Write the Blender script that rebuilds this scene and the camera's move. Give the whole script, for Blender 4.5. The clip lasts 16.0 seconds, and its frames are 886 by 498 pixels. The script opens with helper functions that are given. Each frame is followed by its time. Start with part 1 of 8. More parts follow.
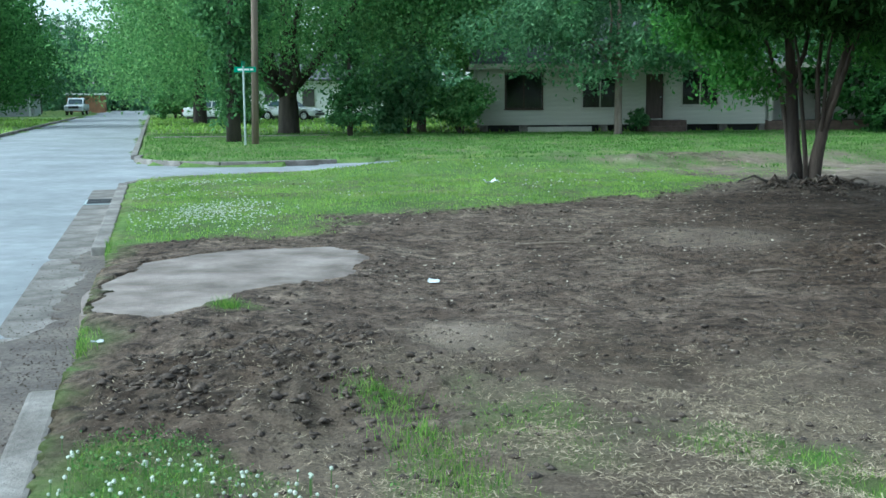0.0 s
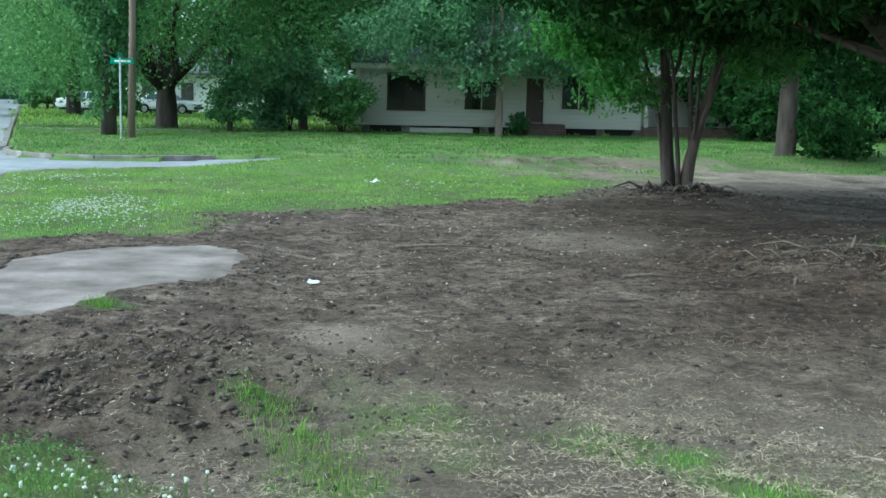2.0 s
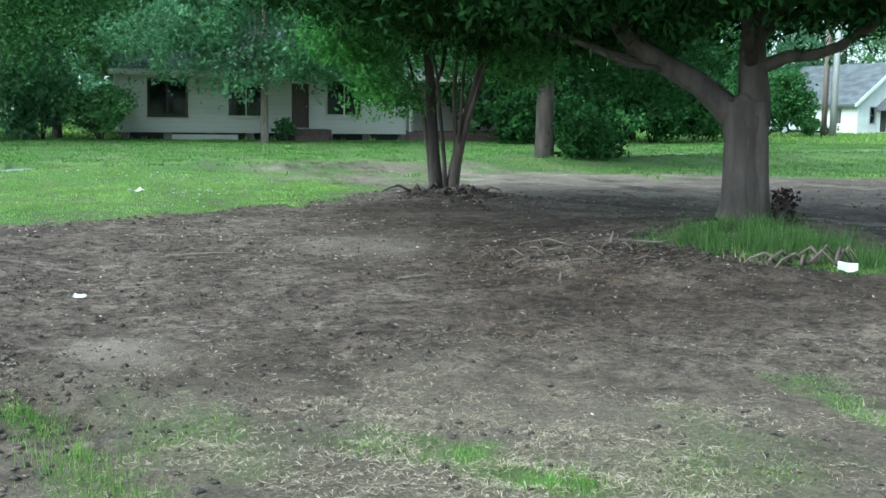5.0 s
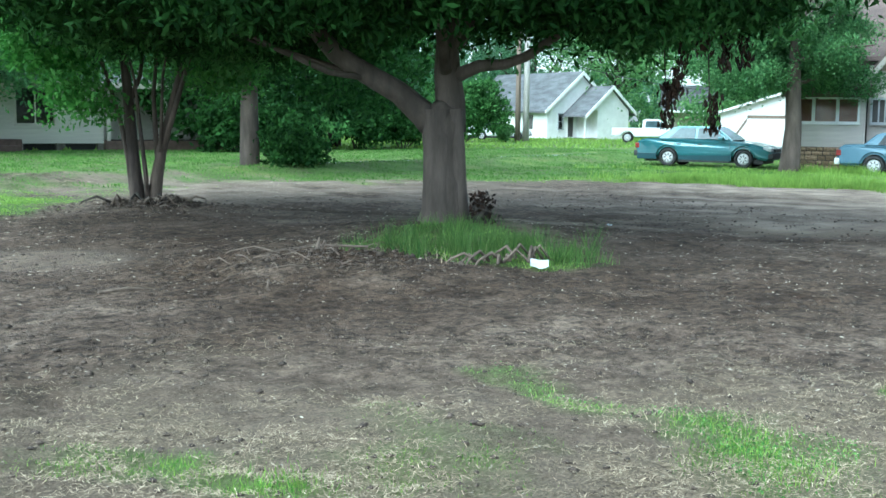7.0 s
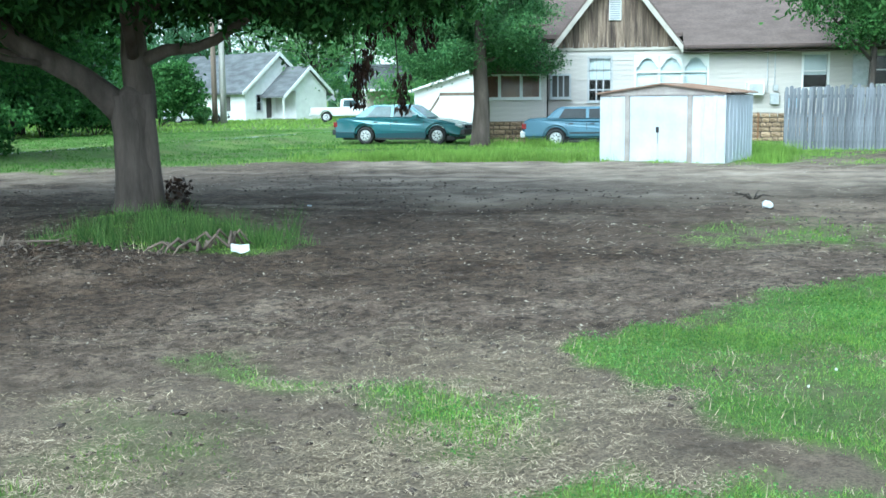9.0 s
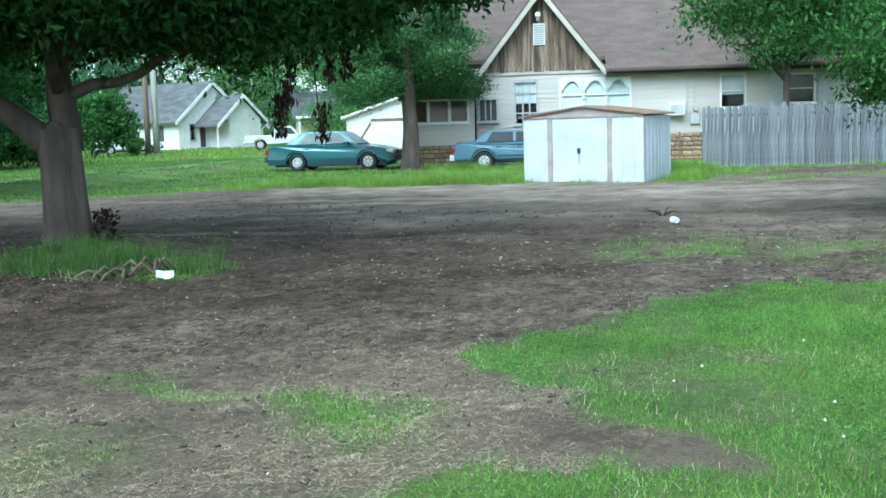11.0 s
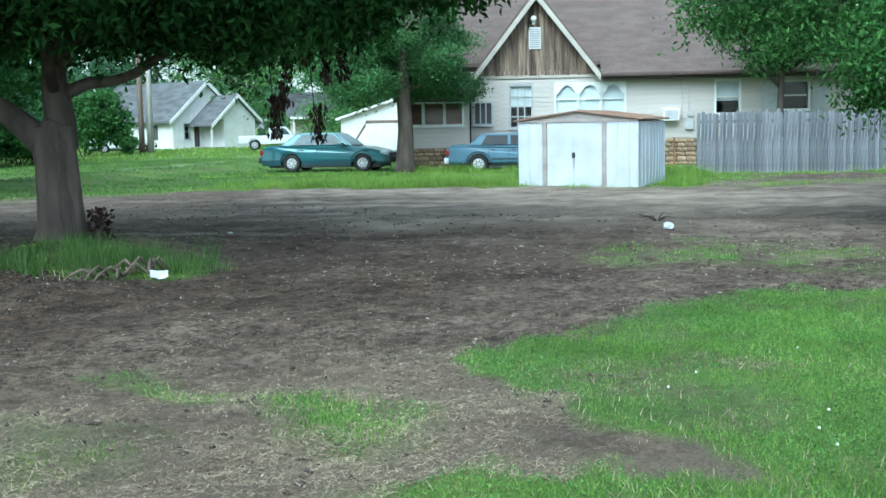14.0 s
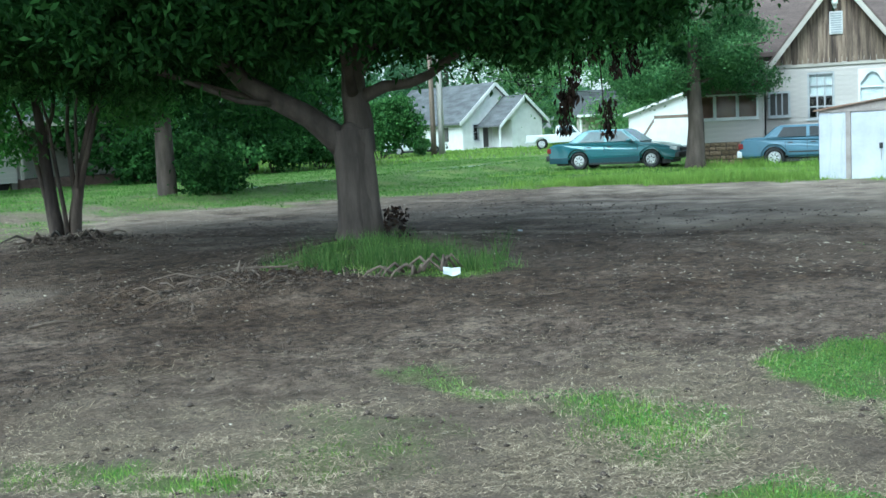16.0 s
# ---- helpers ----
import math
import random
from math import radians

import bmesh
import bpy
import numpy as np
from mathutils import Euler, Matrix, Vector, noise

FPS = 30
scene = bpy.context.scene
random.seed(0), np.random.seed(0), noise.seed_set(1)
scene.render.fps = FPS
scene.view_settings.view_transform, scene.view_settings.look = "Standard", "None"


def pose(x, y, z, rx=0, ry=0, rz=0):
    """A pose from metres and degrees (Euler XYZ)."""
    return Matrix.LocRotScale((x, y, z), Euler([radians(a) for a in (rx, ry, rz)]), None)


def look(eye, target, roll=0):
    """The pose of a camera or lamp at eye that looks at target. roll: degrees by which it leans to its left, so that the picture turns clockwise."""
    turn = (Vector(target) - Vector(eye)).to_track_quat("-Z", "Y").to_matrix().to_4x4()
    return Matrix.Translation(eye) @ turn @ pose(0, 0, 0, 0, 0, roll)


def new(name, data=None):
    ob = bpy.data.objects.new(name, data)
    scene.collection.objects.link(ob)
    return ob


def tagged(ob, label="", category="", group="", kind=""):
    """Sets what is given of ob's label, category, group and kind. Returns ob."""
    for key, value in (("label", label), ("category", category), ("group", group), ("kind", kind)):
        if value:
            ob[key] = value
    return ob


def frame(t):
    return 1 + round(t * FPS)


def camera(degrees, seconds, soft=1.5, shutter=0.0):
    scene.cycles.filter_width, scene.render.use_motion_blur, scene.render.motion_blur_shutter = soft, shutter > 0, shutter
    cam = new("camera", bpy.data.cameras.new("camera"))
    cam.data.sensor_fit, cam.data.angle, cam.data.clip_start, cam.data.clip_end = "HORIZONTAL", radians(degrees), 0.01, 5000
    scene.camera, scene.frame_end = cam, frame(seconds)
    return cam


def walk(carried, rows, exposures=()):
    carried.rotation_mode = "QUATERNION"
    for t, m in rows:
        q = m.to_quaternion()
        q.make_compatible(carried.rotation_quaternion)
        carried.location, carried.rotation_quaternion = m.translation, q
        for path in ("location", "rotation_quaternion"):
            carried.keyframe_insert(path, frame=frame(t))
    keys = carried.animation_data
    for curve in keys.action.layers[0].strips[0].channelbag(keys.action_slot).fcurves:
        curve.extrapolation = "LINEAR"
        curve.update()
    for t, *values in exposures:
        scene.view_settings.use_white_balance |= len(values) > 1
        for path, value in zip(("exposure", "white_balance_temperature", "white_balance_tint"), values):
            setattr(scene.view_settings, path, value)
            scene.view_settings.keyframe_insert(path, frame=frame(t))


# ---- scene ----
cam = camera(42.8, 16.0, soft=1.55)
PATH = [
    (0, (0.326, 0.698, 1.557), (0.295, 2.68, 1.29), -0.4),
    (0.5, (0.329, 0.692, 1.571), (0.307, 2.675, 1.317), -0.1),
    (1, (0.332, 0.686, 1.565), (0.321, 2.669, 1.31), -0.2),
    (1.5, (0.339, 0.665, 1.566), (0.396, 2.648, 1.314), 0.6),
    (2, (0.32, 0.67, 1.584), (0.501, 2.644, 1.317), 1.3),
    (2.5, (0.253, 0.706, 1.585), (0.556, 2.666, 1.326), 1.5),
    (3, (0.247, 0.677, 1.577), (0.619, 2.623, 1.303), 0.2),
    (3.2, (0.26, 0.669, 1.581), (0.666, 2.609, 1.311), 0.3),
    (5.3, (0.272, 0.643, 1.58), (0.902, 2.525, 1.337), 0.5),
    (5.5, (0.277, 0.637, 1.578), (0.951, 2.505, 1.346), 0.1),
    (6, (0.275, 0.602, 1.581), (1.072, 2.42, 1.339), -0.3),
    (6.5, (0.265, 0.583, 1.591), (1.174, 2.346, 1.34), 0.5),
    (7, (0.266, 0.559, 1.581), (1.309, 2.249, 1.351), 0.7),
    (7.5, (0.272, 0.537, 1.584), (1.432, 2.149, 1.345), 1.0),
    (8, (0.282, 0.518, 1.601), (1.55, 2.042, 1.336), 0.3),
    (8.5, (0.287, 0.486, 1.601), (1.686, 1.888, 1.325), -0.3),
    (8.7, (0.273, 0.468, 1.605), (1.699, 1.844, 1.335), -0.3),
    (10.8, (-0.019, -0.168, 1.632), (1.458, 1.16, 1.399), -2.0),
    (11, (-0.03, -0.189, 1.636), (1.484, 1.099, 1.412), -1.8),
    (11.5, (-0.041, -0.226, 1.654), (1.571, 0.934, 1.411), -2.1),
    (12, (-0.054, -0.248, 1.646), (1.601, 0.85, 1.41), -1.9),
    (12.5, (-0.056, -0.237, 1.65), (1.589, 0.872, 1.398), -1.5),
    (13, (-0.065, -0.19, 1.655), (1.53, 0.989, 1.395), 0.1),
    (13.5, (-0.035, -0.195, 1.644), (1.489, 1.083, 1.433), -1.7),
    (14, (-0.046, -0.175, 1.644), (1.476, 1.103, 1.424), -1.1),
    (14.5, (-0.021, -0.118, 1.621), (1.419, 1.253, 1.405), -1.3),
    (15, (0.026, -0.052, 1.619), (1.328, 1.453, 1.415), -1.9),
    (15.5, (0.033, -0.033, 1.615), (1.243, 1.547, 1.41), -2.5),
    (16, (0.044, -0.011, 1.612), (1.198, 1.609, 1.406), -2.8),
]
EXPOSURE = [(t, stops + 0.38, 5180, -9) for t, stops in ((0, 0.75), (3, 0.85), (5.5, 1.15), (7, 1.25), (8.5, 1.2), (11, 0.9), (12, 0.8), (13.5, 0.85), (15, 0.78), (16, 0.82))]
walk(cam, [(t, look(eye, target, roll)) for t, eye, target, roll in PATH], exposures=EXPOSURE)

# ---- world and light ----
world = bpy.data.worlds.new("sky")
scene.world = world
world.use_nodes = True
wn = world.node_tree.nodes
sky = wn.new("ShaderNodeTexSky")
sky.sky_type, sky.sun_disc = "NISHITA", False
SUN_EL, SUN_AZ = radians(46), radians(254)
sky.sun_elevation, sky.sun_rotation = SUN_EL, SUN_AZ
sky.air_density, sky.dust_density, sky.ozone_density = 1.0, 2.2, 1.0
wn["Background"].inputs[1].default_value = 0.15
# thin cloud greys the sky's blue
veil = wn.new("ShaderNodeHueSaturation")
veil.inputs["Saturation"].default_value = 0.36
world.node_tree.links.new(sky.outputs[0], veil.inputs["Color"])
world.node_tree.links.new(veil.outputs[0], wn["Background"].inputs[0])
sun = new("sun", bpy.data.lights.new("sun", "SUN"))
sun.data.energy, sun.data.angle, sun.data.color = 1.2, radians(40), (1.0, 0.98, 0.95)
sun_way = Vector((math.sin(SUN_AZ) * math.cos(SUN_EL), math.cos(SUN_AZ) * math.cos(SUN_EL), math.sin(SUN_EL)))
sun.matrix_world = look(sun_way * 60, (0, 0, 0))


# ---- materials ----
def mat(name, col, col2=None, scale=6.0, rough=0.85, metal=0.0, bump=0.0, bscale=40.0, stretch=(1, 1, 1), vary=0.0, grain=0.25, coat=0.0, spec=0.5):
    """A surface with blotches at one scale, grain at a finer one, and bump; vary: lightness that differs from object to object."""
    m = bpy.data.materials.new(name)
    m.use_nodes = True
    nt = m.node_tree
    n, l = nt.nodes, nt.links
    b = n["Principled BSDF"]
    b.inputs["Roughness"].default_value, b.inputs["Metallic"].default_value = rough, metal
    b.inputs["Coat Weight"].default_value = coat
    b.inputs["Specular IOR Level"].default_value = spec
    tc, mp = n.new("ShaderNodeTexCoord"), n.new("ShaderNodeMapping")
    mp.inputs["Scale"].default_value = stretch
    l.new(tc.outputs["Object"], mp.inputs["Vector"])
    big, fine = n.new("ShaderNodeTexNoise"), n.new("ShaderNodeTexNoise")
    big.inputs["Scale"].default_value, big.inputs["Detail"].default_value = scale, 5
    fine.inputs["Scale"].default_value, fine.inputs["Detail"].default_value = scale * 9, 3
    l.new(mp.outputs[0], big.inputs["Vector"])
    l.new(mp.outputs[0], fine.inputs["Vector"])
    ramp = n.new("ShaderNodeValToRGB")
    c2 = col2 or tuple(v * 0.72 for v in col)
    ramp.color_ramp.elements[0].position, ramp.color_ramp.elements[1].position = 0.34, 0.68
    ramp.color_ramp.elements[0].color, ramp.color_ramp.elements[1].color = (*c2, 1), (*col, 1)
    l.new(big.outputs["Fac"], ramp.inputs[0])
    mix = n.new("ShaderNodeMix")
    mix.data_type, mix.blend_type = "RGBA", "OVERLAY"
    mix.inputs[0].default_value = grain
    l.new(ramp.outputs[0], mix.inputs[6])
    l.new(fine.outputs["Fac"], mix.inputs[7])
    out = mix.outputs[2]
    if vary:
        info, mul, hsv = n.new("ShaderNodeObjectInfo"), n.new("ShaderNodeMapRange"), n.new("ShaderNodeHueSaturation")
        mul.inputs["To Min"].default_value, mul.inputs["To Max"].default_value = 1 - vary, 1 + vary
        l.new(info.outputs["Random"], mul.inputs["Value"])
        l.new(mul.outputs[0], hsv.inputs["Value"])
        l.new(out, hsv.inputs["Color"])
        out = hsv.outputs[0]
    l.new(out, b.inputs["Base Color"])
    if bump:
        nb, bp = n.new("ShaderNodeTexNoise"), n.new("ShaderNodeBump")
        nb.inputs["Scale"].default_value, nb.inputs["Detail"].default_value = bscale, 6
        bp.inputs["Strength"].default_value, bp.inputs["Distance"].default_value = bump, 0.02
        l.new(mp.outputs[0], nb.inputs["Vector"])
        l.new(nb.outputs["Fac"], bp.inputs["Height"])
        l.new(bp.outputs[0], b.inputs["Normal"])
    return m


def leaf_mat(name, dark, light, through_light=0.35, rough=0.55):
    """Leaves and blades: colour differs from piece to piece, and light shines through."""
    m = bpy.data.materials.new(name)
    m.use_nodes = True
    n, l = m.node_tree.nodes, m.node_tree.links
    b = n["Principled BSDF"]
    b.inputs["Roughness"].default_value = rough
    b.inputs["Specular IOR Level"].default_value = 0.15
    geo, ramp = n.new("ShaderNodeNewGeometry"), n.new("ShaderNodeValToRGB")
    ramp.color_ramp.elements[0].color, ramp.color_ramp.elements[1].color = (*dark, 1), (*light, 1)
    l.new(geo.outputs["Random Per Island"], ramp.inputs[0])
    tc, nz = n.new("ShaderNodeTexCoord"), n.new("ShaderNodeTexNoise")
    nz.inputs["Scale"].default_value, nz.inputs["Detail"].default_value = 0.8, 3
    l.new(tc.outputs["Object"], nz.inputs["Vector"])
    mx = n.new("ShaderNodeMix")
    mx.data_type, mx.blend_type = "RGBA", "OVERLAY"
    mx.inputs[0].default_value = 0.6
    l.new(ramp.outputs[0], mx.inputs[6])
    l.new(nz.outputs["Fac"], mx.inputs[7])
    spot, mx2 = n.new("ShaderNodeTexNoise"), n.new("ShaderNodeMix")
    spot.inputs["Scale"].default_value, spot.inputs["Detail"].default_value = 5.5, 4
    l.new(tc.outputs["Object"], spot.inputs["Vector"])
    mx2.data_type, mx2.blend_type = "RGBA", "OVERLAY"
    mx2.inputs[0].default_value = 0.55
    l.new(mx.outputs[2], mx2.inputs[6])
    l.new(spot.outputs["Fac"], mx2.inputs[7])
    mx = mx2
    l.new(mx.outputs[2], b.inputs["Base Color"])
    tr, ms = n.new("ShaderNodeBsdfTranslucent"), n.new("ShaderNodeMixShader")
    l.new(mx.outputs[2], tr.inputs[0])
    ms.inputs[0].default_value = through_light
    l.new(b.outputs[0], ms.inputs[1])
    l.new(tr.outputs[0], ms.inputs[2])
    l.new(ms.outputs[0], n["Material Output"].inputs[0])
    return m


def glass_mat(name, tint=(0.75, 0.8, 0.8)):
    m = bpy.data.materials.new(name)
    m.use_nodes = True
    b = m.node_tree.nodes["Principled BSDF"]
    b.inputs["Base Color"].default_value = (*tint, 1)
    b.inputs["Transmission Weight"].default_value = 1.0
    b.inputs["Roughness"].default_value = 0.03
    b.inputs["IOR"].default_value = 1.3
    return m


BARK = mat("bark", (0.135, 0.105, 0.088), (0.06, 0.046, 0.038), 5, 0.95, bump=0.9, bscale=14, stretch=(1, 1, 0.22))
BARK_PALE = mat("pale_bark", (0.27, 0.22, 0.18), (0.13, 0.10, 0.08), 6, 0.9, bump=0.7, bscale=14, stretch=(1, 1, 0.2))
BARK_DARK = mat("dark_bark", (0.07, 0.055, 0.045), (0.03, 0.025, 0.02), 5, 0.95, bump=0.9, bscale=14, stretch=(1, 1, 0.22))
BARK_CM = mat("stem_bark", (0.12, 0.088, 0.07), (0.035, 0.026, 0.022), 5, 0.9, bump=0.9, bscale=12, stretch=(1, 1, 0.16), grain=0.5)
# near-black green that carries the shade inside and under dense crowns
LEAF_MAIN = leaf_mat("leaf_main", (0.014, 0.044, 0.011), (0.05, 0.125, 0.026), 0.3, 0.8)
LEAF_FRESH = leaf_mat("leaf_fresh", (0.06, 0.18, 0.035), (0.16, 0.36, 0.075), 0.5)
LEAF_MID = leaf_mat("leaf_mid", (0.09, 0.21, 0.07), (0.25, 0.43, 0.15), 0.6)
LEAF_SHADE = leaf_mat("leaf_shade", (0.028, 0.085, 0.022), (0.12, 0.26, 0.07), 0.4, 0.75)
LEAF_CEDAR = leaf_mat("leaf_cedar", (0.04, 0.11, 0.04), (0.16, 0.31, 0.11), 0.4)
# distance haze is put into this leaf colour and leaf_far: paler and bluer
LEAF_HAZE = leaf_mat("leaf_haze", (0.095, 0.21, 0.10), (0.25, 0.42, 0.21), 0.6)
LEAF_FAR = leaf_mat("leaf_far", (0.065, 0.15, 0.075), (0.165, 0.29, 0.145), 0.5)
LEAF_DEAD = leaf_mat("leaf_dead", (0.012, 0.008, 0.006), (0.045, 0.026, 0.018), 0.05)
GRASS = leaf_mat("grass_blade", (0.07, 0.19, 0.028), (0.30, 0.43, 0.09), 0.45)
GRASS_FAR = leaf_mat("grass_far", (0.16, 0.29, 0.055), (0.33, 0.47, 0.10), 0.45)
# darker copy of grass_blade: the shade under the main tree is in its colour
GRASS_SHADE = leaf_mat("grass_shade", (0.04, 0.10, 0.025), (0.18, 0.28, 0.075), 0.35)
# lawn across the street, with the trees' shade put into its green
GRASS_LAWN_SHADE = leaf_mat("grass_lawn_shade", (0.06, 0.15, 0.025), (0.16, 0.29, 0.06), 0.4)
CLOVER = leaf_mat("clover_leaf", (0.045, 0.14, 0.03), (0.22, 0.37, 0.10), 0.35)
STRAW = leaf_mat("straw", (0.12, 0.088, 0.057), (0.60, 0.50, 0.345), 0.1, 0.8)
CHIP = leaf_mat("wood_chip", (0.15, 0.115, 0.085), (0.52, 0.46, 0.36), 0.0, 0.85)
CLOD = mat("soil_clod", (0.115, 0.086, 0.066), (0.046, 0.034, 0.027), 14, 0.97, bump=0.8, bscale=40)
PETAL = mat("clover_flower", (0.64, 0.65, 0.57), (0.36, 0.42, 0.30), 80, 0.8)
ASPHALT = mat("asphalt", (0.29, 0.30, 0.31), (0.20, 0.21, 0.215), 0.5, 0.85, bump=0.4, bscale=120, grain=0.35)
CONCRETE = mat("concrete", (0.27, 0.245, 0.22), (0.105, 0.09, 0.077), 2.0, 0.9, bump=0.5, bscale=60, vary=0.08, grain=0.45)
SLAB = mat("slab_concrete", (0.29, 0.243, 0.213), (0.125, 0.098, 0.082), 2.2, 0.92, bump=0.5, bscale=50)
SIDING_TAN = mat("siding_tan", (0.55, 0.505, 0.465), (0.46, 0.42, 0.385), 0.9, 0.7, vary=0.04, grain=0.12)
SIDING_GREY = mat("siding_greige", (0.52, 0.50, 0.43), (0.43, 0.41, 0.35), 0.9, 0.7, vary=0.04, grain=0.12)
WHITE = mat("white_paint", (0.80, 0.80, 0.78), (0.70, 0.70, 0.68), 2.0, 0.6, grain=0.1)
TRIM = mat("trim_paint", (0.52, 0.48, 0.42), (0.40, 0.365, 0.315), 2.0, 0.65, grain=0.12)
SHINGLE_BROWN = mat("shingle_brown", (0.15, 0.112, 0.098), (0.108, 0.081, 0.071), 1.2, 0.95, bump=0.5, bscale=30, stretch=(1, 1, 4), grain=0.4)
SHINGLE_GREY = mat("shingle_grey", (0.155, 0.16, 0.168), (0.085, 0.088, 0.093), 0.8, 0.95, bump=0.4, bscale=25, stretch=(1, 1, 4), grain=0.4)
BARN = mat("weathered_board", (0.30, 0.225, 0.165), (0.075, 0.052, 0.042), 2.4, 0.92, bump=0.5, bscale=25, stretch=(5, 5, 0.4), vary=0.42, grain=0.6)
FENCE = mat("fence_board", (0.25, 0.262, 0.29), (0.085, 0.088, 0.097), 2.4, 0.92, bump=0.5, bscale=25, stretch=(6, 6, 0.5), vary=0.3, grain=0.6)
BLUE_PANEL = mat("blue_panel", (0.30, 0.42, 0.52), (0.23, 0.34, 0.43), 1.5, 0.6)
SHED = mat("shed_metal", (0.62, 0.65, 0.71), (0.50, 0.53, 0.59), 1.4, 0.42, bump=0.15, bscale=4, grain=0.1)
SHED_TRIM = mat("shed_trim", (0.40, 0.36, 0.34), (0.29, 0.25, 0.23), 3, 0.6)
RUST = mat("rusty_roof", (0.25, 0.135, 0.08), (0.31, 0.235, 0.19), 1.6, 0.7, bump=0.2, bscale=20)
STONE = mat("foundation_stone", (0.46, 0.34, 0.22), (0.22, 0.145, 0.095), 5, 0.9, bump=0.6, bscale=18, vary=0.35)
MORTAR = mat("mortar", (0.15, 0.12, 0.095), (0.09, 0.07, 0.06), 6, 0.95, bump=0.4)
DARKWOOD = mat("dark_door", (0.075, 0.045, 0.035), (0.04, 0.026, 0.02), 4, 0.6, stretch=(4, 4, 0.5))
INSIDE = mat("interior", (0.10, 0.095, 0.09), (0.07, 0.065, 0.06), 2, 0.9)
CURTAIN = mat("curtain", (0.80, 0.83, 0.84), (0.68, 0.71, 0.72), 3, 0.9, stretch=(6, 6, 0.3))
CURTAIN_RED = mat("brown_blind", (0.30, 0.155, 0.115), (0.20, 0.10, 0.075), 3, 0.9)
GLASS = glass_mat("window_glass")
POLE = mat("pole_wood", (0.23, 0.175, 0.135), (0.13, 0.098, 0.075), 3, 0.9, bump=0.4, bscale=20, stretch=(4, 4, 0.2))
POLE_GREY = mat("pole_grey", (0.46, 0.44, 0.40), (0.33, 0.31, 0.28), 3, 0.9, bump=0.4, bscale=20, stretch=(4, 4, 0.2))
GALV = mat("galvanised", (0.50, 0.55, 0.55), (0.38, 0.42, 0.42), 8, 0.4, metal=0.7)
SIGN = mat("sign_green", (0.0, 0.26, 0.14), (0.0, 0.21, 0.11), 8, 0.4)
RUBBER = mat("tyre_rubber", (0.022, 0.022, 0.023), (0.014, 0.014, 0.014), 20, 0.8)
HUB = mat("hubcap", (0.68, 0.69, 0.70), (0.50, 0.51, 0.53), 20, 0.35, metal=0.25)
TEAL = mat("teal_car_paint", (0.028, 0.125, 0.145), (0.024, 0.11, 0.13), 1.0, 0.32, metal=0.35, coat=0.7, grain=0.05)
TEAL_DARK = mat("dark_teal_paint", (0.014, 0.055, 0.075), (0.012, 0.048, 0.065), 1.0, 0.4, metal=0.2, coat=0.4, grain=0.05)
BLUECAR = mat("blue_car_paint", (0.085, 0.17, 0.235), (0.068, 0.14, 0.195), 1.2, 0.5, metal=0.2, coat=0.2, grain=0.08)
WHITECAR = mat("white_car_paint", (0.72, 0.74, 0.75), (0.64, 0.66, 0.67), 1.0, 0.35, coat=0.6, grain=0.05)
CARGLASS_DARK = mat("dark_car_glass", (0.02, 0.026, 0.03), (0.012, 0.015, 0.017), 1.5, 0.12, spec=0.3)
# opaque panes, the sky's pale blue put into their colour
CARGLASS = mat("car_glass", (0.09, 0.14, 0.155), (0.04, 0.06, 0.07), 1.5, 0.1, spec=0.25)
PLASTIC = mat("black_plastic", (0.03, 0.03, 0.032), (0.02, 0.02, 0.02), 8, 0.6)
LAMPRED = mat("tail_lamp", (0.22, 0.02, 0.02), (0.15, 0.015, 0.015), 8, 0.25)
LAMPCLEAR = mat("head_lamp", (0.55, 0.58, 0.6), (0.45, 0.48, 0.5), 8, 0.15)
PAPER = mat("white_paper", (0.66, 0.69, 0.71), (0.50, 0.53, 0.55), 8, 0.7)
BRICKRED = mat("brown_brick", (0.11, 0.075, 0.06), (0.07, 0.045, 0.037), 6, 0.9, vary=0.2)
REDWOOD = mat("rusty_fence", (0.33, 0.17, 0.09), (0.22, 0.115, 0.065), 1.5, 0.9)
METER = mat("meter_grey", (0.48, 0.49, 0.50), (0.38, 0.39, 0.40), 6, 0.5)
METER_BLUE = mat("box_blue", (0.30, 0.44, 0.56), (0.24, 0.36, 0.47), 6, 0.5)


# ---- mesh helpers ----
def part(name, bm, material, parent=None, label="", smooth=False):
    """Links a bmesh as one mesh object under a thing or a part."""
    me = bpy.data.meshes.new(name)
    bm.to_mesh(me)
    bm.free()
    if smooth:
        me.polygons.foreach_set("use_smooth", [True] * len(me.polygons))
    me.materials.append(material)
    ob = new(name, me)
    ob.parent = parent
    if label:
        ob["label"] = label
    return ob


def shared(name, me, m, parent):
    """One more object on a mesh that alike pieces share."""
    ob = new(name, me)
    ob.parent = parent
    ob.matrix_basis = m
    return ob


def thing(name, m, label, category, group="", kind=""):
    ob = new(name)
    ob.empty_display_size = 0.1
    ob.matrix_basis = m
    return tagged(ob, label, category, group, kind)


def box(bm, x0, x1, y0, y1, z0, z1, bevel=0.0, m=None):
    got = bmesh.ops.create_cube(bm, size=1.0)["verts"]
    for v in got:
        v.co = Vector((x0 + (v.co.x + 0.5) * (x1 - x0), y0 + (v.co.y + 0.5) * (y1 - y0), z0 + (v.co.z + 0.5) * (z1 - z0)))
    if m is not None:
        bmesh.ops.transform(bm, matrix=m, verts=got)
    if bevel:
        edges = list({e for v in got for e in v.link_edges})
        bmesh.ops.bevel(bm, geom=edges, offset=bevel, segments=2, affect="EDGES", profile=0.6)
    return bm


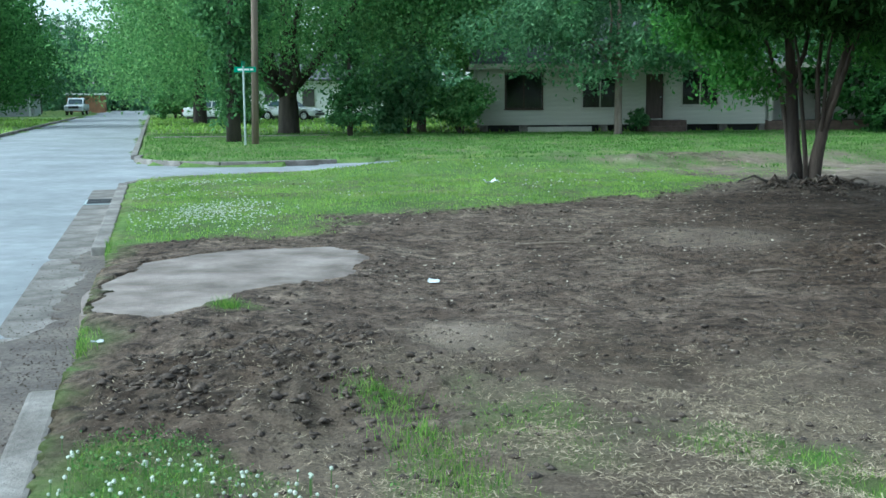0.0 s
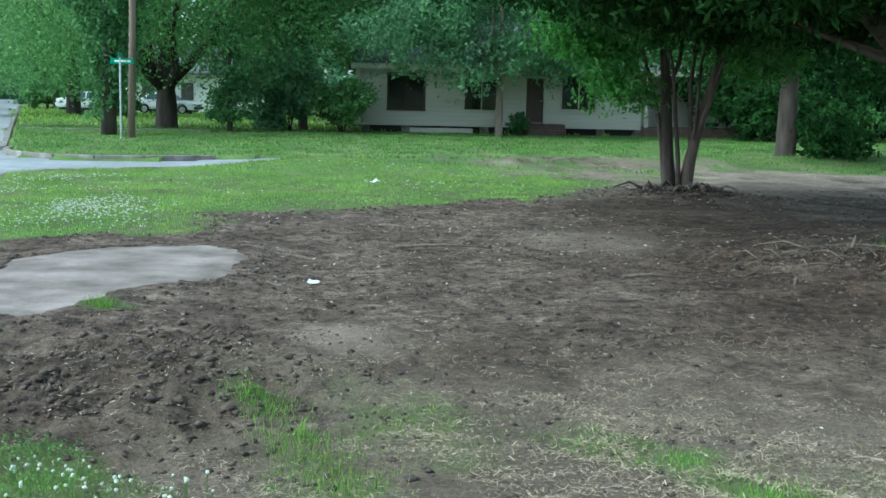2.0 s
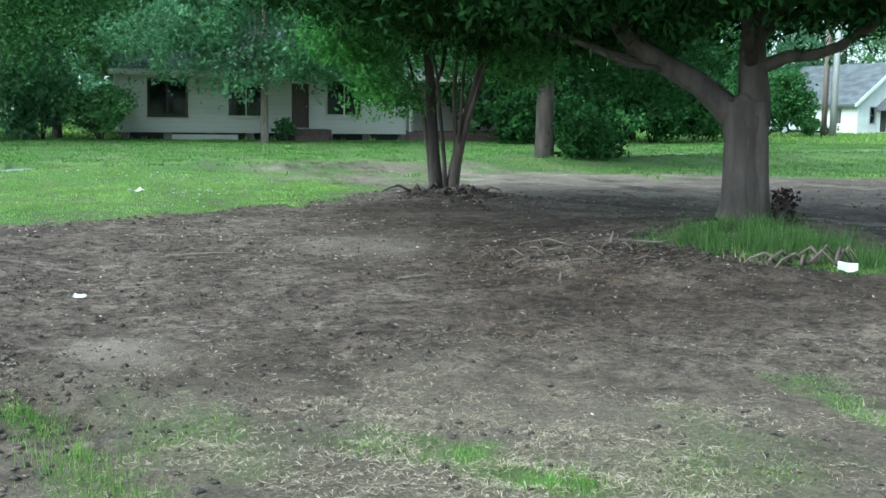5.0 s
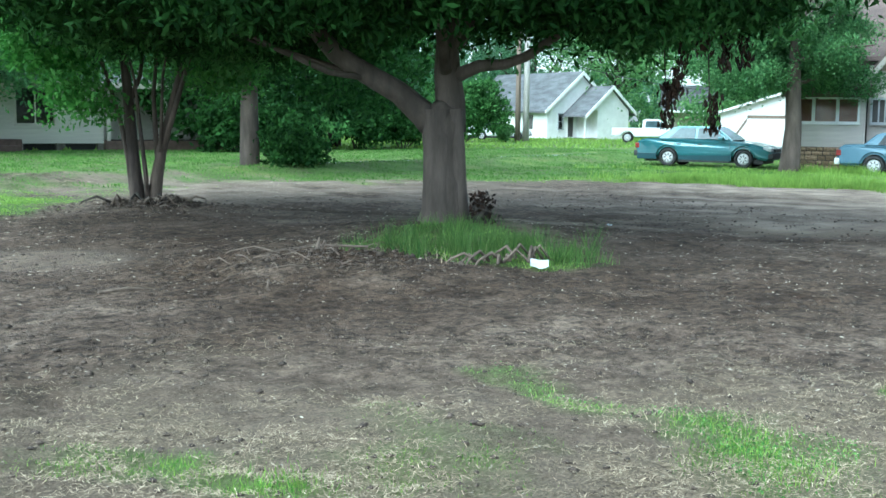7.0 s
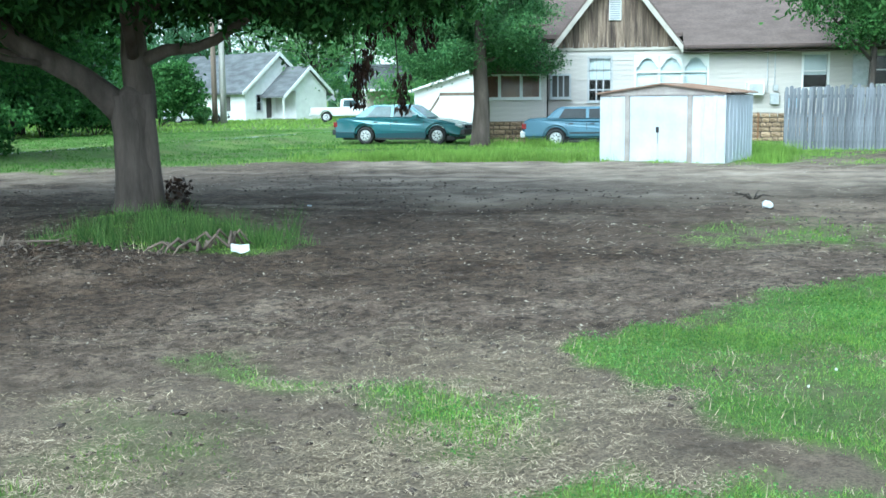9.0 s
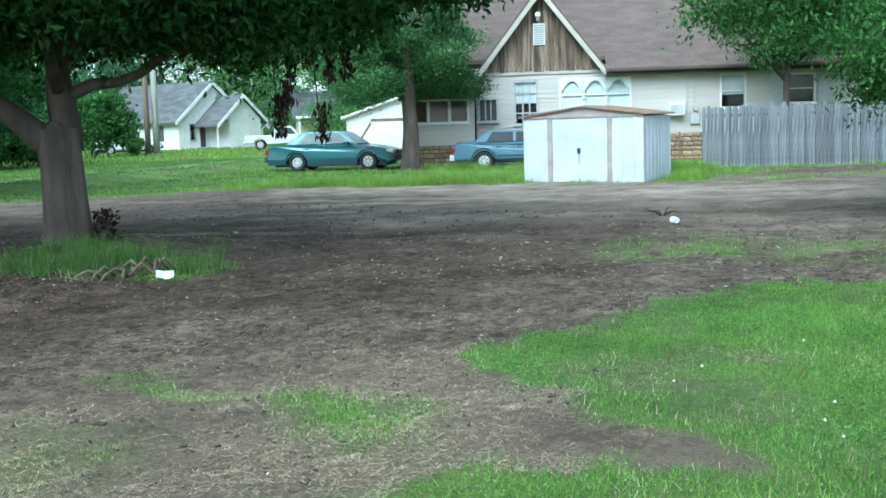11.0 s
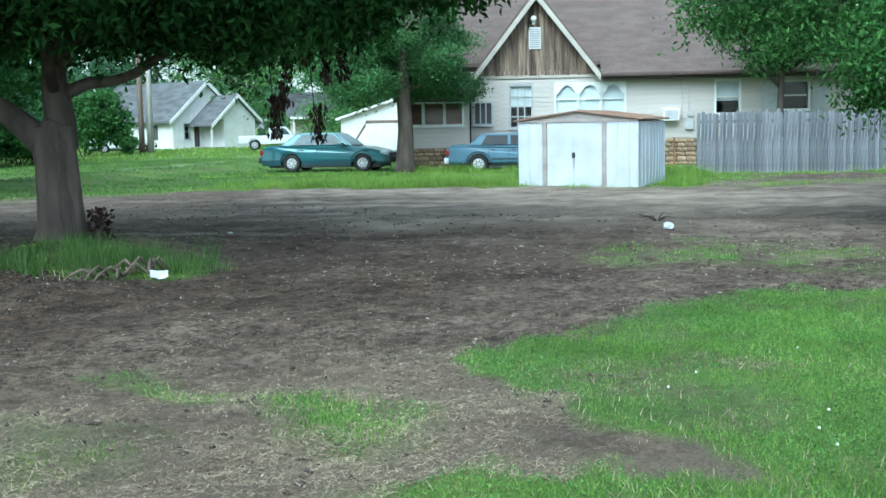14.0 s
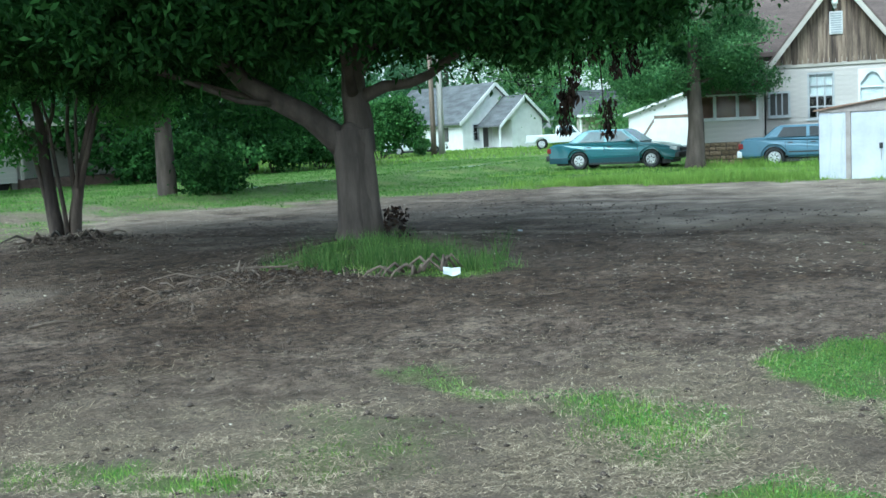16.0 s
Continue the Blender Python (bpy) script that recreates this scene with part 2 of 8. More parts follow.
def boxed(x0, x1, y0, y1, z0, z1, bevel=0.0, m=None):
    return box(bmesh.new(), x0, x1, y0, y1, z0, z1, bevel, m)


def prism(bm, outline, a, b, axis="y"):
    """A flat outline of (u, v) drawn out from a to b along an axis."""
    def at(u, v, w):
        return {"y": (u, w, v), "x": (w, u, v), "z": (u, v, w)}[axis]
    lo = [bm.verts.new(at(u, v, a)) for u, v in outline]
    hi = [bm.verts.new(at(u, v, b)) for u, v in outline]
    n = len(outline)
    faces = [bm.faces.new(lo), bm.faces.new(hi[::-1])]
    for i in range(n):
        faces.append(bm.faces.new((lo[i], hi[i], hi[(i + 1) % n], lo[(i + 1) % n])))
    bmesh.ops.recalc_face_normals(bm, faces=faces)
    return bm


def tube(bm, pts, radii, sides=9, rough=0.0, seed=0, cap=True):
    """A tapered limb along points."""
    rnd = random.Random(seed)
    pts = [Vector(p) for p in pts]
    rings = []
    side = Vector((1, 0.2, 0))
    for i, p in enumerate(pts):
        way = (pts[min(i + 1, len(pts) - 1)] - pts[max(i - 1, 0)]).normalized()
        side = (side - way * side.dot(way)).normalized()
        up = way.cross(side)
        ring = []
        for k in range(sides):
            a = 2 * math.pi * k / sides
            r = radii[i] * (1 + rough * (rnd.random() - 0.5))
            ring.append(bm.verts.new(p + (side * math.cos(a) + up * math.sin(a)) * r))
        rings.append(ring)
    for a, b in zip(rings, rings[1:]):
        for k in range(sides):
            bm.faces.new((a[k], a[(k + 1) % sides], b[(k + 1) % sides], b[k]))
    if cap:
        bm.faces.new(rings[0][::-1])
        bm.faces.new(rings[-1])
    return bm


def curve_pts(a, b, bend, steps, rnd, jitter=0.03):
    """Points from a to b, bowed by bend and a little uneven."""
    a, b, bend = Vector(a), Vector(b), Vector(bend)
    out = []
    for i in range(steps + 1):
        f = i / steps
        p = a.lerp(b, f) + bend * (4 * f * (1 - f))
        if 0 < i < steps:
            p += Vector((rnd.uniform(-1, 1), rnd.uniform(-1, 1), rnd.uniform(-0.5, 0.5))) * jitter * (b - a).length
        out.append(p)
    return out


def raw_mesh(name, verts, faces_per, material, parent=None, label="", tri=False):
    """A mesh from arrays: each run of faces_per vertices is one face."""
    me = bpy.data.meshes.new(name)
    n = len(verts)
    nf = n // faces_per
    me.vertices.add(n)
    me.vertices.foreach_set("co", np.ascontiguousarray(verts, dtype=np.float32).ravel())
    me.loops.add(n)
    me.loops.foreach_set("vertex_index", np.arange(n, dtype=np.int32))
    me.polygons.add(nf)
    me.polygons.foreach_set("loop_start", np.arange(0, n, faces_per, dtype=np.int32))
    me.polygons.foreach_set("loop_total", np.full(nf, faces_per, dtype=np.int32))
    me.update(calc_edges=True)
    me.materials.append(material)
    ob = new(name, me)
    ob.parent = parent
    if label:
        ob["label"] = label
    return ob


def rand_dirs(rng, n):
    v = rng.normal(size=(n, 3))
    return v / np.linalg.norm(v, axis=1, keepdims=True)


def leaf_quads(rng, centres, size, slim=0.45, droop=0.35):
    """A diamond-shaped leaf at each centre, turned at random."""
    n = len(centres)
    along = rand_dirs(rng, n)
    along[:, 2] -= droop
    along /= np.linalg.norm(along, axis=1, keepdims=True)
    across = np.cross(along, rand_dirs(rng, n))
    across /= np.linalg.norm(across, axis=1, keepdims=True) + 1e-9
    s = (size * rng.uniform(0.6, 1.35, n))[:, None]
    fold = np.cross(along, across) * s * 0.12
    quad = np.stack([centres - along * s * 0.5, centres + across * s * slim * 0.5 + fold, centres + along * s * 0.5, centres - across * s * slim * 0.5 + fold], 1)
    return quad.reshape(-1, 3)


def crown_points(rng, blobs, n, clump=0.35, per=28, shell=0.5):
    """Leaf places in clumps over a number of ellipsoids (x, y, z, rx, ry, rz)."""
    blobs = np.array(blobs, float)
    vol = (blobs[:, 3] * blobs[:, 4] * blobs[:, 5]) ** (2 / 3)
    k = max(1, n // per)
    which = rng.choice(len(blobs), k, p=vol / vol.sum())
    r = rng.uniform(shell ** 3, 1, k) ** (1 / 3)
    c = blobs[which, :3] + rand_dirs(rng, k) * r[:, None] * blobs[which, 3:]
    pts = np.repeat(c, per, 0)
    spread = np.repeat(rng.uniform(0.5, 1.3, k), per)[:, None] * clump
    return pts + rng.normal(size=pts.shape) * spread * (1, 1, 0.75)


def tree(name, x, y, label, trunk, limbs, blobs, n, size, bark, leaf, seed, clump=0.4, per=28, slim=0.45, droop=0.35, z=0.0, shell=0.5, category="tree", sides=11):
    """A tree: trunk = list of (x, y, z, r); limbs = lists of the same; blobs = crown ellipsoids, all from its foot."""
    rng = np.random.default_rng(seed)
    root = thing(name, pose(x, y, z), label, category)
    bm = tube(bmesh.new(), [p[:3] for p in trunk], [p[3] for p in trunk], sides, 0.12, seed)
    part("trunk", bm, bark, root, smooth=True)
    for i, limb in enumerate(limbs):
        part("limb", tube(bmesh.new(), [p[:3] for p in limb], [p[3] for p in limb], 8, 0.12, seed + i + 1), bark, root, smooth=True)
    pts = crown_points(rng, blobs, n, clump, per, shell)
    raw_mesh("crown", leaf_quads(rng, pts, size, slim, droop), 4, leaf, root)
    return root


# ---- lie of the land ----
def lattice(x, y, seed):
    """Smooth noise between -1 and 1, one swell to a metre."""
    tab = np.random.default_rng(seed).uniform(-1, 1, (256, 256))
    xi, yi = np.floor(x).astype(int), np.floor(y).astype(int)
    fx, fy = x - xi, y - yi
    fx, fy = fx * fx * (3 - 2 * fx), fy * fy * (3 - 2 * fy)
    t = lambda a, b: tab[a % 256, b % 256]
    return (t(xi, yi) * (1 - fx) + t(xi + 1, yi) * fx) * (1 - fy) + (t(xi, yi + 1) * (1 - fx) + t(xi + 1, yi + 1) * fx) * fy


def fbm(x, y, freq, seed, octaves=4):
    out, amp = 0.0, 1.0
    for k in range(octaves):
        out = out + amp * lattice(x * freq * 2**k + 13.7 * k, y * freq * 2**k - 7.1 * k, seed + k)
        amp *= 0.5
    return out / 1.6


def inside(x, y, poly):
    """Signed distance to an outline, positive inside."""
    p = np.array(poly, float)
    q = np.roll(p, -1, 0)
    best = np.full(np.shape(x), 1e9)
    odd = np.zeros(np.shape(x), bool)
    for (ax, ay), (bx, by) in zip(p, q):
        dx, dy = bx - ax, by - ay
        f = np.clip(((x - ax) * dx + (y - ay) * dy) / (dx * dx + dy * dy), 0, 1)
        best = np.minimum(best, np.hypot(x - ax - f * dx, y - ay - f * dy))
        odd ^= ((ay > y) != (by > y)) & (x < (bx - ax) * (y - ay) / (by - ay + 1e-12) + ax)
    return np.where(odd, best, -best)


ROAD_O, ROAD_A, ROAD_R = np.array([-0.08, 0.0]), np.array([-0.2588, 0.9659]), np.array([0.9659, 0.2588])
ROAD_W = 6.3


def road_at(s, o):
    """A place s metres along the street's kerb and o metres to the lot's side of it."""
    return ROAD_O + ROAD_A * s + ROAD_R * o


DIRT = [(-1.5, 5.2), (-2.0, 7.3), (-2.6, 9.4), (-3.5, 12.6), (-2.33, 13.3), (-1.36, 13.85), (-1.2, 15.3), (-0.1, 16.1), (1.84, 17.0), (3.95, 19.0),
        (5.3, 20.6), (5.5, 22.3), (4.6, 23.3), (3.6, 25.4), (5.2, 27.4), (9.3, 26.7), (14.6, 24.9), (20.0, 23.3), (23.3, 17.3), (24.4, 13.6),
        (25.6, 12.8), (28.6, 13.6), (31.2, 13.6), (34.6, 8.2), (36.5, 3), (36, -6), (14.8, -3), (13.0, 1.5), (11.5, 2.3), (10.8, 3.5), (9.6, 4.4), (8.3, 4.75),
        (7.2, 4.75), (6.0, 4.7), (5.3, 3.8), (4.95, 3.0), (5.1, 2.45), (4.75, 2.1), (4.5, 2.6), (4.3, 3.15), (3.8, 3.65), (3.3, 3.4), (2.5, 3.2), (-0.2, 4.3)]
PATCHES = [[(4.1, 6.4), (4.4, 6.3), (4.4, 5.6), (4.62, 5.15), (4.9, 4.7), (4.75, 4.0), (4.3, 3.65), (3.9, 3.7), (3.9, 4.2), (4.1, 5.0), (3.98, 5.5)],
           [(-0.3, 6.6), (-0.05, 6.8), (0.1, 6.1), (-0.13, 5.95)], [(-0.02, 5.95), (0.2, 5.7), (0.62, 5.05), (0.6, 4.4), (0.1, 4.4), (0.1, 5.2)],
           [(1.2, 5.85), (1.5, 5.9), (1.92, 5.55), (1.85, 5.35), (1.4, 5.65)], [(1.9, 5.1), (2.45, 5.1), (2.4, 4.7), (1.9, 4.8)],
           [(5.9, 12.0), (6.4, 11.3), (7.0, 10.4), (7.6, 9.9), (8.15, 10.1), (8.3, 10.8), (8.4, 11.8), (8.6, 12.8), (8.4, 13.6), (7.4, 13.2), (6.5, 12.7)],
           [(-1.6, 5.2), (-1.47, 5.75), (-1.1, 5.6), (-0.66, 5.28), (-0.3, 5.05), (-0.2, 4.3), (-1.3, 4.3)],
           [(-1.55, 8.95), (-1.35, 9.05), (-1.2, 8.9), (-1.4, 8.75)], [(-3.7, 12.9), (-3.3, 12.6), (-3.2, 12.2), (-3.5, 12.1)], [(-2.35, 8.3), (-2.1, 8.3), (-2.0, 7.6), (-2.2, 7.6)]]
SPARSE = [[(11.2, 7.0), (12.1, 7.7), (13.8, 7.1), (14.9, 3.0), (13.0, 2.3), (11.6, 4.3)], [(0.35, 6.75), (0.7, 6.6), (1.2, 5.9), (0.8, 5.3), (0.3, 5.9)],
          [(2.4, 5.5), (3.3, 6.0), (3.4, 4.6), (2.3, 4.5)], [(24.4, 11.4), (28, 12.5), (31, 9), (28, 9.5)], [(3.6, 25.4), (5.5, 22.0), (9, 24.5), (6, 27)]]

SLAB_EDGE = [(-2.62, 9.35), (-2.75, 10.6), (-2.62, 11.25), (-2.3, 11.75), (-1.95, 12.1), (-1.5, 12.2), (-0.98, 12.42), (-0.62, 12.0), (-0.5, 11.4), (-0.58, 10.9), (-0.56, 10.45), (-0.85, 9.95), (-1.15, 9.6), (-1.4, 9.05), (-1.6, 8.75), (-1.86, 8.42), (-2.1, 8.5), (-2.42, 8.7)]

def cover(x, y):
    """How much of the ground is under grass, from 0 to 1."""
    w = fbm(x, y, 1.1, 5) * 0.42 + fbm(x, y, 4.5, 9) * 0.22
    far = np.clip((np.hypot(x, y) - 8) / 20, 0, 1)
    g = np.clip(0.5 - (inside(x, y, DIRT) + w * (1 + 2 * far)) / (0.3 + 0.7 * far), 0, 1)
    for p in PATCHES:
        g = np.maximum(g, np.clip(0.35 + (inside(x, y, p) + w * 0.5) / 0.3, 0, 0.95) * np.clip(0.75 + 0.8 * fbm(x, y, 3.0, 33), 0.15, 1))
    for p in SPARSE:
        g = np.maximum(g, np.clip(0.4 + (inside(x, y, p) + w) / 0.8, 0, 1) * np.clip(0.35 + fbm(x, y, 2.2, 31) * 0.9, 0, 0.75))
    g = g * np.clip(0.95 + 0.7 * fbm(x, y, 2.0, 35), 0.35, 1)
    bare = [(4.35, 3.75), (4.5, 2.5), (4.7, 1.95), (5.15, 2.4), (5.0, 3.0), (4.9, 3.6)]
    g = g * (1 - 0.6 * np.clip((inside(x, y, bare) + 0.15 + w * 0.4) / 0.25, 0, 1))
    return g


CORNER = [(-5.98, 21.9), (-5.9, 22.7), (-5.55, 23.4), (-4.95, 23.9), (-4.15, 24.25), (-2.6, 24.85), (-2.8, 29.25), (-4.4, 28.7), (-5.6, 28.6), (-6.6, 28.85), (-7.5, 29.55), (-8.15, 30.4), (-8.5, 31.3), (-8.65, 32.3), (-9.4, 32.5), (-6.6, 22.0)]


def side_level(x):
    """The side street's height: it dips behind the lot's bank."""
    return -0.13 + 0.08 * np.clip((x + 5) / 4, 0, 1)


def land(x, y, fine=True):
    """Height of the soil at a place."""
    x, y = np.asarray(x, float), np.asarray(y, float)
    z = 0.03 * fbm(x, y, 0.15, 60, 2)
    for mx, my, h, r in ((8.3, 13.3, 0.22, 1.7), (6.0, 19.3, 0.13, 0.95), (5.3, 11.3, 0.13, 1.3), (-0.7, 6.8, 0.05, 0.9), (2.0, 19.5, 0.05, 3.0)):
        z = z + h * np.exp(-((x - mx) ** 2 + (y - my) ** 2) / r**2)
    d = inside(x, y, DIRT)
    if fine:
        soil = np.clip(d / 0.4 + 0.5, 0, 1)
        near_kerb = np.exp(-((x + 0.9) ** 2 / 1.0 + (y - 6.9) ** 2 / 1.4)) + 0.7 * np.exp(-((x - 5.3) ** 2 / 2.0 + (y - 11.2) ** 2 / 0.8)) + 0.6 * np.exp(-((x - 6.2) ** 2 / 2.0 + (y - 18.8) ** 2 / 0.8))
        z = z + soil * (0.04 * fbm(x, y, 1.1, 70, 3) + (0.023 + 0.075 * near_kerb) * (1.0 - 2.0 * np.abs(fbm(x, y, 3.6, 80, 3)))) + (1 - soil) * 0.02 * fbm(x, y, 1.5, 75, 3)
    o = (x - ROAD_O[0]) * ROAD_R[0] + (y - ROAD_O[1]) * ROAD_R[1]
    s = (x - ROAD_O[0]) * ROAD_A[0] + (y - ROAD_O[1]) * ROAD_A[1]
    on_main = np.minimum(-o, o + ROAD_W + 0.15)
    entry = np.clip((2.9 - np.abs(s - 10.2)) / 0.6, 0, 1) * np.clip(1 - o / 0.7, 0, 1)
    z = z - 0.10 * entry * (o > 0)
    z = np.where(inside(x, y, SLAB_EDGE) + 0.22 * fbm(x, y, 1.6, 66) + 0.08 * fbm(x, y, 6.0, 67) > 0.1, np.minimum(z, 0.015), z + (0.044 + 0.014 * fbm(x, y, 5.0, 68) - z) * np.clip(1 + inside(x, y, SLAB_EDGE) / 0.7, 0, 1))
    near, far = 25.9 + 0.39 * x, 30.4 + 0.39 * x
    bank = np.clip((x + 3.2) / 2.5, 0, 1) * np.clip((44 - x) / 6, 0, 1)
    z = z + 0.24 * bank * np.exp(-((y - near + 1.3) / 1.35) ** 2)
    on_side = np.minimum(np.minimum(y - near, far - y), np.where(o > -1, 1.0, -1.0))
    z = np.where(inside(x, y, CORNER) > 0.02, np.minimum(z, -0.24), z)
    z = np.where(on_main > 0, np.minimum(z, -0.26), z)
    z = np.where((on_side > 0) & (o > -0.5), np.minimum(z, side_level(x) - 0.12), z)
    return z


# ---- ground ----
def steps_out(a, b, fine, grow, lo, hi):
    """Grid lines: fine between a and b, ever wider out to lo and hi."""
    mid = list(np.arange(a, b + 1e-6, fine))
    up, d = [], fine
    v = mid[-1]
    while v < hi:
        d *= grow
        v += d
        up.append(v)
    down, d = [], fine
    v = a
    while v > lo:
        d *= grow
        v -= d
        down.append(v)
    return np.array(down[::-1] + mid + up)


def ground_material():
    m = bpy.data.materials.new("soil_and_turf")
    m.use_nodes = True
    n, l = m.node_tree.nodes, m.node_tree.links
    b = n["Principled BSDF"]
    b.inputs["Roughness"].default_value = 0.97
    b.inputs["Specular IOR Level"].default_value = 0.2
    att, sep = n.new("ShaderNodeAttribute"), n.new("ShaderNodeSeparateColor")
    att.attribute_name = "zones"
    l.new(att.outputs["Color"], sep.inputs[0])
    tc = n.new("ShaderNodeTexCoord")

    def noise_of(scale, detail=6, rough=0.6):
        t = n.new("ShaderNodeTexNoise")
        t.inputs["Scale"].default_value, t.inputs["Detail"].default_value, t.inputs["Roughness"].default_value = scale, detail, rough
        l.new(tc.outputs["Object"], t.inputs["Vector"])
        return t.outputs["Fac"]

    def ramp_of(src, stops):
        r = n.new("ShaderNodeValToRGB")
        while len(r.color_ramp.elements) < len(stops):
            r.color_ramp.elements.new(0.5)
        for e, (p, c) in zip(r.color_ramp.elements, stops):
            e.position, e.color = p, (*c, 1)
        l.new(src, r.inputs[0])
        return r.outputs[0]

    def mixed(fac, a, c, how="MIX"):
        x = n.new("ShaderNodeMix")
        x.data_type, x.blend_type = "RGBA", how
        if isinstance(fac, float):
            x.inputs[0].default_value = fac
        else:
            l.new(fac, x.inputs[0])
        l.new(a, x.inputs[6])
        l.new(c, x.inputs[7])
        return x.outputs[2]

    soil = ramp_of(noise_of(1.3, 8, 0.7), [(0.3, (0.066, 0.046, 0.034)), (0.52, (0.138, 0.102, 0.076)), (0.72, (0.24, 0.186, 0.142))])
    grit = ramp_of(noise_of(45, 4), [(0.3, (0.25, 0.25, 0.25)), (0.7, (0.75, 0.75, 0.75))])
    soil = mixed(0.8, soil, grit, "OVERLAY")
    lump = ramp_of(noise_of(11, 6, 0.7), [(0.36, (0.12, 0.12, 0.12)), (0.5, (0.5, 0.5, 0.5)), (0.68, (0.72, 0.72, 0.72))])
    soil = mixed(0.9, soil, lump, "OVERLAY")
    clot = ramp_of(noise_of(4.2, 7, 0.72), [(0.38, (0.2, 0.2, 0.2)), (0.52, (0.52, 0.52, 0.52)), (0.66, (0.7, 0.7, 0.7))])
    soil = mixed(0.8, soil, clot, "OVERLAY")
    speck = ramp_of(noise_of(85, 2, 0.5), [(0.67, (0.0, 0.0, 0.0)), (0.73, (1, 1, 1))])
    bits = ramp_of(noise_of(3, 3), [(0.4, (0.20, 0.165, 0.135)), (0.65, (0.34, 0.29, 0.235))])
    soil = mixed(speck, soil, bits)
    pale = ramp_of(noise_of(1.1, 8), [(0.35, (0.22, 0.174, 0.137)), (0.65, (0.46, 0.375, 0.295))])
    # damp soil and the tree's shade, both put in as a darker colour
    moist_shade = n.new("ShaderNodeMix")
    moist_shade.data_type, moist_shade.blend_type = "RGBA", "MULTIPLY"
    moist_shade.inputs[7].default_value = (0.52, 0.48, 0.44, 1)
    l.new(att.outputs["Alpha"], moist_shade.inputs[0])
    l.new(soil, moist_shade.inputs[6])
    soil = mixed(sep.outputs[1], moist_shade.outputs[2], pale)
    straw = ramp_of(noise_of(60, 3, 0.6), [(0.35, (0.125, 0.096, 0.07)), (0.72, (0.28, 0.224, 0.16))])
    soil = mixed(sep.outputs[2], soil, straw)
    turf = ramp_of(noise_of(0.5, 8, 0.65), [(0.3, (0.08, 0.14, 0.034)), (0.5, (0.125, 0.20, 0.05)), (0.7, (0.20, 0.25, 0.07))])
    turf = mixed(0.5, turf, ramp_of(noise_of(14, 5), [(0.3, (0.2, 0.2, 0.2)), (0.7, (0.8, 0.8, 0.8))]), "OVERLAY")
    l.new(mixed(sep.outputs[0], soil, turf), b.inputs["Base Color"])
    bp = n.new("ShaderNodeBump")
    bp.inputs["Strength"].default_value, bp.inputs["Distance"].default_value = 1.0, 0.05
    l.new(noise_of(16, 10, 0.75), bp.inputs["Height"])
    l.new(bp.outputs[0], b.inputs["Normal"])
    return m


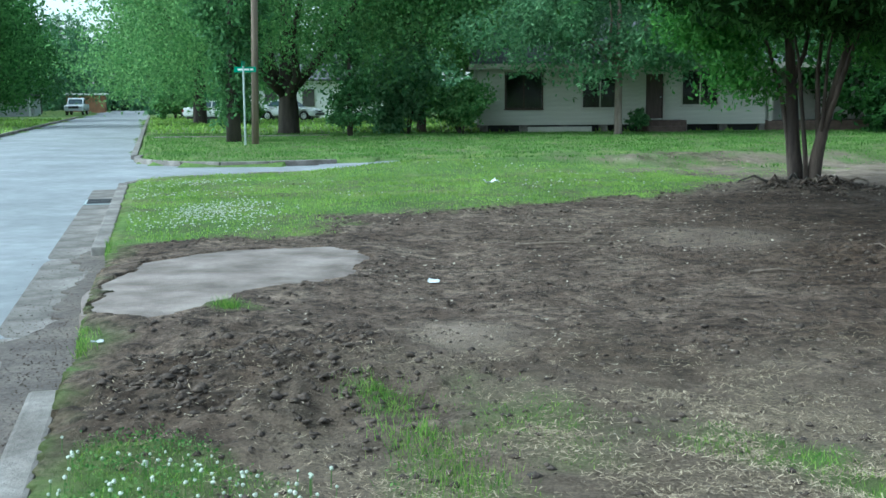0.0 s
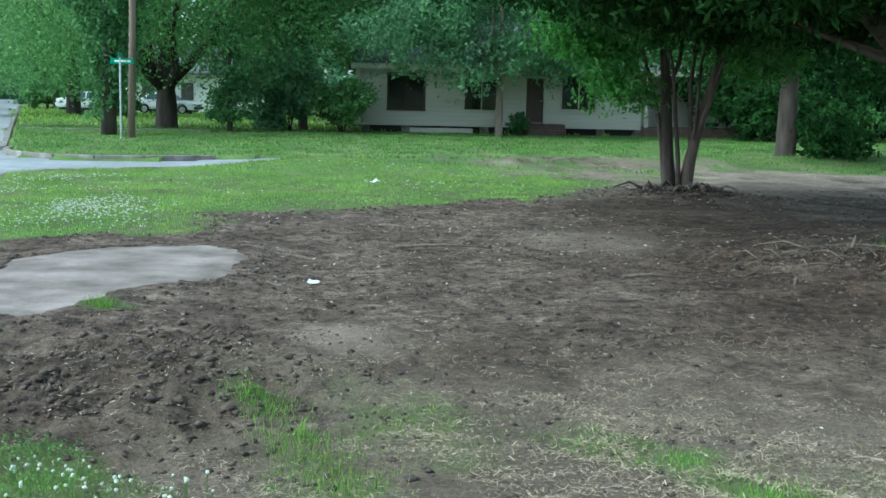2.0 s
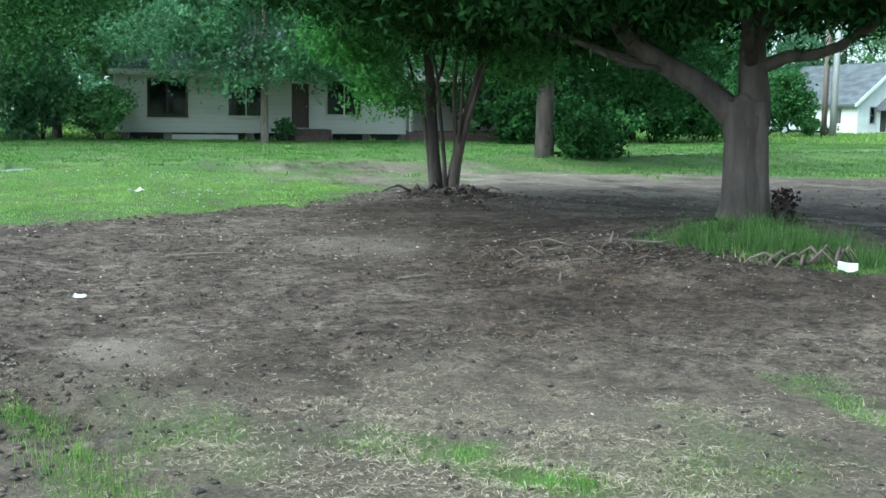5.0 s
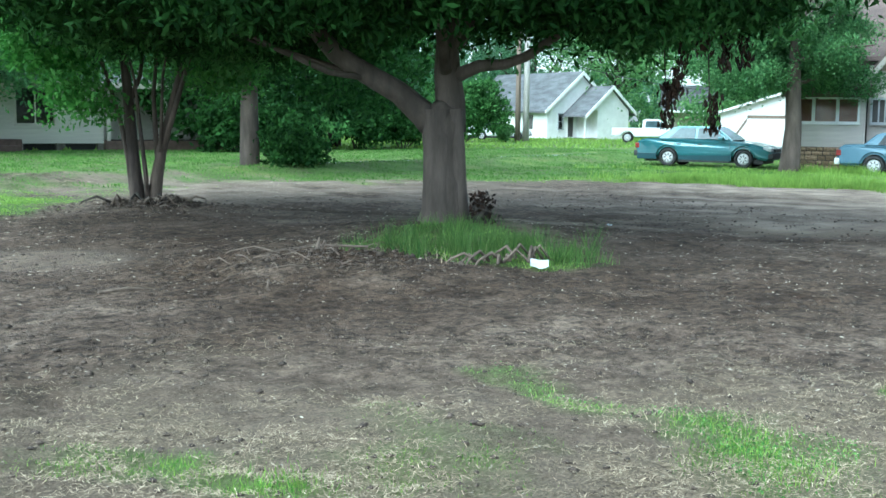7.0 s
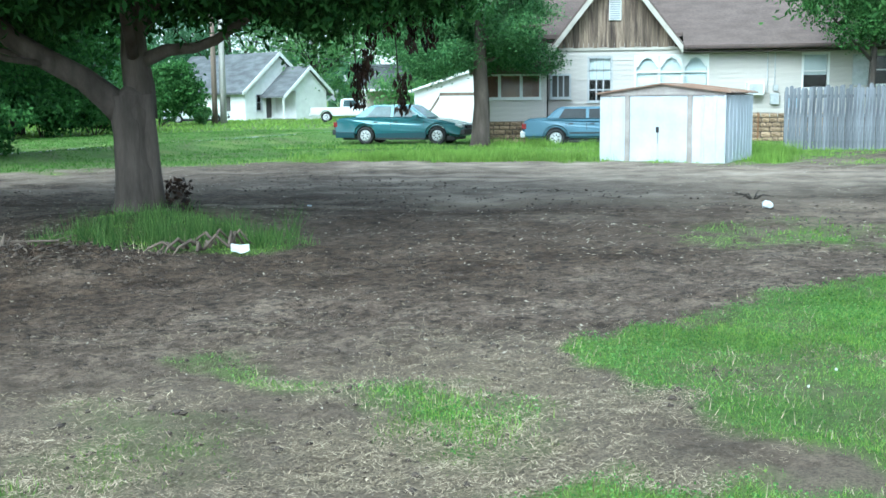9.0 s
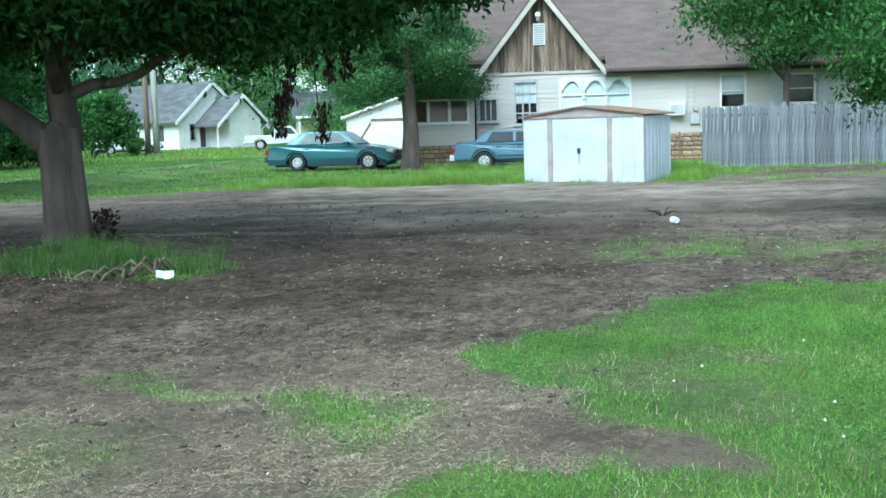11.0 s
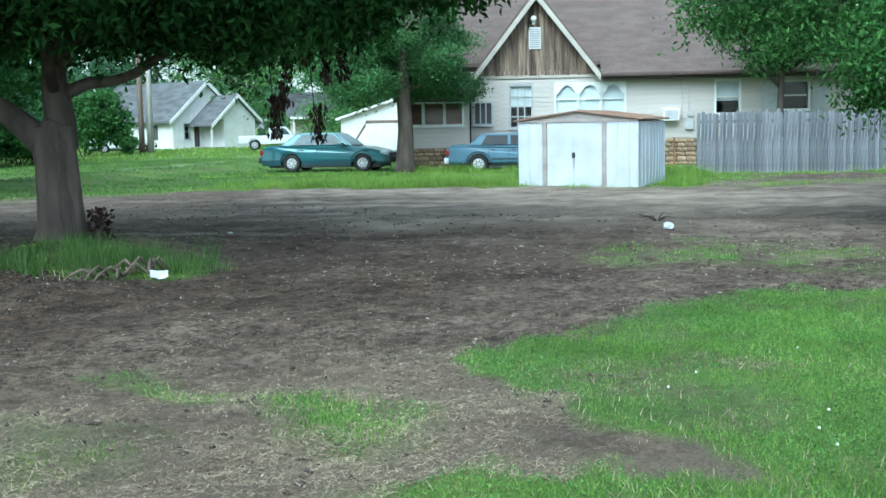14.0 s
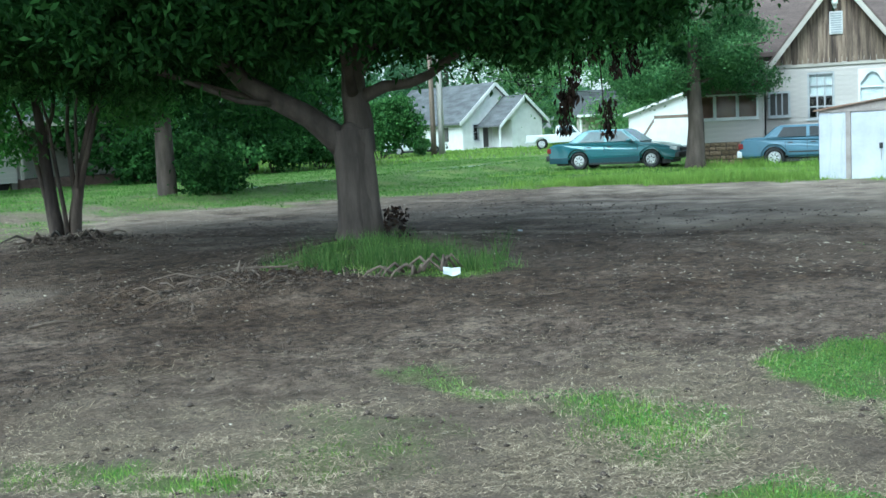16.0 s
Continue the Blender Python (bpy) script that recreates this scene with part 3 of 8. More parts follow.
def build_ground():
    xs = steps_out(-3.2, 9.5, 0.045, 1.05, -900, 900)
    ys = steps_out(2.0, 13.0, 0.045, 1.05, -500, 900)
    gx, gy = np.meshgrid(xs, ys)
    gz = land(gx, gy)
    verts = np.stack([gx, gy, gz], -1).reshape(-1, 3)
    nx, ny = len(xs), len(ys)
    i = np.arange(nx * ny).reshape(ny, nx)
    quads = np.stack([i[:-1, :-1], i[:-1, 1:], i[1:, 1:], i[1:, :-1]], -1).reshape(-1)
    me = bpy.data.meshes.new("ground")
    me.vertices.add(len(verts))
    me.vertices.foreach_set("co", verts.astype(np.float32).ravel())
    me.loops.add(len(quads))
    me.loops.foreach_set("vertex_index", quads.astype(np.int32))
    nf = len(quads) // 4
    me.polygons.add(nf)
    me.polygons.foreach_set("loop_start", np.arange(0, len(quads), 4, dtype=np.int32))
    me.polygons.foreach_set("loop_total", np.full(nf, 4, dtype=np.int32))
    me.polygons.foreach_set("use_smooth", np.ones(nf, bool))
    me.update(calc_edges=True)
    g = cover(gx, gy)
    pale = np.clip((fbm(gx, gy, 0.5, 40) * 0.5 + 0.55), 0, 1) * np.clip(np.exp(-((gx - 21) ** 2 / 60 + (gy - 13) ** 2 / 45)) * 1.5, 0, 1)
    uu, vv = gx * 0.59 - gy * 0.81, gx * 0.81 + gy * 0.59
    track = np.clip(fbm(uu * 0.22, vv * 1.5, 1.0, 46) * 1.6, 0, 1) * np.clip((vv - 13) / 4, 0, 1) * np.clip((30 - vv) / 4, 0, 1)
    pale = np.maximum(pale * (0.35 + 0.65 * (fbm(uu * 0.25, vv * 1.3, 1.0, 47) > -0.15)), 0.75 * track)
    pale = np.maximum(pale, 0.8 * np.exp(-((gx - 0.35) ** 2 / 0.12 + (gy - 8.0) ** 2 / 0.2)))
    pale = np.maximum(pale, 0.55 * np.exp(-((gx - 3.2) ** 2 / 0.5 + (gy - 13.2) ** 2 / 0.9)))
    far = np.clip((np.hypot(gx - 10, gy - 24) - 2) / 8, 0, 1)
    pale = np.clip(np.maximum(pale, 0.5 * (1 - far) * (fbm(gx, gy, 0.8, 44) > -0.2)), 0, 1)
    dist = np.hypot(gx, gy)
    straw = np.clip(1.5 - np.abs(dist - 5.6) / 1.9, 0, 1) * np.clip(0.75 + fbm(gx, gy, 1.0, 50) * 0.9, 0, 1)
    straw = straw * np.clip((gx + 0.9 + fbm(gx, gy, 0.9, 52) * 0.6) / 1.0, 0.1, 1)
    sandy = np.clip(0.5 + inside(gx, gy, [(13, 12), (17, 20), (20, 22), (23, 17), (25, 11), (31, 8), (30, 3), (22, 6), (17, 8)]) / 2.5 + 0.5 * fbm(gx, gy, 0.3, 48), 0, 1)
    pale = np.maximum(pale, sandy * np.clip(0.6 + 1.5 * fbm(uu * 0.18, vv * 1.5, 1.0, 49), 0, 1))
    # mask for damp ground plus painted shade round the main tree
    wet_shade = np.clip(0.6 + inside(gx, gy, [(-1.2, 6.3), (-0.8, 8.0), (1.5, 8.0), (3.0, 9.5), (2.5, 12), (4, 18), (8, 19.5), (12, 16), (17, 8.5), (13.5, 8), (10.5, 6.5), (8, 6.6), (5, 7.6), (2.6, 7.6), (0.3, 6.4)]) / 1.2 + 0.7 * fbm(gx, gy, 0.7, 57), 0, 1)
    wet_shade = wet_shade * np.clip(0.75 + 0.6 * fbm(gx, gy, 1.5, 58), 0.2, 1) * (1 - 0.7 * straw)
    col = np.stack([g, pale, straw, wet_shade], -1).reshape(-1, 4)
    a = me.color_attributes.new("zones", "FLOAT_COLOR", "POINT")
    a.data.foreach_set("color", col.astype(np.float32).ravel())
    me.materials.append(ground_material())
    return tagged(new("ground", me), "bare brown soil lot with ragged green turf round it", "ground", kind="structure")


build_ground()


# ---- streets and kerbs ----
def strip(name, place, us, vs, material, label, category):
    """A sheet over a grid of (u, v); place gives the point."""
    bm = bmesh.new()
    rows = [[bm.verts.new(place(u, v)) for u in us] for v in vs]
    for a, b in zip(rows, rows[1:]):
        for k in range(len(us) - 1):
            bm.faces.new((a[k], a[k + 1], b[k + 1], b[k]))
    bmesh.ops.recalc_face_normals(bm, faces=bm.faces)
    if bm.faces[0].normal.z < 0:
        bmesh.ops.reverse_faces(bm, faces=bm.faces)
    return tagged(part(name, bm, material, smooth=True), label, category, kind="structure")


def main_place(s, o):
    p = road_at(s, o)
    return (p[0], p[1], -0.135 + 0.05 * (1 - abs(2 * (o + ROAD_W / 2) / ROAD_W)) + 0.006 * math.sin(s * 1.7 + o * 2))


strip("road", main_place, [-60, -30, -10, *np.arange(-4, 30, 1.0), *np.arange(30, 90, 4), 100, 140, 200, 300], np.linspace(-ROAD_W, 0.0, 9), ASPHALT, "pale grey worn asphalt residential street", "road")


def side_place(x, v):
    return (x, 25.9 + 0.39 * x + v * 4.5, float(side_level(x)) - 0.01)


strip("road", side_place, [*np.arange(-3.2, 46, 1.5), 60, 90, 140], np.linspace(0, 1, 5), ASPHALT, "narrow grey asphalt side street", "road")


tagged(part("road", prism(bmesh.new(), CORNER, -0.3, -0.128, "z"), ASPHALT), "grey asphalt street corner", "road", kind="structure")


def slab_piece(bm_name, s0, s1, o0, o1, z0, z1, material, parent, bevel=0.02, tilt=0.0):
    """A length of kerb or gutter laid along the street."""
    bm = boxed(-(s1 - s0) / 2, (s1 - s0) / 2, o0, o1, z0, z1, bevel)
    ob = part(bm_name, bm, material, parent)
    mid = road_at((s0 + s1) / 2, 0)
    ang = math.atan2(ROAD_A[1], ROAD_A[0])
    # local y then points to the road's side, so offsets are given that way
    ob.matrix_basis = pose(mid[0], mid[1], 0, tilt, 0, math.degrees(ang))
    return ob


kerb = thing("kerb", pose(0, 0, 0), "worn pale concrete kerb and gutter along the street", "kerb", kind="structure")
rnd = random.Random(4)
s = -14.0
while s < 22.4:
    ln = rnd.uniform(1.7, 2.4)
    e = min(s + ln, 22.6)
    if not (7.3 < (s + e) / 2 < 13.0):
        slab_piece("kerb_stone", s + 0.01, e - 0.01, -0.02, 0.16, -0.32, -0.005 + rnd.uniform(-0.015, 0.01), CONCRETE, kerb, 0.025, rnd.uniform(-0.6, 0.6))
    slab_piece("gutter_slab", s + 0.005, e - 0.005, 0.165, 0.62, -0.3, -0.122, CONCRETE, kerb, 0.006, 0.0)
    if 7.3 < (s + e) / 2 < 13.0:
        slab_piece("apron_slab", s + 0.012, e - 0.012, -0.55, 0.16, -0.3, -0.11, CONCRETE, kerb, 0.008, 2.0)
    s = e
for a, b in ((33.5, 40), (40, 48), (48, 60), (60, 80), (80, 110)):
    slab_piece("kerb_stone", a, b - 0.02, -0.02, 0.16, -0.32, 0.0, CONCRETE, kerb, 0.02)
for a, b in ((-14, 6), (6, 20), (20, 40), (40, 60), (60, 80), (80, 110)):
    slab_piece("kerb_stone", a, b - 0.02, ROAD_W, ROAD_W + 0.16, -0.32, 0.0, CONCRETE, kerb, 0.02)


def kerb_run(pts):
    """Kerb stones from point to point."""
    for (ax, ay), (bx, by) in zip(pts, pts[1:]):
        d, ang = math.hypot(bx - ax, by - ay), math.degrees(math.atan2(by - ay, bx - ax))
        z = float(side_level(ax))
        ob = part("kerb_stone", boxed(0.005, d - 0.005, -0.08, 0.08, z - 0.2, z + 0.13, 0.02), CONCRETE, kerb)
        ob.matrix_basis = pose(ax, ay, 0, 0, 0, ang)


kerb_run([(-5.93, 21.9), (-5.85, 22.7), (-5.5, 23.4), (-4.9, 23.9), (-4.1, 24.25), (-2.6, 24.85)])
kerb_run([(-8.6, 32.3), (-8.45, 31.3), (-8.1, 30.4), (-7.5, 29.6), (-6.6, 28.9), (-5.6, 28.65), (-4.4, 28.75), (-2.8, 29.3)])

# storm drain inlet set in the gutter
drain = thing("storm_drain", pose(*road_at(19.9, -0.35), -0.12, 0, 0, math.degrees(math.atan2(ROAD_A[1], ROAD_A[0]))), "dark iron storm drain inlet in the gutter", "drain")
part("frame", boxed(-0.45, 0.45, -0.26, 0.26, -0.02, 0.012, 0.01), GALV, drain)
for k in range(7):
    part("slat", boxed(-0.4 + k * 0.12, -0.34 + k * 0.12, -0.22, 0.22, 0.012, 0.024, 0.004), PLASTIC, drain)

# driveway slab left in the soil
bm = bmesh.new()
edge = SLAB_EDGE
rnd = random.Random(8)
ring = []
for (ax, ay), (bx, by) in zip(edge, edge[1:] + edge[:1]):
    for k in range(4):
        f = k / 4
        ring.append((ax + (bx - ax) * f + rnd.uniform(-0.05, 0.05), ay + (by - ay) * f + rnd.uniform(-0.05, 0.05)))
prism(bm, ring, -0.2, 0.018, "z")
top = max(bm.faces, key=lambda f: f.calc_center_median().z)
bmesh.ops.inset_region(bm, faces=[top], thickness=0.12, depth=0.02)
tagged(part("driveway_slab", bm, SLAB), "worn grey concrete driveway slab half covered by soil", "driveway", kind="structure")

# footpath across the far corner lawn
tagged(part("pavement", boxed(-6.6, 0.5, -0.5, 0.5, -0.1, 0.035, 0.01, pose(-5.5, 47.5, 0, 0, 0, 14)), CONCRETE), "pale concrete footpath crossing the corner lawn", "path", kind="structure")


# ---- houses ----
def holed_wall(bm, x0, x1, z0, z1, holes, y0, y1):
    """A wall from y0 to y1 with holes (x0, x1, z0, z1) right through it."""
    xs = sorted({x0, x1, *[v for h in holes for v in h[:2]]})
    zs = sorted({z0, z1, *[v for h in holes for v in h[2:]]})
    for a, b in zip(xs, xs[1:]):
        for c, d in zip(zs, zs[1:]):
            mx, mz = (a + b) / 2, (c + d) / 2
            if not any(h[0] < mx < h[1] and h[2] < mz < h[3] for h in holes):
                box(bm, a, b, y0, y1, c, d)
    bmesh.ops.remove_doubles(bm, verts=bm.verts, dist=0.0005)
    return bm


PLANK = {}


def siding(parent, x0, x1, z0, z1, holes, y, material, rise=0.19, name="siding_board"):
    """Lapped boards on a wall face at y, each a piece, stopping at the holes."""
    if material.name not in PLANK:
        bm = prism(bmesh.new(), [(0.0, 0.0), (-0.026, 0.0), (-0.026, 0.012), (-0.008, 1.02), (0.0, 1.02)], 0, 1, "x")
        me = bpy.data.meshes.new("siding_board")
        bm.to_mesh(me)
        bm.free()
        me.materials.append(material)
        PLANK[material.name] = me
    z = z0
    while z < z1 - 0.02:
        h = min(rise, z1 - z)
        spans = [(x0, x1)]
        for a, b, c, d in holes:
            if c < z + h - 0.01 and d > z + 0.01:
                spans = [q for p, r in spans for q in ((p, min(r, a)), (max(p, b), r)) if q[1] - q[0] > 0.02]
        for a, b in spans:
            shared(name, PLANK[material.name], Matrix.Translation((a, y, z)) @ Matrix.Diagonal((b - a, 1, h, 1)), parent)
        z += h


def window(parent, x0, x1, z0, z1, y=0.0, cols=1, rows=1, frame_mat=None, cover_mat=None, cover_frac=1.0, w=0.07):
    """Casing, sill, sash bars and panes in a hole of a wall that faces -y."""
    fm = frame_mat or WHITE
    bm = bmesh.new()
    box(bm, x0 - w, x0, y - 0.045, y + 0.1, z0 - w, z1 + w)
    box(bm, x1, x1 + w, y - 0.045, y + 0.1, z0 - w, z1 + w)
    box(bm, x0, x1, y - 0.045, y + 0.1, z1, z1 + w)
    box(bm, x0, x1, y - 0.045, y + 0.1, z0 - w, z0)
    win = part("window", bm, fm, parent)
    part("sill", boxed(x0 - w - 0.03, x1 + w + 0.03, y - 0.09, y - 0.046, z0 - w - 0.03, z0 - w + 0.02, 0.006), fm, win)
    for k in range(1, cols):
        c = x0 + (x1 - x0) * k / cols
        part("mullion", boxed(c - 0.025, c + 0.025, y + 0.0, y + 0.05, z0, z1), fm, win)
    for k in range(1, rows):
        c = z0 + (z1 - z0) * k / rows
        part("sash_bar", boxed(x0, x1, y + 0.004, y + 0.046, c - 0.022, c + 0.022), fm, win)
    for i in range(cols):
        for j in range(rows):
            a, b = x0 + (x1 - x0) * i / cols + 0.028, x0 + (x1 - x0) * (i + 1) / cols - 0.028
            c, d = z0 + (z1 - z0) * j / rows + 0.025, z0 + (z1 - z0) * (j + 1) / rows - 0.025
            pane = part("pane", boxed(a, b, y + 0.055, y + 0.061, c, d), GLASS, win)
            pane.visible_shadow = False
    if cover_mat:
        part("blind", boxed(x0 + 0.01, x1 - 0.01, y + 0.075, y + 0.085, z1 - (z1 - z0) * cover_frac, z1), cover_mat, win)
    return win


def gable_roof(parent, x0, x1, y0, y1, ze, zr, yr, material, over=0.4, thick=0.14, name="roof", ends=0.35):
    """A ridge along x over a house from y0 to y1."""
    s0, s1 = (zr - ze) / (yr - y0), (zr - ze) / (y1 - yr)
    out = [(y0 - over, ze - over * s0), (yr, zr), (y1 + over, ze - over * s1), (y1 + over, ze - over * s1 + thick), (yr, zr + thick * 1.25), (y0 - over, ze - over * s0 + thick)]
    return part(name, prism(bmesh.new(), out, x0 - ends, x1 + ends, "x"), material, parent)


# brown-roofed house beyond the shed; its front faces -y, x runs along it
HM = pose(35.23, 21.87, 0, 0, 0, -53.8)
brown_house = thing("house", HM, "beige-sided house with brown roof and weathered wooden gable", "house")
H_HOLES = [(-3.24, -2.5, 1.48, 2.95), (-1.6, -0.83, 1.9, 2.98), (-0.78, 0.0, 1.9, 2.98), (0.06, 0.84, 1.9, 2.98), (4.12, 4.92, 1.85, 2.98), (6.42, 7.35, 1.95, 2.9)]
part("wall", holed_wall(bmesh.new(), -4.7, 9.5, 0.85, 3.5, H_HOLES, 0.0, 0.15), SIDING_TAN, brown_house)
bm = boxed(9.35, 9.5, 0.15, 9.0, 0.0, 3.3)
box(bm, -7.1, 9.5, 8.85, 9.0, 0.0, 3.3)
box(bm, -7.1, -6.95, 0.15, 8.85, 0.0, 3.3)
part("rear_wall", bm, SIDING_TAN, brown_house)
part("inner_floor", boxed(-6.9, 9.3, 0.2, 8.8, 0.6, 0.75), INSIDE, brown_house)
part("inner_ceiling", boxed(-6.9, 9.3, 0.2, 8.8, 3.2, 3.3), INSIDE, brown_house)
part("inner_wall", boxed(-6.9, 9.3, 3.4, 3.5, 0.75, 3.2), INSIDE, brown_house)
siding(brown_house, -4.7, 9.5, 1.0, 3.46, H_HOLES, -0.002, SIDING_TAN, 0.17)
part("foundation", boxed(-4.7, 9.5, 0.02, 0.3, -0.3, 1.0), MORTAR, brown_house)
window(brown_house, *H_HOLES[0], cols=3, rows=4, frame_mat=METER, cover_mat=CURTAIN, cover_frac=0.5)
for h in H_HOLES[1:4]:
    wdw = window(brown_house, *h, cols=1, rows=2, cover_mat=CURTAIN, cover_frac=0.97)
    x0, x1, z0, z1 = h
    m = (x0 + x1) / 2
    arch = [(x0, z1), (x0, z1 - 0.34), (x0 + 0.07, z1 - 0.36), (x0 + 0.10, z1 - 0.28), (x0 + 0.17, z1 - 0.2), (x0 + 0.22, z1 - 0.1), (m - 0.06, z1 - 0.07), (m, z1 - 0.02)]
    arch += [(2 * m - u, v) for u, v in arch[-2::-1]]
    part("arched_trim", prism(bmesh.new(), arch, -0.03, -0.004), WHITE, wdw, "white scalloped arch trim")
window(brown_house, *H_HOLES[4], cols=1, rows=2, cover_mat=CURTAIN, cover_frac=0.62)
window(brown_house, *H_HOLES[5], cols=1, rows=2)
for a, b in ((5.75, 6.28), (7.5, 8.05)):
    part("shutter", boxed(a, b, -0.06, -0.03, 1.9, 2.95, 0.006), METER, brown_house)
# roof: long brown slope with a cross gable
gable_roof(brown_house, 0.0, 9.5, 0, 9.0, 3.56, 7.1, 4.5, SHINGLE_BROWN, 0.45, ends=0.0)
gable_roof(brown_house, -7.4, -0.003, 0.14, 9.0, 3.67, 7.1, 4.5, SHINGLE_BROWN, 0.0, ends=0.0)
# gutter and fascia are coloured dark as the shadow line under the roof
part("gutter", boxed(0.05, 9.5, -0.58, -0.47, 3.2, 3.29, 0.02), DARKWOOD, brown_house, "eaves gutter coloured dark for the roof's shadow")
part("fascia", boxed(0.0, 9.5, -0.44, -0.02, 3.1, 3.13), DARKWOOD, brown_house)
GA, GZ, GS = -2.3, 6.18, 1.28
out = [(GA - 2.3, GZ - 2.3 * GS), (GA, GZ), (GA + 2.3, GZ - 2.3 * GS), (GA + 2.3, GZ - 2.3 * GS + 0.16), (GA, GZ + 0.2), (GA - 2.3, GZ - 2.3 * GS + 0.16)]
part("gable_roof", prism(bmesh.new(), out, -0.5, 3.9), SHINGLE_BROWN, brown_house)
for sgn in (-1, 1):
    rake = [(GA, GZ - 0.2), (GA, GZ + 0.06), (GA + sgn * 2.27, GZ + 0.06 - 2.27 * GS), (GA + sgn * 2.27, GZ - 0.2 - 2.27 * GS)]
    part("bargeboard", prism(bmesh.new(), rake, -0.56, -0.503), TRIM, brown_house, "cream painted bargeboard")
part("gable_backing", prism(bmesh.new(), [(GA - 2.15, GZ - 2.2 * GS), (GA + 2.15, GZ - 2.2 * GS), (GA, GZ - 0.05)], 0.0, 0.1), DARKWOOD, brown_house)
x = GA - 2.18
rnd = random.Random(3)
while x < GA + 2.1:
    w = rnd.uniform(0.15, 0.21)
    m0, m1 = GZ - abs(x + 0.005 - GA) * GS - 0.06, GZ - abs(x + w - 0.005 - GA) * GS - 0.06
    lowz = 3.32 + rnd.uniform(-0.03, 0.02)
    outl = [(x + 0.005, lowz), (x + w - 0.005, lowz), (x + w - 0.005, max(m1, lowz + 0.02))]
    if x < GA < x + w:
        outl.append((GA, GZ - 0.06))
    outl.append((x + 0.005, max(m0, lowz + 0.02)))
    part("gable_board", prism(bmesh.new(), outl, -0.035 - rnd.uniform(0, 0.012), -0.002), BARN, brown_house)
    x += w
part("gable_sill", boxed(-4.75, 0.1, -0.07, -0.03, 3.22, 3.31), TRIM, brown_house)
vent = part("gable_vent", boxed(-2.57, -2.14, -0.09, -0.05, 4.26, 5.03, 0.01), WHITE, brown_house, "white louvred attic vent")
for k in range(9):
    part("slat", boxed(-2.53, -2.18, -0.115, -0.092, 4.31 + k * 0.077, 4.36 + k * 0.077), METER, vent)
lamp = part("floodlight", boxed(-2.45, -2.33, -0.2, -0.05, 5.12, 5.3, 0.03), WHITE, brown_house, "white security floodlight")
bm = bmesh.new()
bmesh.ops.create_uvsphere(bm, u_segments=14, v_segments=8, radius=0.11, matrix=pose(-2.39, -0.27, 5.32))
part("globe", bm, WHITE, lamp, smooth=True)
# stones of the foundation
STONES = []
for k in range(5):
    bm = boxed(-0.5, 0.5, -0.04, 0.04, -0.5, 0.5)
    bmesh.ops.subdivide_edges(bm, edges=bm.edges, cuts=1, use_grid_fill=True)
    r2 = random.Random(k)
    for v in bm.verts:
        v.co.x *= 1 - 0.25 * abs(v.co.z) * r2.random()
        v.co.z *= 1 - 0.3 * abs(v.co.x) * r2.random()
        v.co.y -= 0.035 * (1 - abs(v.co.x) * 1.6) * (1 - abs(v.co.z) * 1.6)
    me = bpy.data.meshes.new("stone")
    bm.to_mesh(me)
    bm.free()
    me.materials.append(STONE)
    STONES.append(me)


def stone_wall(parent, x0, x1, z0, z1, y, seed):
    r2 = random.Random(seed)
    z = z0
    while z < z1 - 0.05:
        h = min(r2.uniform(0.13, 0.2), z1 - z)
        x = x0
        while x < x1 - 0.05:
            w = min(r2.uniform(0.18, 0.42), x1 - x)
            shared("stone", r2.choice(STONES), pose(x + w / 2, y, z + h / 2, 0, 0, 0) @ Matrix.Diagonal((w - 0.025, 1, h - 0.025, 1)), parent)
            x += w
        z += h


stone_wall(brown_house, 1.8, 5.0, 0.0, 1.0, 0.0, 1)
stone_wall(brown_house, -4.6, -1.6, 0.0, 1.0, 0.0, 2)
# sun porch standing out at the end
P_HOLES = [(-6.95, -6.42, 1.62, 2.36), (-6.32, -5.66, 1.62, 2.36), (-5.56, -4.98, 1.62, 2.36)]
PY = -0.9
part("porch_wall", holed_wall(bmesh.new(), -7.15, -4.75, 0.78, 2.75, P_HOLES, PY, PY + 0.12), SIDING_TAN, brown_house)
siding(brown_house, -7.15, -4.75, 0.78, 2.7, P_HOLES, PY - 0.002, SIDING_TAN, 0.17)
part("porch_side", boxed(-4.87, -4.75, PY + 0.12, 0.0, 0.78, 2.75), SIDING_TAN, brown_house)
part("porch_side", boxed(-7.15, -7.03, PY + 0.12, 0.15, 0.0, 2.75), SIDING_TAN, brown_house)
part("corner_board", boxed(-4.80, -4.72, PY - 0.03, PY + 0.06, 0.78, 2.75), SIDING_TAN, brown_house)
part("porch_roof", prism(bmesh.new(), [(PY - 0.3, 2.42), (PY - 0.3, 2.82), (0.4, 3.2), (0.4, 3.1)], -7.4, -4.5, "x"), SHINGLE_BROWN, brown_house)
part("porch_foundation", boxed(-7.15, -4.75, PY + 0.02, PY + 0.2, -0.3, 0.78), MORTAR, brown_house)
stone_wall(brown_house, -7.15, -4.75, 0.0, 0.78, PY, 5)
for h in P_HOLES:
    window(brown_house, *h, y=PY, cover_mat=CURTAIN_RED, cover_frac=1.0)
window(brown_house, -4.55, -3.95, 1.62, 2.36, y=-0.12, cols=3, cover_mat=None, frame_mat=METER)
part("window_backing", boxed(-4.55, -3.95, -0.075, -0.06, 1.62, 2.36), INSIDE, brown_house)
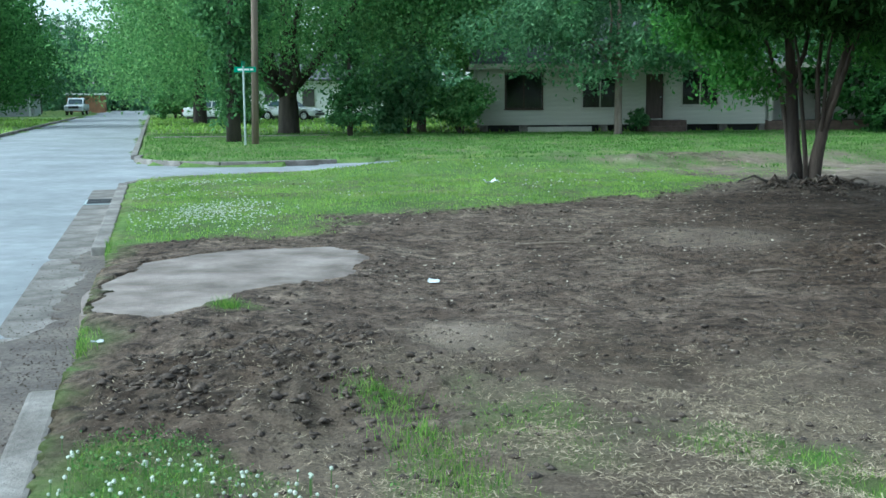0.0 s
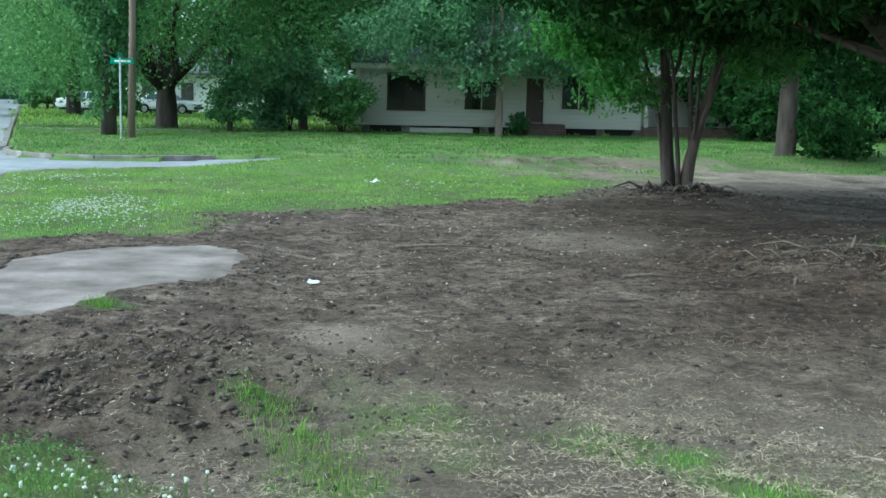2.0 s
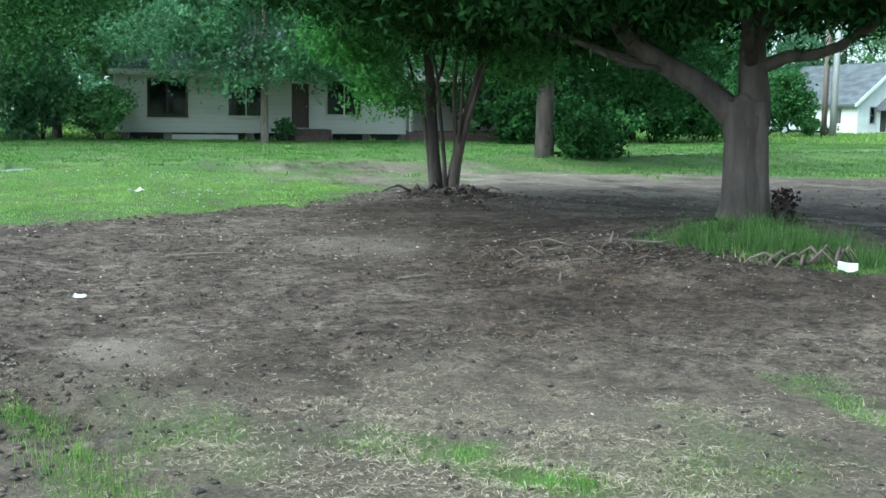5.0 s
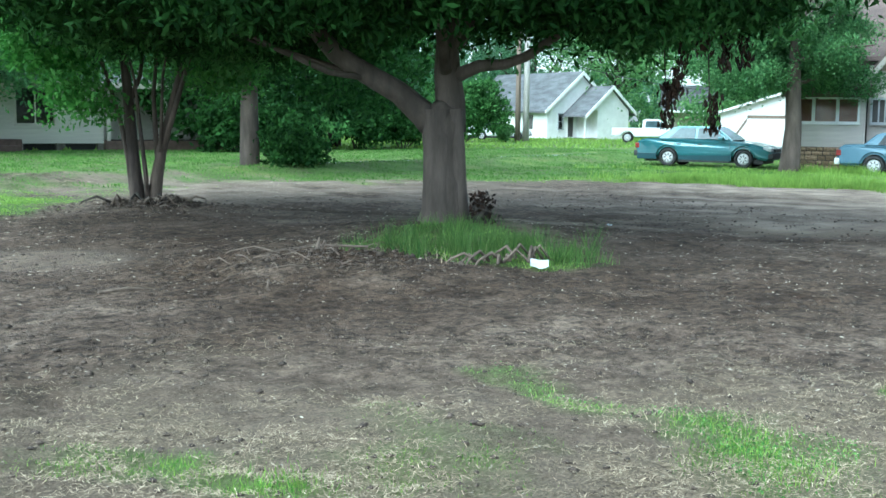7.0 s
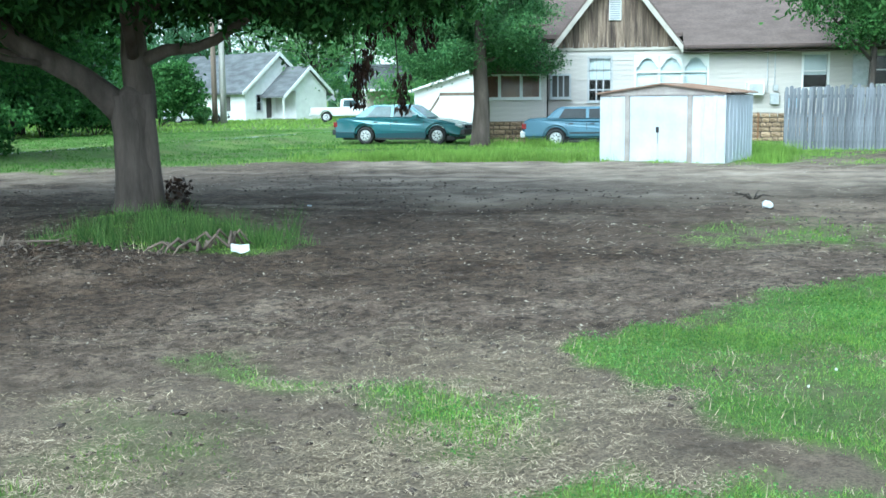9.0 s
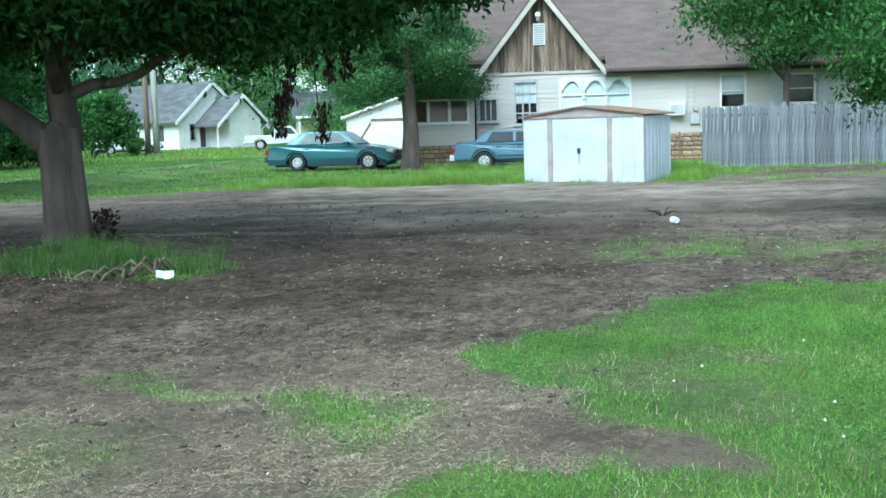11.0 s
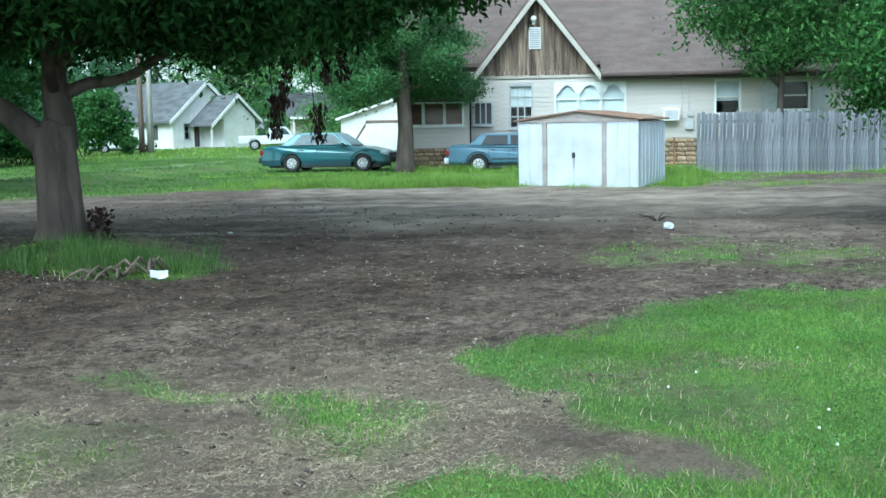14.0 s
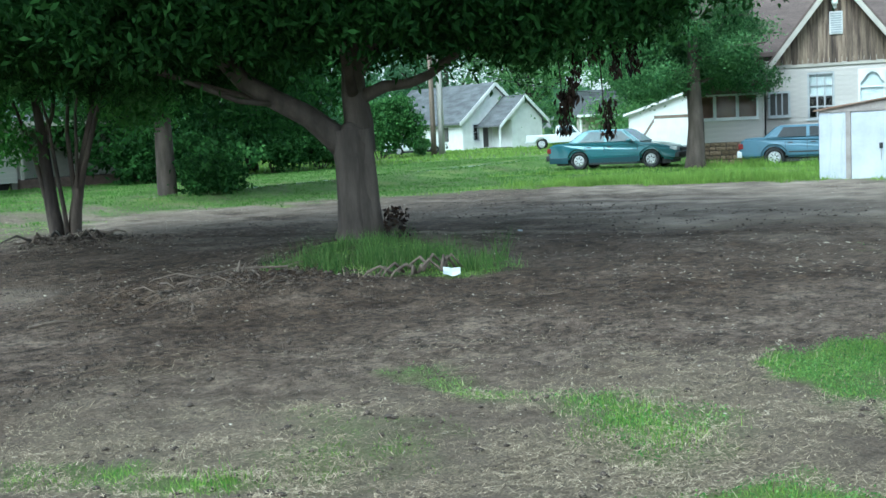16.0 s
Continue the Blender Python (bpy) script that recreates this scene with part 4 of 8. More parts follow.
# wall fittings
ac = part("air_conditioner", boxed(2.2, 2.76, -0.4, -0.03, 1.6, 2.04, 0.02), WHITE, brown_house, "white window air conditioner")
part("grille", boxed(2.25, 2.71, -0.412, -0.402, 1.65, 1.98), METER, ac)
for a, b, c, d, mm in ((3.0, 3.3, 1.28, 1.66, METER), (3.58, 3.92, 1.15, 1.55, METER_BLUE), (3.6, 3.86, 0.75, 1.1, METER), (3.1, 3.26, 1.75, 1.95, METER)):
    part("meter_box", boxed(a, b, -0.16, -0.03, c, d, 0.02), mm, brown_house)
for u, c, d in ((3.15, 1.95, 3.2), (2.9, 1.7, 3.2), (3.75, 0.3, 0.75)):
    part("conduit", tube(bmesh.new(), [(u, -0.06, c), (u, -0.06, d)], [0.022, 0.022], 8), METER, brown_house)
part("stand_pipe", tube(bmesh.new(), [(2.6, -0.2, -0.1), (2.6, -0.2, 1.0)], [0.03, 0.03], 8), REDWOOD, brown_house)

# greige house across the side street; front faces -y at y = 50.5
grey_house = thing("house", pose(1.1, 50.5, 0, 0, 0, 1.0), "low beige clapboard house with a grey roof behind trees", "house")
L_HOLES = [(1.25, 2.8, 1.05, 2.53), (4.6, 6.12, 1.05, 2.48), (7.35, 8.12, 0.55, 2.48), (8.95, 10.5, 1.15, 2.62)]
part("wall", holed_wall(bmesh.new(), 0, 12.6, 0.3, 3.0, L_HOLES, 0.0, 0.15), SIDING_GREY, grey_house)
bm = boxed(0, 0.15, 0.15, 8.0, 0.3, 3.0)
box(bm, 12.45, 12.6, 0.15, 8.0, 0.3, 3.0)
box(bm, 0, 18, 7.85, 8.0, 0.3, 3.0)
box(bm, 12.6, 18, 1.8, 1.95, 0.3, 3.0)
box(bm, 17.85, 18, 1.95, 7.85, 0.3, 3.0)
part("side_wall", bm, SIDING_GREY, grey_house)
siding(grey_house, 0, 12.6, 0.3, 2.95, L_HOLES, -0.002, SIDING_GREY, 0.2)
part("inner_floor", boxed(0.2, 12.4, 0.2, 7.8, 0.3, 0.5), INSIDE, grey_house)
part("inner_wall", boxed(0.2, 12.4, 2.4, 2.5, 0.5, 2.9), INSIDE, grey_house)
part("inner_ceiling", boxed(0.2, 12.4, 0.2, 7.8, 2.85, 2.95), INSIDE, grey_house)
# black block in place of the shade under the floor
part("crawl_shade", boxed(0.3, 17.8, 0.5, 7.5, -0.2, 0.3), PLASTIC, grey_house)
for k in range(8):
    part("pier", boxed(0.1 + k * 1.75, 0.45 + k * 1.75, 0.05, 0.4, -0.2, 0.3), CONCRETE, grey_house)
part("skirt_board", boxed(2.2, 5.0, -0.02, 0.02, -0.05, 0.22), SIDING_GREY, grey_house)
for h, c in ((L_HOLES[0], 2), (L_HOLES[1], 2), (L_HOLES[3], 2)):
    window(grey_house, *h, cols=c, rows=1, frame_mat=DARKWOOD if h is L_HOLES[0] else TRIM)
door = part("door", boxed(7.37, 8.1, 0.05, 0.1, 0.56, 2.47, 0.01), DARKWOOD, grey_house, "dark brown front door")
part("door_knob", boxed(7.98, 8.04, 0.0, 0.048, 1.45, 1.51, 0.015), GALV, door)
part("door_frame", boxed(8.12, 8.2, -0.04, 0.1, 0.5, 2.55), TRIM, grey_house)
part("step", boxed(7.0, 8.9, -1.2, -0.03, -0.1, 0.5, 0.02), BRICKRED, grey_house)
part("step", boxed(7.2, 8.7, -1.55, -1.21, -0.1, 0.25, 0.02), BRICKRED, grey_house)
part("porch_floor", boxed(12.6, 18, -0.4, 1.78, -0.1, 0.42), BRICKRED, grey_house)
for u in (12.75, 15.3, 17.8):
    part("porch_post", boxed(u - 0.07, u + 0.07, -0.3, -0.16, 0.42, 2.95), TRIM, grey_house)
gable_roof(grey_house, 0, 18, 0, 8.0, 3.05, 5.0, 4.0, SHINGLE_GREY, 0.5)
part("gable_end", prism(bmesh.new(), [(0.0, 3.0), (8.0, 3.0), (4.0, 4.95)], 0.02, 0.15, "x"), SIDING_GREY, grey_house)
part("fascia", boxed(-0.4, 18.4, -0.55, -0.505, 2.7, 2.95), TRIM, grey_house)

# small white house far off; front gable faces -y, ridge runs along y
wf = thing("house", pose(56.5, 75.9, -0.15, 0, 0, 0), "small white house with grey gable roofs and porch", "house")
W_HOLES = [(1.35, 1.85, 0.95, 2.2), (2.3, 2.95, 0.3, 2.2)]
part("wall", holed_wall(bmesh.new(), 0.2, 7.0, -0.3, 2.7, W_HOLES, 0.0, 0.15), WHITE, wf)
part("gable_wall", prism(bmesh.new(), [(0.2, 2.68), (7.0, 2.68), (3.6, 5.5)], 0.0, 0.15), WHITE, wf)
bm = boxed(0.2, 0.35, 0.15, 12, -0.3, 2.7)
box(bm, 6.85, 7.0, 0.15, 12, -0.3, 2.7)
box(bm, 0.2, 7.0, 11.85, 12, -0.3, 2.7)
part("side_wall", bm, WHITE, wf)
part("inner_wall", boxed(0.4, 6.8, 2.0, 2.1, -0.2, 2.7), INSIDE, wf)
part("roof", prism(bmesh.new(), [(-0.3, 2.25), (3.6, 5.55), (7.5, 2.25), (7.5, 2.42), (3.6, 5.75), (-0.3, 2.42)], -0.35, 12.3), SHINGLE_GREY, wf)
for sgn in (-1, 1):
    part("bargeboard", prism(bmesh.new(), [(3.6, 5.42), (3.6, 5.76), (3.6 + sgn * 3.92, 2.44), (3.6 + sgn * 3.92, 2.14)], -0.42, -0.353), WHITE, wf)
window(wf, *W_HOLES[0], rows=2, frame_mat=METER)
part("door", boxed(2.32, 2.93, 0.05, 0.1, 0.31, 2.19), INSIDE, wf, "dark front door")
for u in (2.24, 2.93):
    part("door_frame", boxed(u, u + 0.08, -0.04, -0.003, 0.25, 2.27), WHITE, wf)
for yy in (2.0, 6.5):
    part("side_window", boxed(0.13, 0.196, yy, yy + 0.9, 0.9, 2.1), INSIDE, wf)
part("wing_wall", boxed(3.3, 6.6, -2.7, -2.55, -0.1, 2.5), WHITE, wf)
part("wing_side", boxed(6.45, 6.6, -2.55, -0.02, -0.1, 2.5), WHITE, wf)
part("wing_side", boxed(3.3, 3.45, -2.55, -0.02, -0.1, 2.5), WHITE, wf)
part("wing_gable", prism(bmesh.new(), [(2.5, 2.5), (6.6, 2.5), (4.6, 4.3)], -2.7, -2.55), WHITE, wf)
part("wing_roof", prism(bmesh.new(), [(1.75, 1.95), (4.6, 4.35), (7.1, 2.1), (7.1, 2.25), (4.6, 4.53), (1.75, 2.1)], -3.05, 0.6), SHINGLE_GREY, wf)
for sgn, e in ((-1, 2.85), (1, 2.5)):
    part("bargeboard", prism(bmesh.new(), [(4.6, 4.25), (4.6, 4.55), (4.6 + sgn * e, 4.55 - e * 0.86), (4.6 + sgn * e, 4.25 - e * 0.86)], -3.12, -3.053), WHITE, wf)
part("porch_post", boxed(2.05, 2.17, -2.65, -2.53, 0.2, 2.1), WHITE, wf)
part("porch_floor", boxed(1.9, 3.28, -2.7, -0.02, -0.1, 0.25), CONCRETE, wf)
# black block that stands for shade beneath the wing
part("crawl_shade", boxed(3.4, 6.5, -2.65, -0.2, -0.4, -0.1), PLASTIC, wf)

# white shed-roofed building and a low house behind the cars
wb = thing("outbuilding", pose(37.3, 37.2, 0, 0, 0, -47), "white outbuilding with a sloping roof edge", "building")
part("wall", prism(bmesh.new(), [(0, 0), (3.4, 0), (3.4, 3.05), (2.4, 2.8), (0, 1.95)], 0, 4.0), WHITE, wb)
part("roof", prism(bmesh.new(), [(-0.25, 1.88), (-0.25, 1.98), (3.5, 3.2), (3.5, 3.08)], -0.25, 4.2), WHITE, wb)
lh = thing("house", pose(66.0, 70.5, 0, 0, 0, -42), "low house with pale porch roof under trees", "house")
part("wall", boxed(-1, 8, 0, 6, -0.3, 2.6), TRIM, lh)
gable_roof(lh, -1, 8, 0, 6, 2.6, 4.4, 3, SHINGLE_GREY, 0.4)
part("porch_roof", boxed(-1, 8, -2.4, -0.42, 2.25, 2.45), WHITE, lh)
for u in (-0.8, 2.0, 5.0, 7.8):
    part("porch_post", boxed(u, u + 0.12, -2.3, -2.18, -0.2, 2.25), WHITE, lh)
part("doorway", boxed(2.4, 3.3, -0.03, -0.004, 0.0, 2.0), DARKWOOD, lh)
# swing frame by the outbuilding
sf = thing("swing_frame", pose(36.7, 35.6, 0, 0, 0, -47), "brown wooden garden swing frame", "swing")
part("top_beam", boxed(0.4, 3.0, -0.06, 0.06, 1.72, 1.86, 0.01), POLE, sf)
for u in (0.45, 2.9):
    part("post", boxed(u - 0.05, u + 0.05, -0.05, 0.05, -0.05, 1.72), WHITE, sf)
part("brace", tube(bmesh.new(), [(-0.4, 0, 0.5), (0.45, 0, 1.75)], [0.05, 0.05], 6), POLE, sf)
for k in range(8):
    part("lattice_bar", tube(bmesh.new(), [(0.6 + k * 0.28, 0.02, 0.5), (0.75 + k * 0.28, 0.02, 1.3)], [0.015, 0.015], 5), WHITE, sf)

# white house and low buildings up the street, seen under the trees
vh = thing("house", pose(-15.5, 86, 0, 0, 0, 8), "white house glimpsed beneath trees", "house")
part("wall", boxed(0, 13, 0, 7, -0.3, 3.0), WHITE, vh)
gable_roof(vh, 0, 13, 0, 7, 3.0, 4.8, 3.5, SHINGLE_GREY, 0.4)
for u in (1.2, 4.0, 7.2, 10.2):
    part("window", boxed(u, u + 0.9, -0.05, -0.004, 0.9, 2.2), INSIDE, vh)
gr = thing("garage", pose(-49.0, 143, 0, 0, 0, 15), "reddish brown plank garage with a flat roof", "garage")
part("wall", boxed(0, 4.6, 0, 5, -0.3, 2.0), REDWOOD, gr)
part("roof", boxed(-0.3, 4.9, -0.3, 5.2, 2.1, 2.3), WHITE, gr)
bl = thing("house", pose(-48.0, 104, 0, 0, 0, 15), "low grey house with dark carport", "house")
part("wall", boxed(0, 9, 0, 6, -0.3, 1.6), METER, bl)
part("roof", boxed(-0.4, 9.4, -1.2, 6.4, 1.9, 2.1), SHINGLE_GREY, bl)
part("post", boxed(8.6, 8.72, -1.1, -0.98, -0.2, 1.9), WHITE, bl)


# ---- metal shed ----
SHED_M = pose(23.75, 17.18, 0.0, 0, 0, -75.5)
shed = thing("garden_shed", SHED_M, "dented white metal garden shed with rusty brown roof", "shed")
SW, SD, SH = 3.2, 2.5, 1.62


def ribbed(x0, x1, z0, z1, y, pitch=0.24, depth=0.018, dent=0.0, seed=0):
    """A ribbed sheet-metal panel that faces -y."""
    r2 = random.Random(seed)
    out, x = [], x0
    while x < x1 - 1e-4:
        e = min(x + pitch, x1)
        w = e - x
        out += [(x, y), (x + w * 0.72, y), (x + w * 0.78, y - depth), (x + w * 0.94, y - depth)]
        x = e
    out.append((x1, y))
    bm = bmesh.new()
    zs = np.linspace(z0, z1, 7)
    rows = [[bm.verts.new((u, v - dent * math.sin(3.1 * (z - z0) / (z1 - z0)) * math.sin(u * 2.1 + seed) * r2.uniform(0.7, 1.2), z)) for u, v in out] for z in zs]
    back = [[bm.verts.new((u, v + 0.012, z)) for u, v in out] for z in zs]
    n = len(out)
    for a, b in zip(rows, rows[1:]):
        for k in range(n - 1):
            bm.faces.new((a[k], a[k + 1], b[k + 1], b[k]))
    for a, b in zip(back, back[1:]):
        for k in range(n - 1):
            bm.faces.new((a[k + 1], a[k], b[k], b[k + 1]))
    for r, q in ((rows, back),):
        for k in range(n - 1):
            bm.faces.new((r[-1][k], r[-1][k + 1], q[-1][k + 1], q[-1][k]))
    return bm


part("front_panel", ribbed(0.02, 0.66, -0.03, SH, 0.0, 0.3, 0.015, 0.01, 1), SHED, shed)
part("front_panel", ribbed(2.36, SW - 0.02, -0.03, SH, 0.0, 0.3, 0.015, 0.035, 2), SHED, shed)
for u in (0.66, 2.24):
    part("door_jamb", boxed(u, u + 0.12, -0.04, 0.03, -0.03, SH, 0.006), SHED_TRIM, shed, "brown metal door jamb")
part("door_header", boxed(0.02, SW - 0.02, -0.035, 0.02, SH, SH + 0.07, 0.006), SHED_TRIM, shed)
for k, u in enumerate((0.785, 1.512)):
    dr = part("door", ribbed(u, u + 0.72, -0.02, SH - 0.01, -0.012, 0.36, 0.0025, 0.004, 3 + k), SHED, shed, "white sliding metal door")
    if k == 0:
        part("handle", boxed(u + 0.68, u + 0.755, -0.07, -0.025, 0.72, 0.86, 0.01), PLASTIC, dr, "black door handle")
        part("hasp", boxed(u + 0.705, u + 0.73, -0.05, -0.025, 0.45, 0.72, 0.004), METER, dr)
bm = ribbed(0.02, SD - 0.02, -0.03, SH, 0.0, 0.3, 0.015, 0.03, 5)
bmesh.ops.transform(bm, matrix=pose(SW, 0, 0, 0, 0, 90), verts=bm.verts)
part("side_panel", bm, SHED, shed)
bm = ribbed(0.02, SD - 0.02, -0.03, SH, 0.0, 0.3, 0.015, 0.0, 6)
bmesh.ops.transform(bm, matrix=pose(0, SD, 0, 0, 0, -90), verts=bm.verts)
part("side_panel", bm, SHED, shed)
bm = ribbed(0.02, SW - 0.02, -0.03, SH, 0.0, 0.3, 0.015, 0.0, 7)
bmesh.ops.transform(bm, matrix=pose(SW, SD, 0, 0, 0, 180), verts=bm.verts)
part("rear_panel", bm, SHED, shed)
part("gable_panel", prism(bmesh.new(), [(0.02, SH + 0.07), (SW - 0.02, SH + 0.07), (SW / 2, SH + 0.26)], -0.02, 0.02), SHED_TRIM, shed)
part("gable_panel", prism(bmesh.new(), [(0.02, SH), (SW - 0.02, SH), (SW / 2, SH + 0.26)], SD - 0.02, SD + 0.01), SHED_TRIM, shed)
for sgn in (-1, 1):
    part("roof_panel", prism(bmesh.new(), [(SW / 2, SH + 0.27), (SW / 2, SH + 0.30), (SW / 2 + sgn * (SW / 2 + 0.1), SH + 0.07), (SW / 2 + sgn * (SW / 2 + 0.1), SH + 0.04)], -0.1, SD + 0.1), RUST, shed, "rusty brown metal roof")
    for k in range(6):
        yv = 0.1 + k * 0.45
        part("roof_rib", prism(bmesh.new(), [(SW / 2, SH + 0.30), (SW / 2, SH + 0.315), (SW / 2 + sgn * (SW / 2 + 0.1), SH + 0.09), (SW / 2 + sgn * (SW / 2 + 0.1), SH + 0.07)], yv, yv + 0.04), RUST, shed)

# ---- board fence ----
fence = thing("fence", pose(30.9, 15.2, 0, 0, 0, 0), "weathered grey wooden board fence", "fence")
FA, FB = Vector((31.1, 15.85, 0)), Vector((35.6, 8.8, 0))
fdir = (FB - FA).normalized()
fang = math.degrees(math.atan2(fdir.y, fdir.x))
rnd = random.Random(12)
BOARD = []
for k in range(4):
    w = 0.105
    top = [(-w / 2, 0), (w / 2, 0), (w / 2, 1.76), (w / 2 - 0.03, 1.8), (-w / 2 + 0.03, 1.8), (-w / 2, 1.76)]
    if k == 1:
        top = [(-w / 2, 0), (w / 2, 0), (w / 2, 1.79), (-w / 2, 1.77)]
    bm = prism(bmesh.new(), top, -0.01, 0.01)
    me = bpy.data.meshes.new("board")
    bm.to_mesh(me)
    bm.free()
    me.materials.append(FENCE)
    BOARD.append(me)
d, flen = 0.0, (FB - FA).length
while d < flen:
    p = FA + fdir * d - fence.location
    shared("board", rnd.choice(BOARD), pose(p.x, p.y, -0.03, rnd.uniform(-1, 1), rnd.uniform(-0.9, 0.9), fang) @ Matrix.Diagonal((rnd.uniform(0.9, 1.08), 1, rnd.uniform(1.0, 1.085), 1)), fence)
    d += rnd.uniform(0.098, 0.112)
fl = fence.location
for zz in (0.35, 1.0, 1.55):
    ob = part("rail", boxed(0, flen, 0.015, 0.055, zz - 0.045, zz + 0.045), FENCE, fence)
    ob.matrix_basis = pose(FA.x - fl.x, FA.y - fl.y, 0, 0, 0, fang)
for k in range(5):
    ob = part("post", boxed(-0.05, 0.05, 0.06, 0.16, -0.3, 1.7), FENCE, fence)
    p = FA + fdir * (flen * k / 4) - fence.location
    ob.matrix_basis = pose(p.x, p.y, 0, 0, 0, fang)
blue = thing("gate", pose(FB.x, FB.y, 0, 0, 0, fang), "pale blue corrugated metal fence panel", "fence panel")
out = []
for k in range(40):
    out += [(0.05 + k * 0.1, 0.0), (0.10 + k * 0.1, -0.02)]
out += [(4.05, 0.0), (4.05, 0.02), (0.05, 0.02)]
part("sheet", prism(bmesh.new(), [(u, v) for u, v in out], -0.02, 1.95, "z"), BLUE_PANEL, blue)
part("post", boxed(-0.06, 0.06, -0.05, 0.05, -0.3, 2.0), FENCE, blue)


# ---- vehicles ----
def wheel(parent, x, y, r, side, w=0.19):
    bm = bmesh.new()
    prof = [(r * 0.66, -w / 2), (r * 0.93, -w / 2), (r, -w * 0.32), (r, w * 0.32), (r * 0.93, w / 2), (r * 0.66, w / 2)]
    rings = []
    for k in range(28):
        a = 2 * math.pi * k / 28
        rings.append([bm.verts.new((q * math.cos(a), v, q * math.sin(a))) for q, v in prof])
    for k in range(28):
        a, b = rings[k], rings[(k + 1) % 28]
        for j in range(len(prof)):
            bm.faces.new((a[j], a[(j + 1) % len(prof)], b[(j + 1) % len(prof)], b[j]))
    bmesh.ops.recalc_face_normals(bm, faces=bm.faces)
    hub = new("wheel")
    hub.parent = parent
    hub.matrix_basis = pose(x, y, r)
    part("tyre", bm, RUBBER, hub, smooth=True)
    bm = bmesh.new()
    bmesh.ops.create_cone(bm, cap_ends=True, segments=28, radius1=r * 0.66, radius2=r * 0.5, depth=0.05, matrix=pose(0, side * (w / 2 - 0.02), 0, -90 * side, 0, 0))
    rim = part("rim", bm, HUB, hub, "silver wheel cover")
    for k in range(7):
        a = 360 * k / 7
        part("spoke_gap", boxed(r * 0.2, r * 0.46, -0.018, 0.018, -0.004, 0.004, 0.003, pose(0, side * (w / 2 + 0.006), 0) @ pose(0, 0, 0, 0, a, 0) @ pose(0, 0, 0, 90, 0, 0)), PLASTIC, rim)
    part("inner_disc", boxed(-0.05, 0.05, -0.07, 0.07, -0.05, 0.05), PLASTIC, hub)


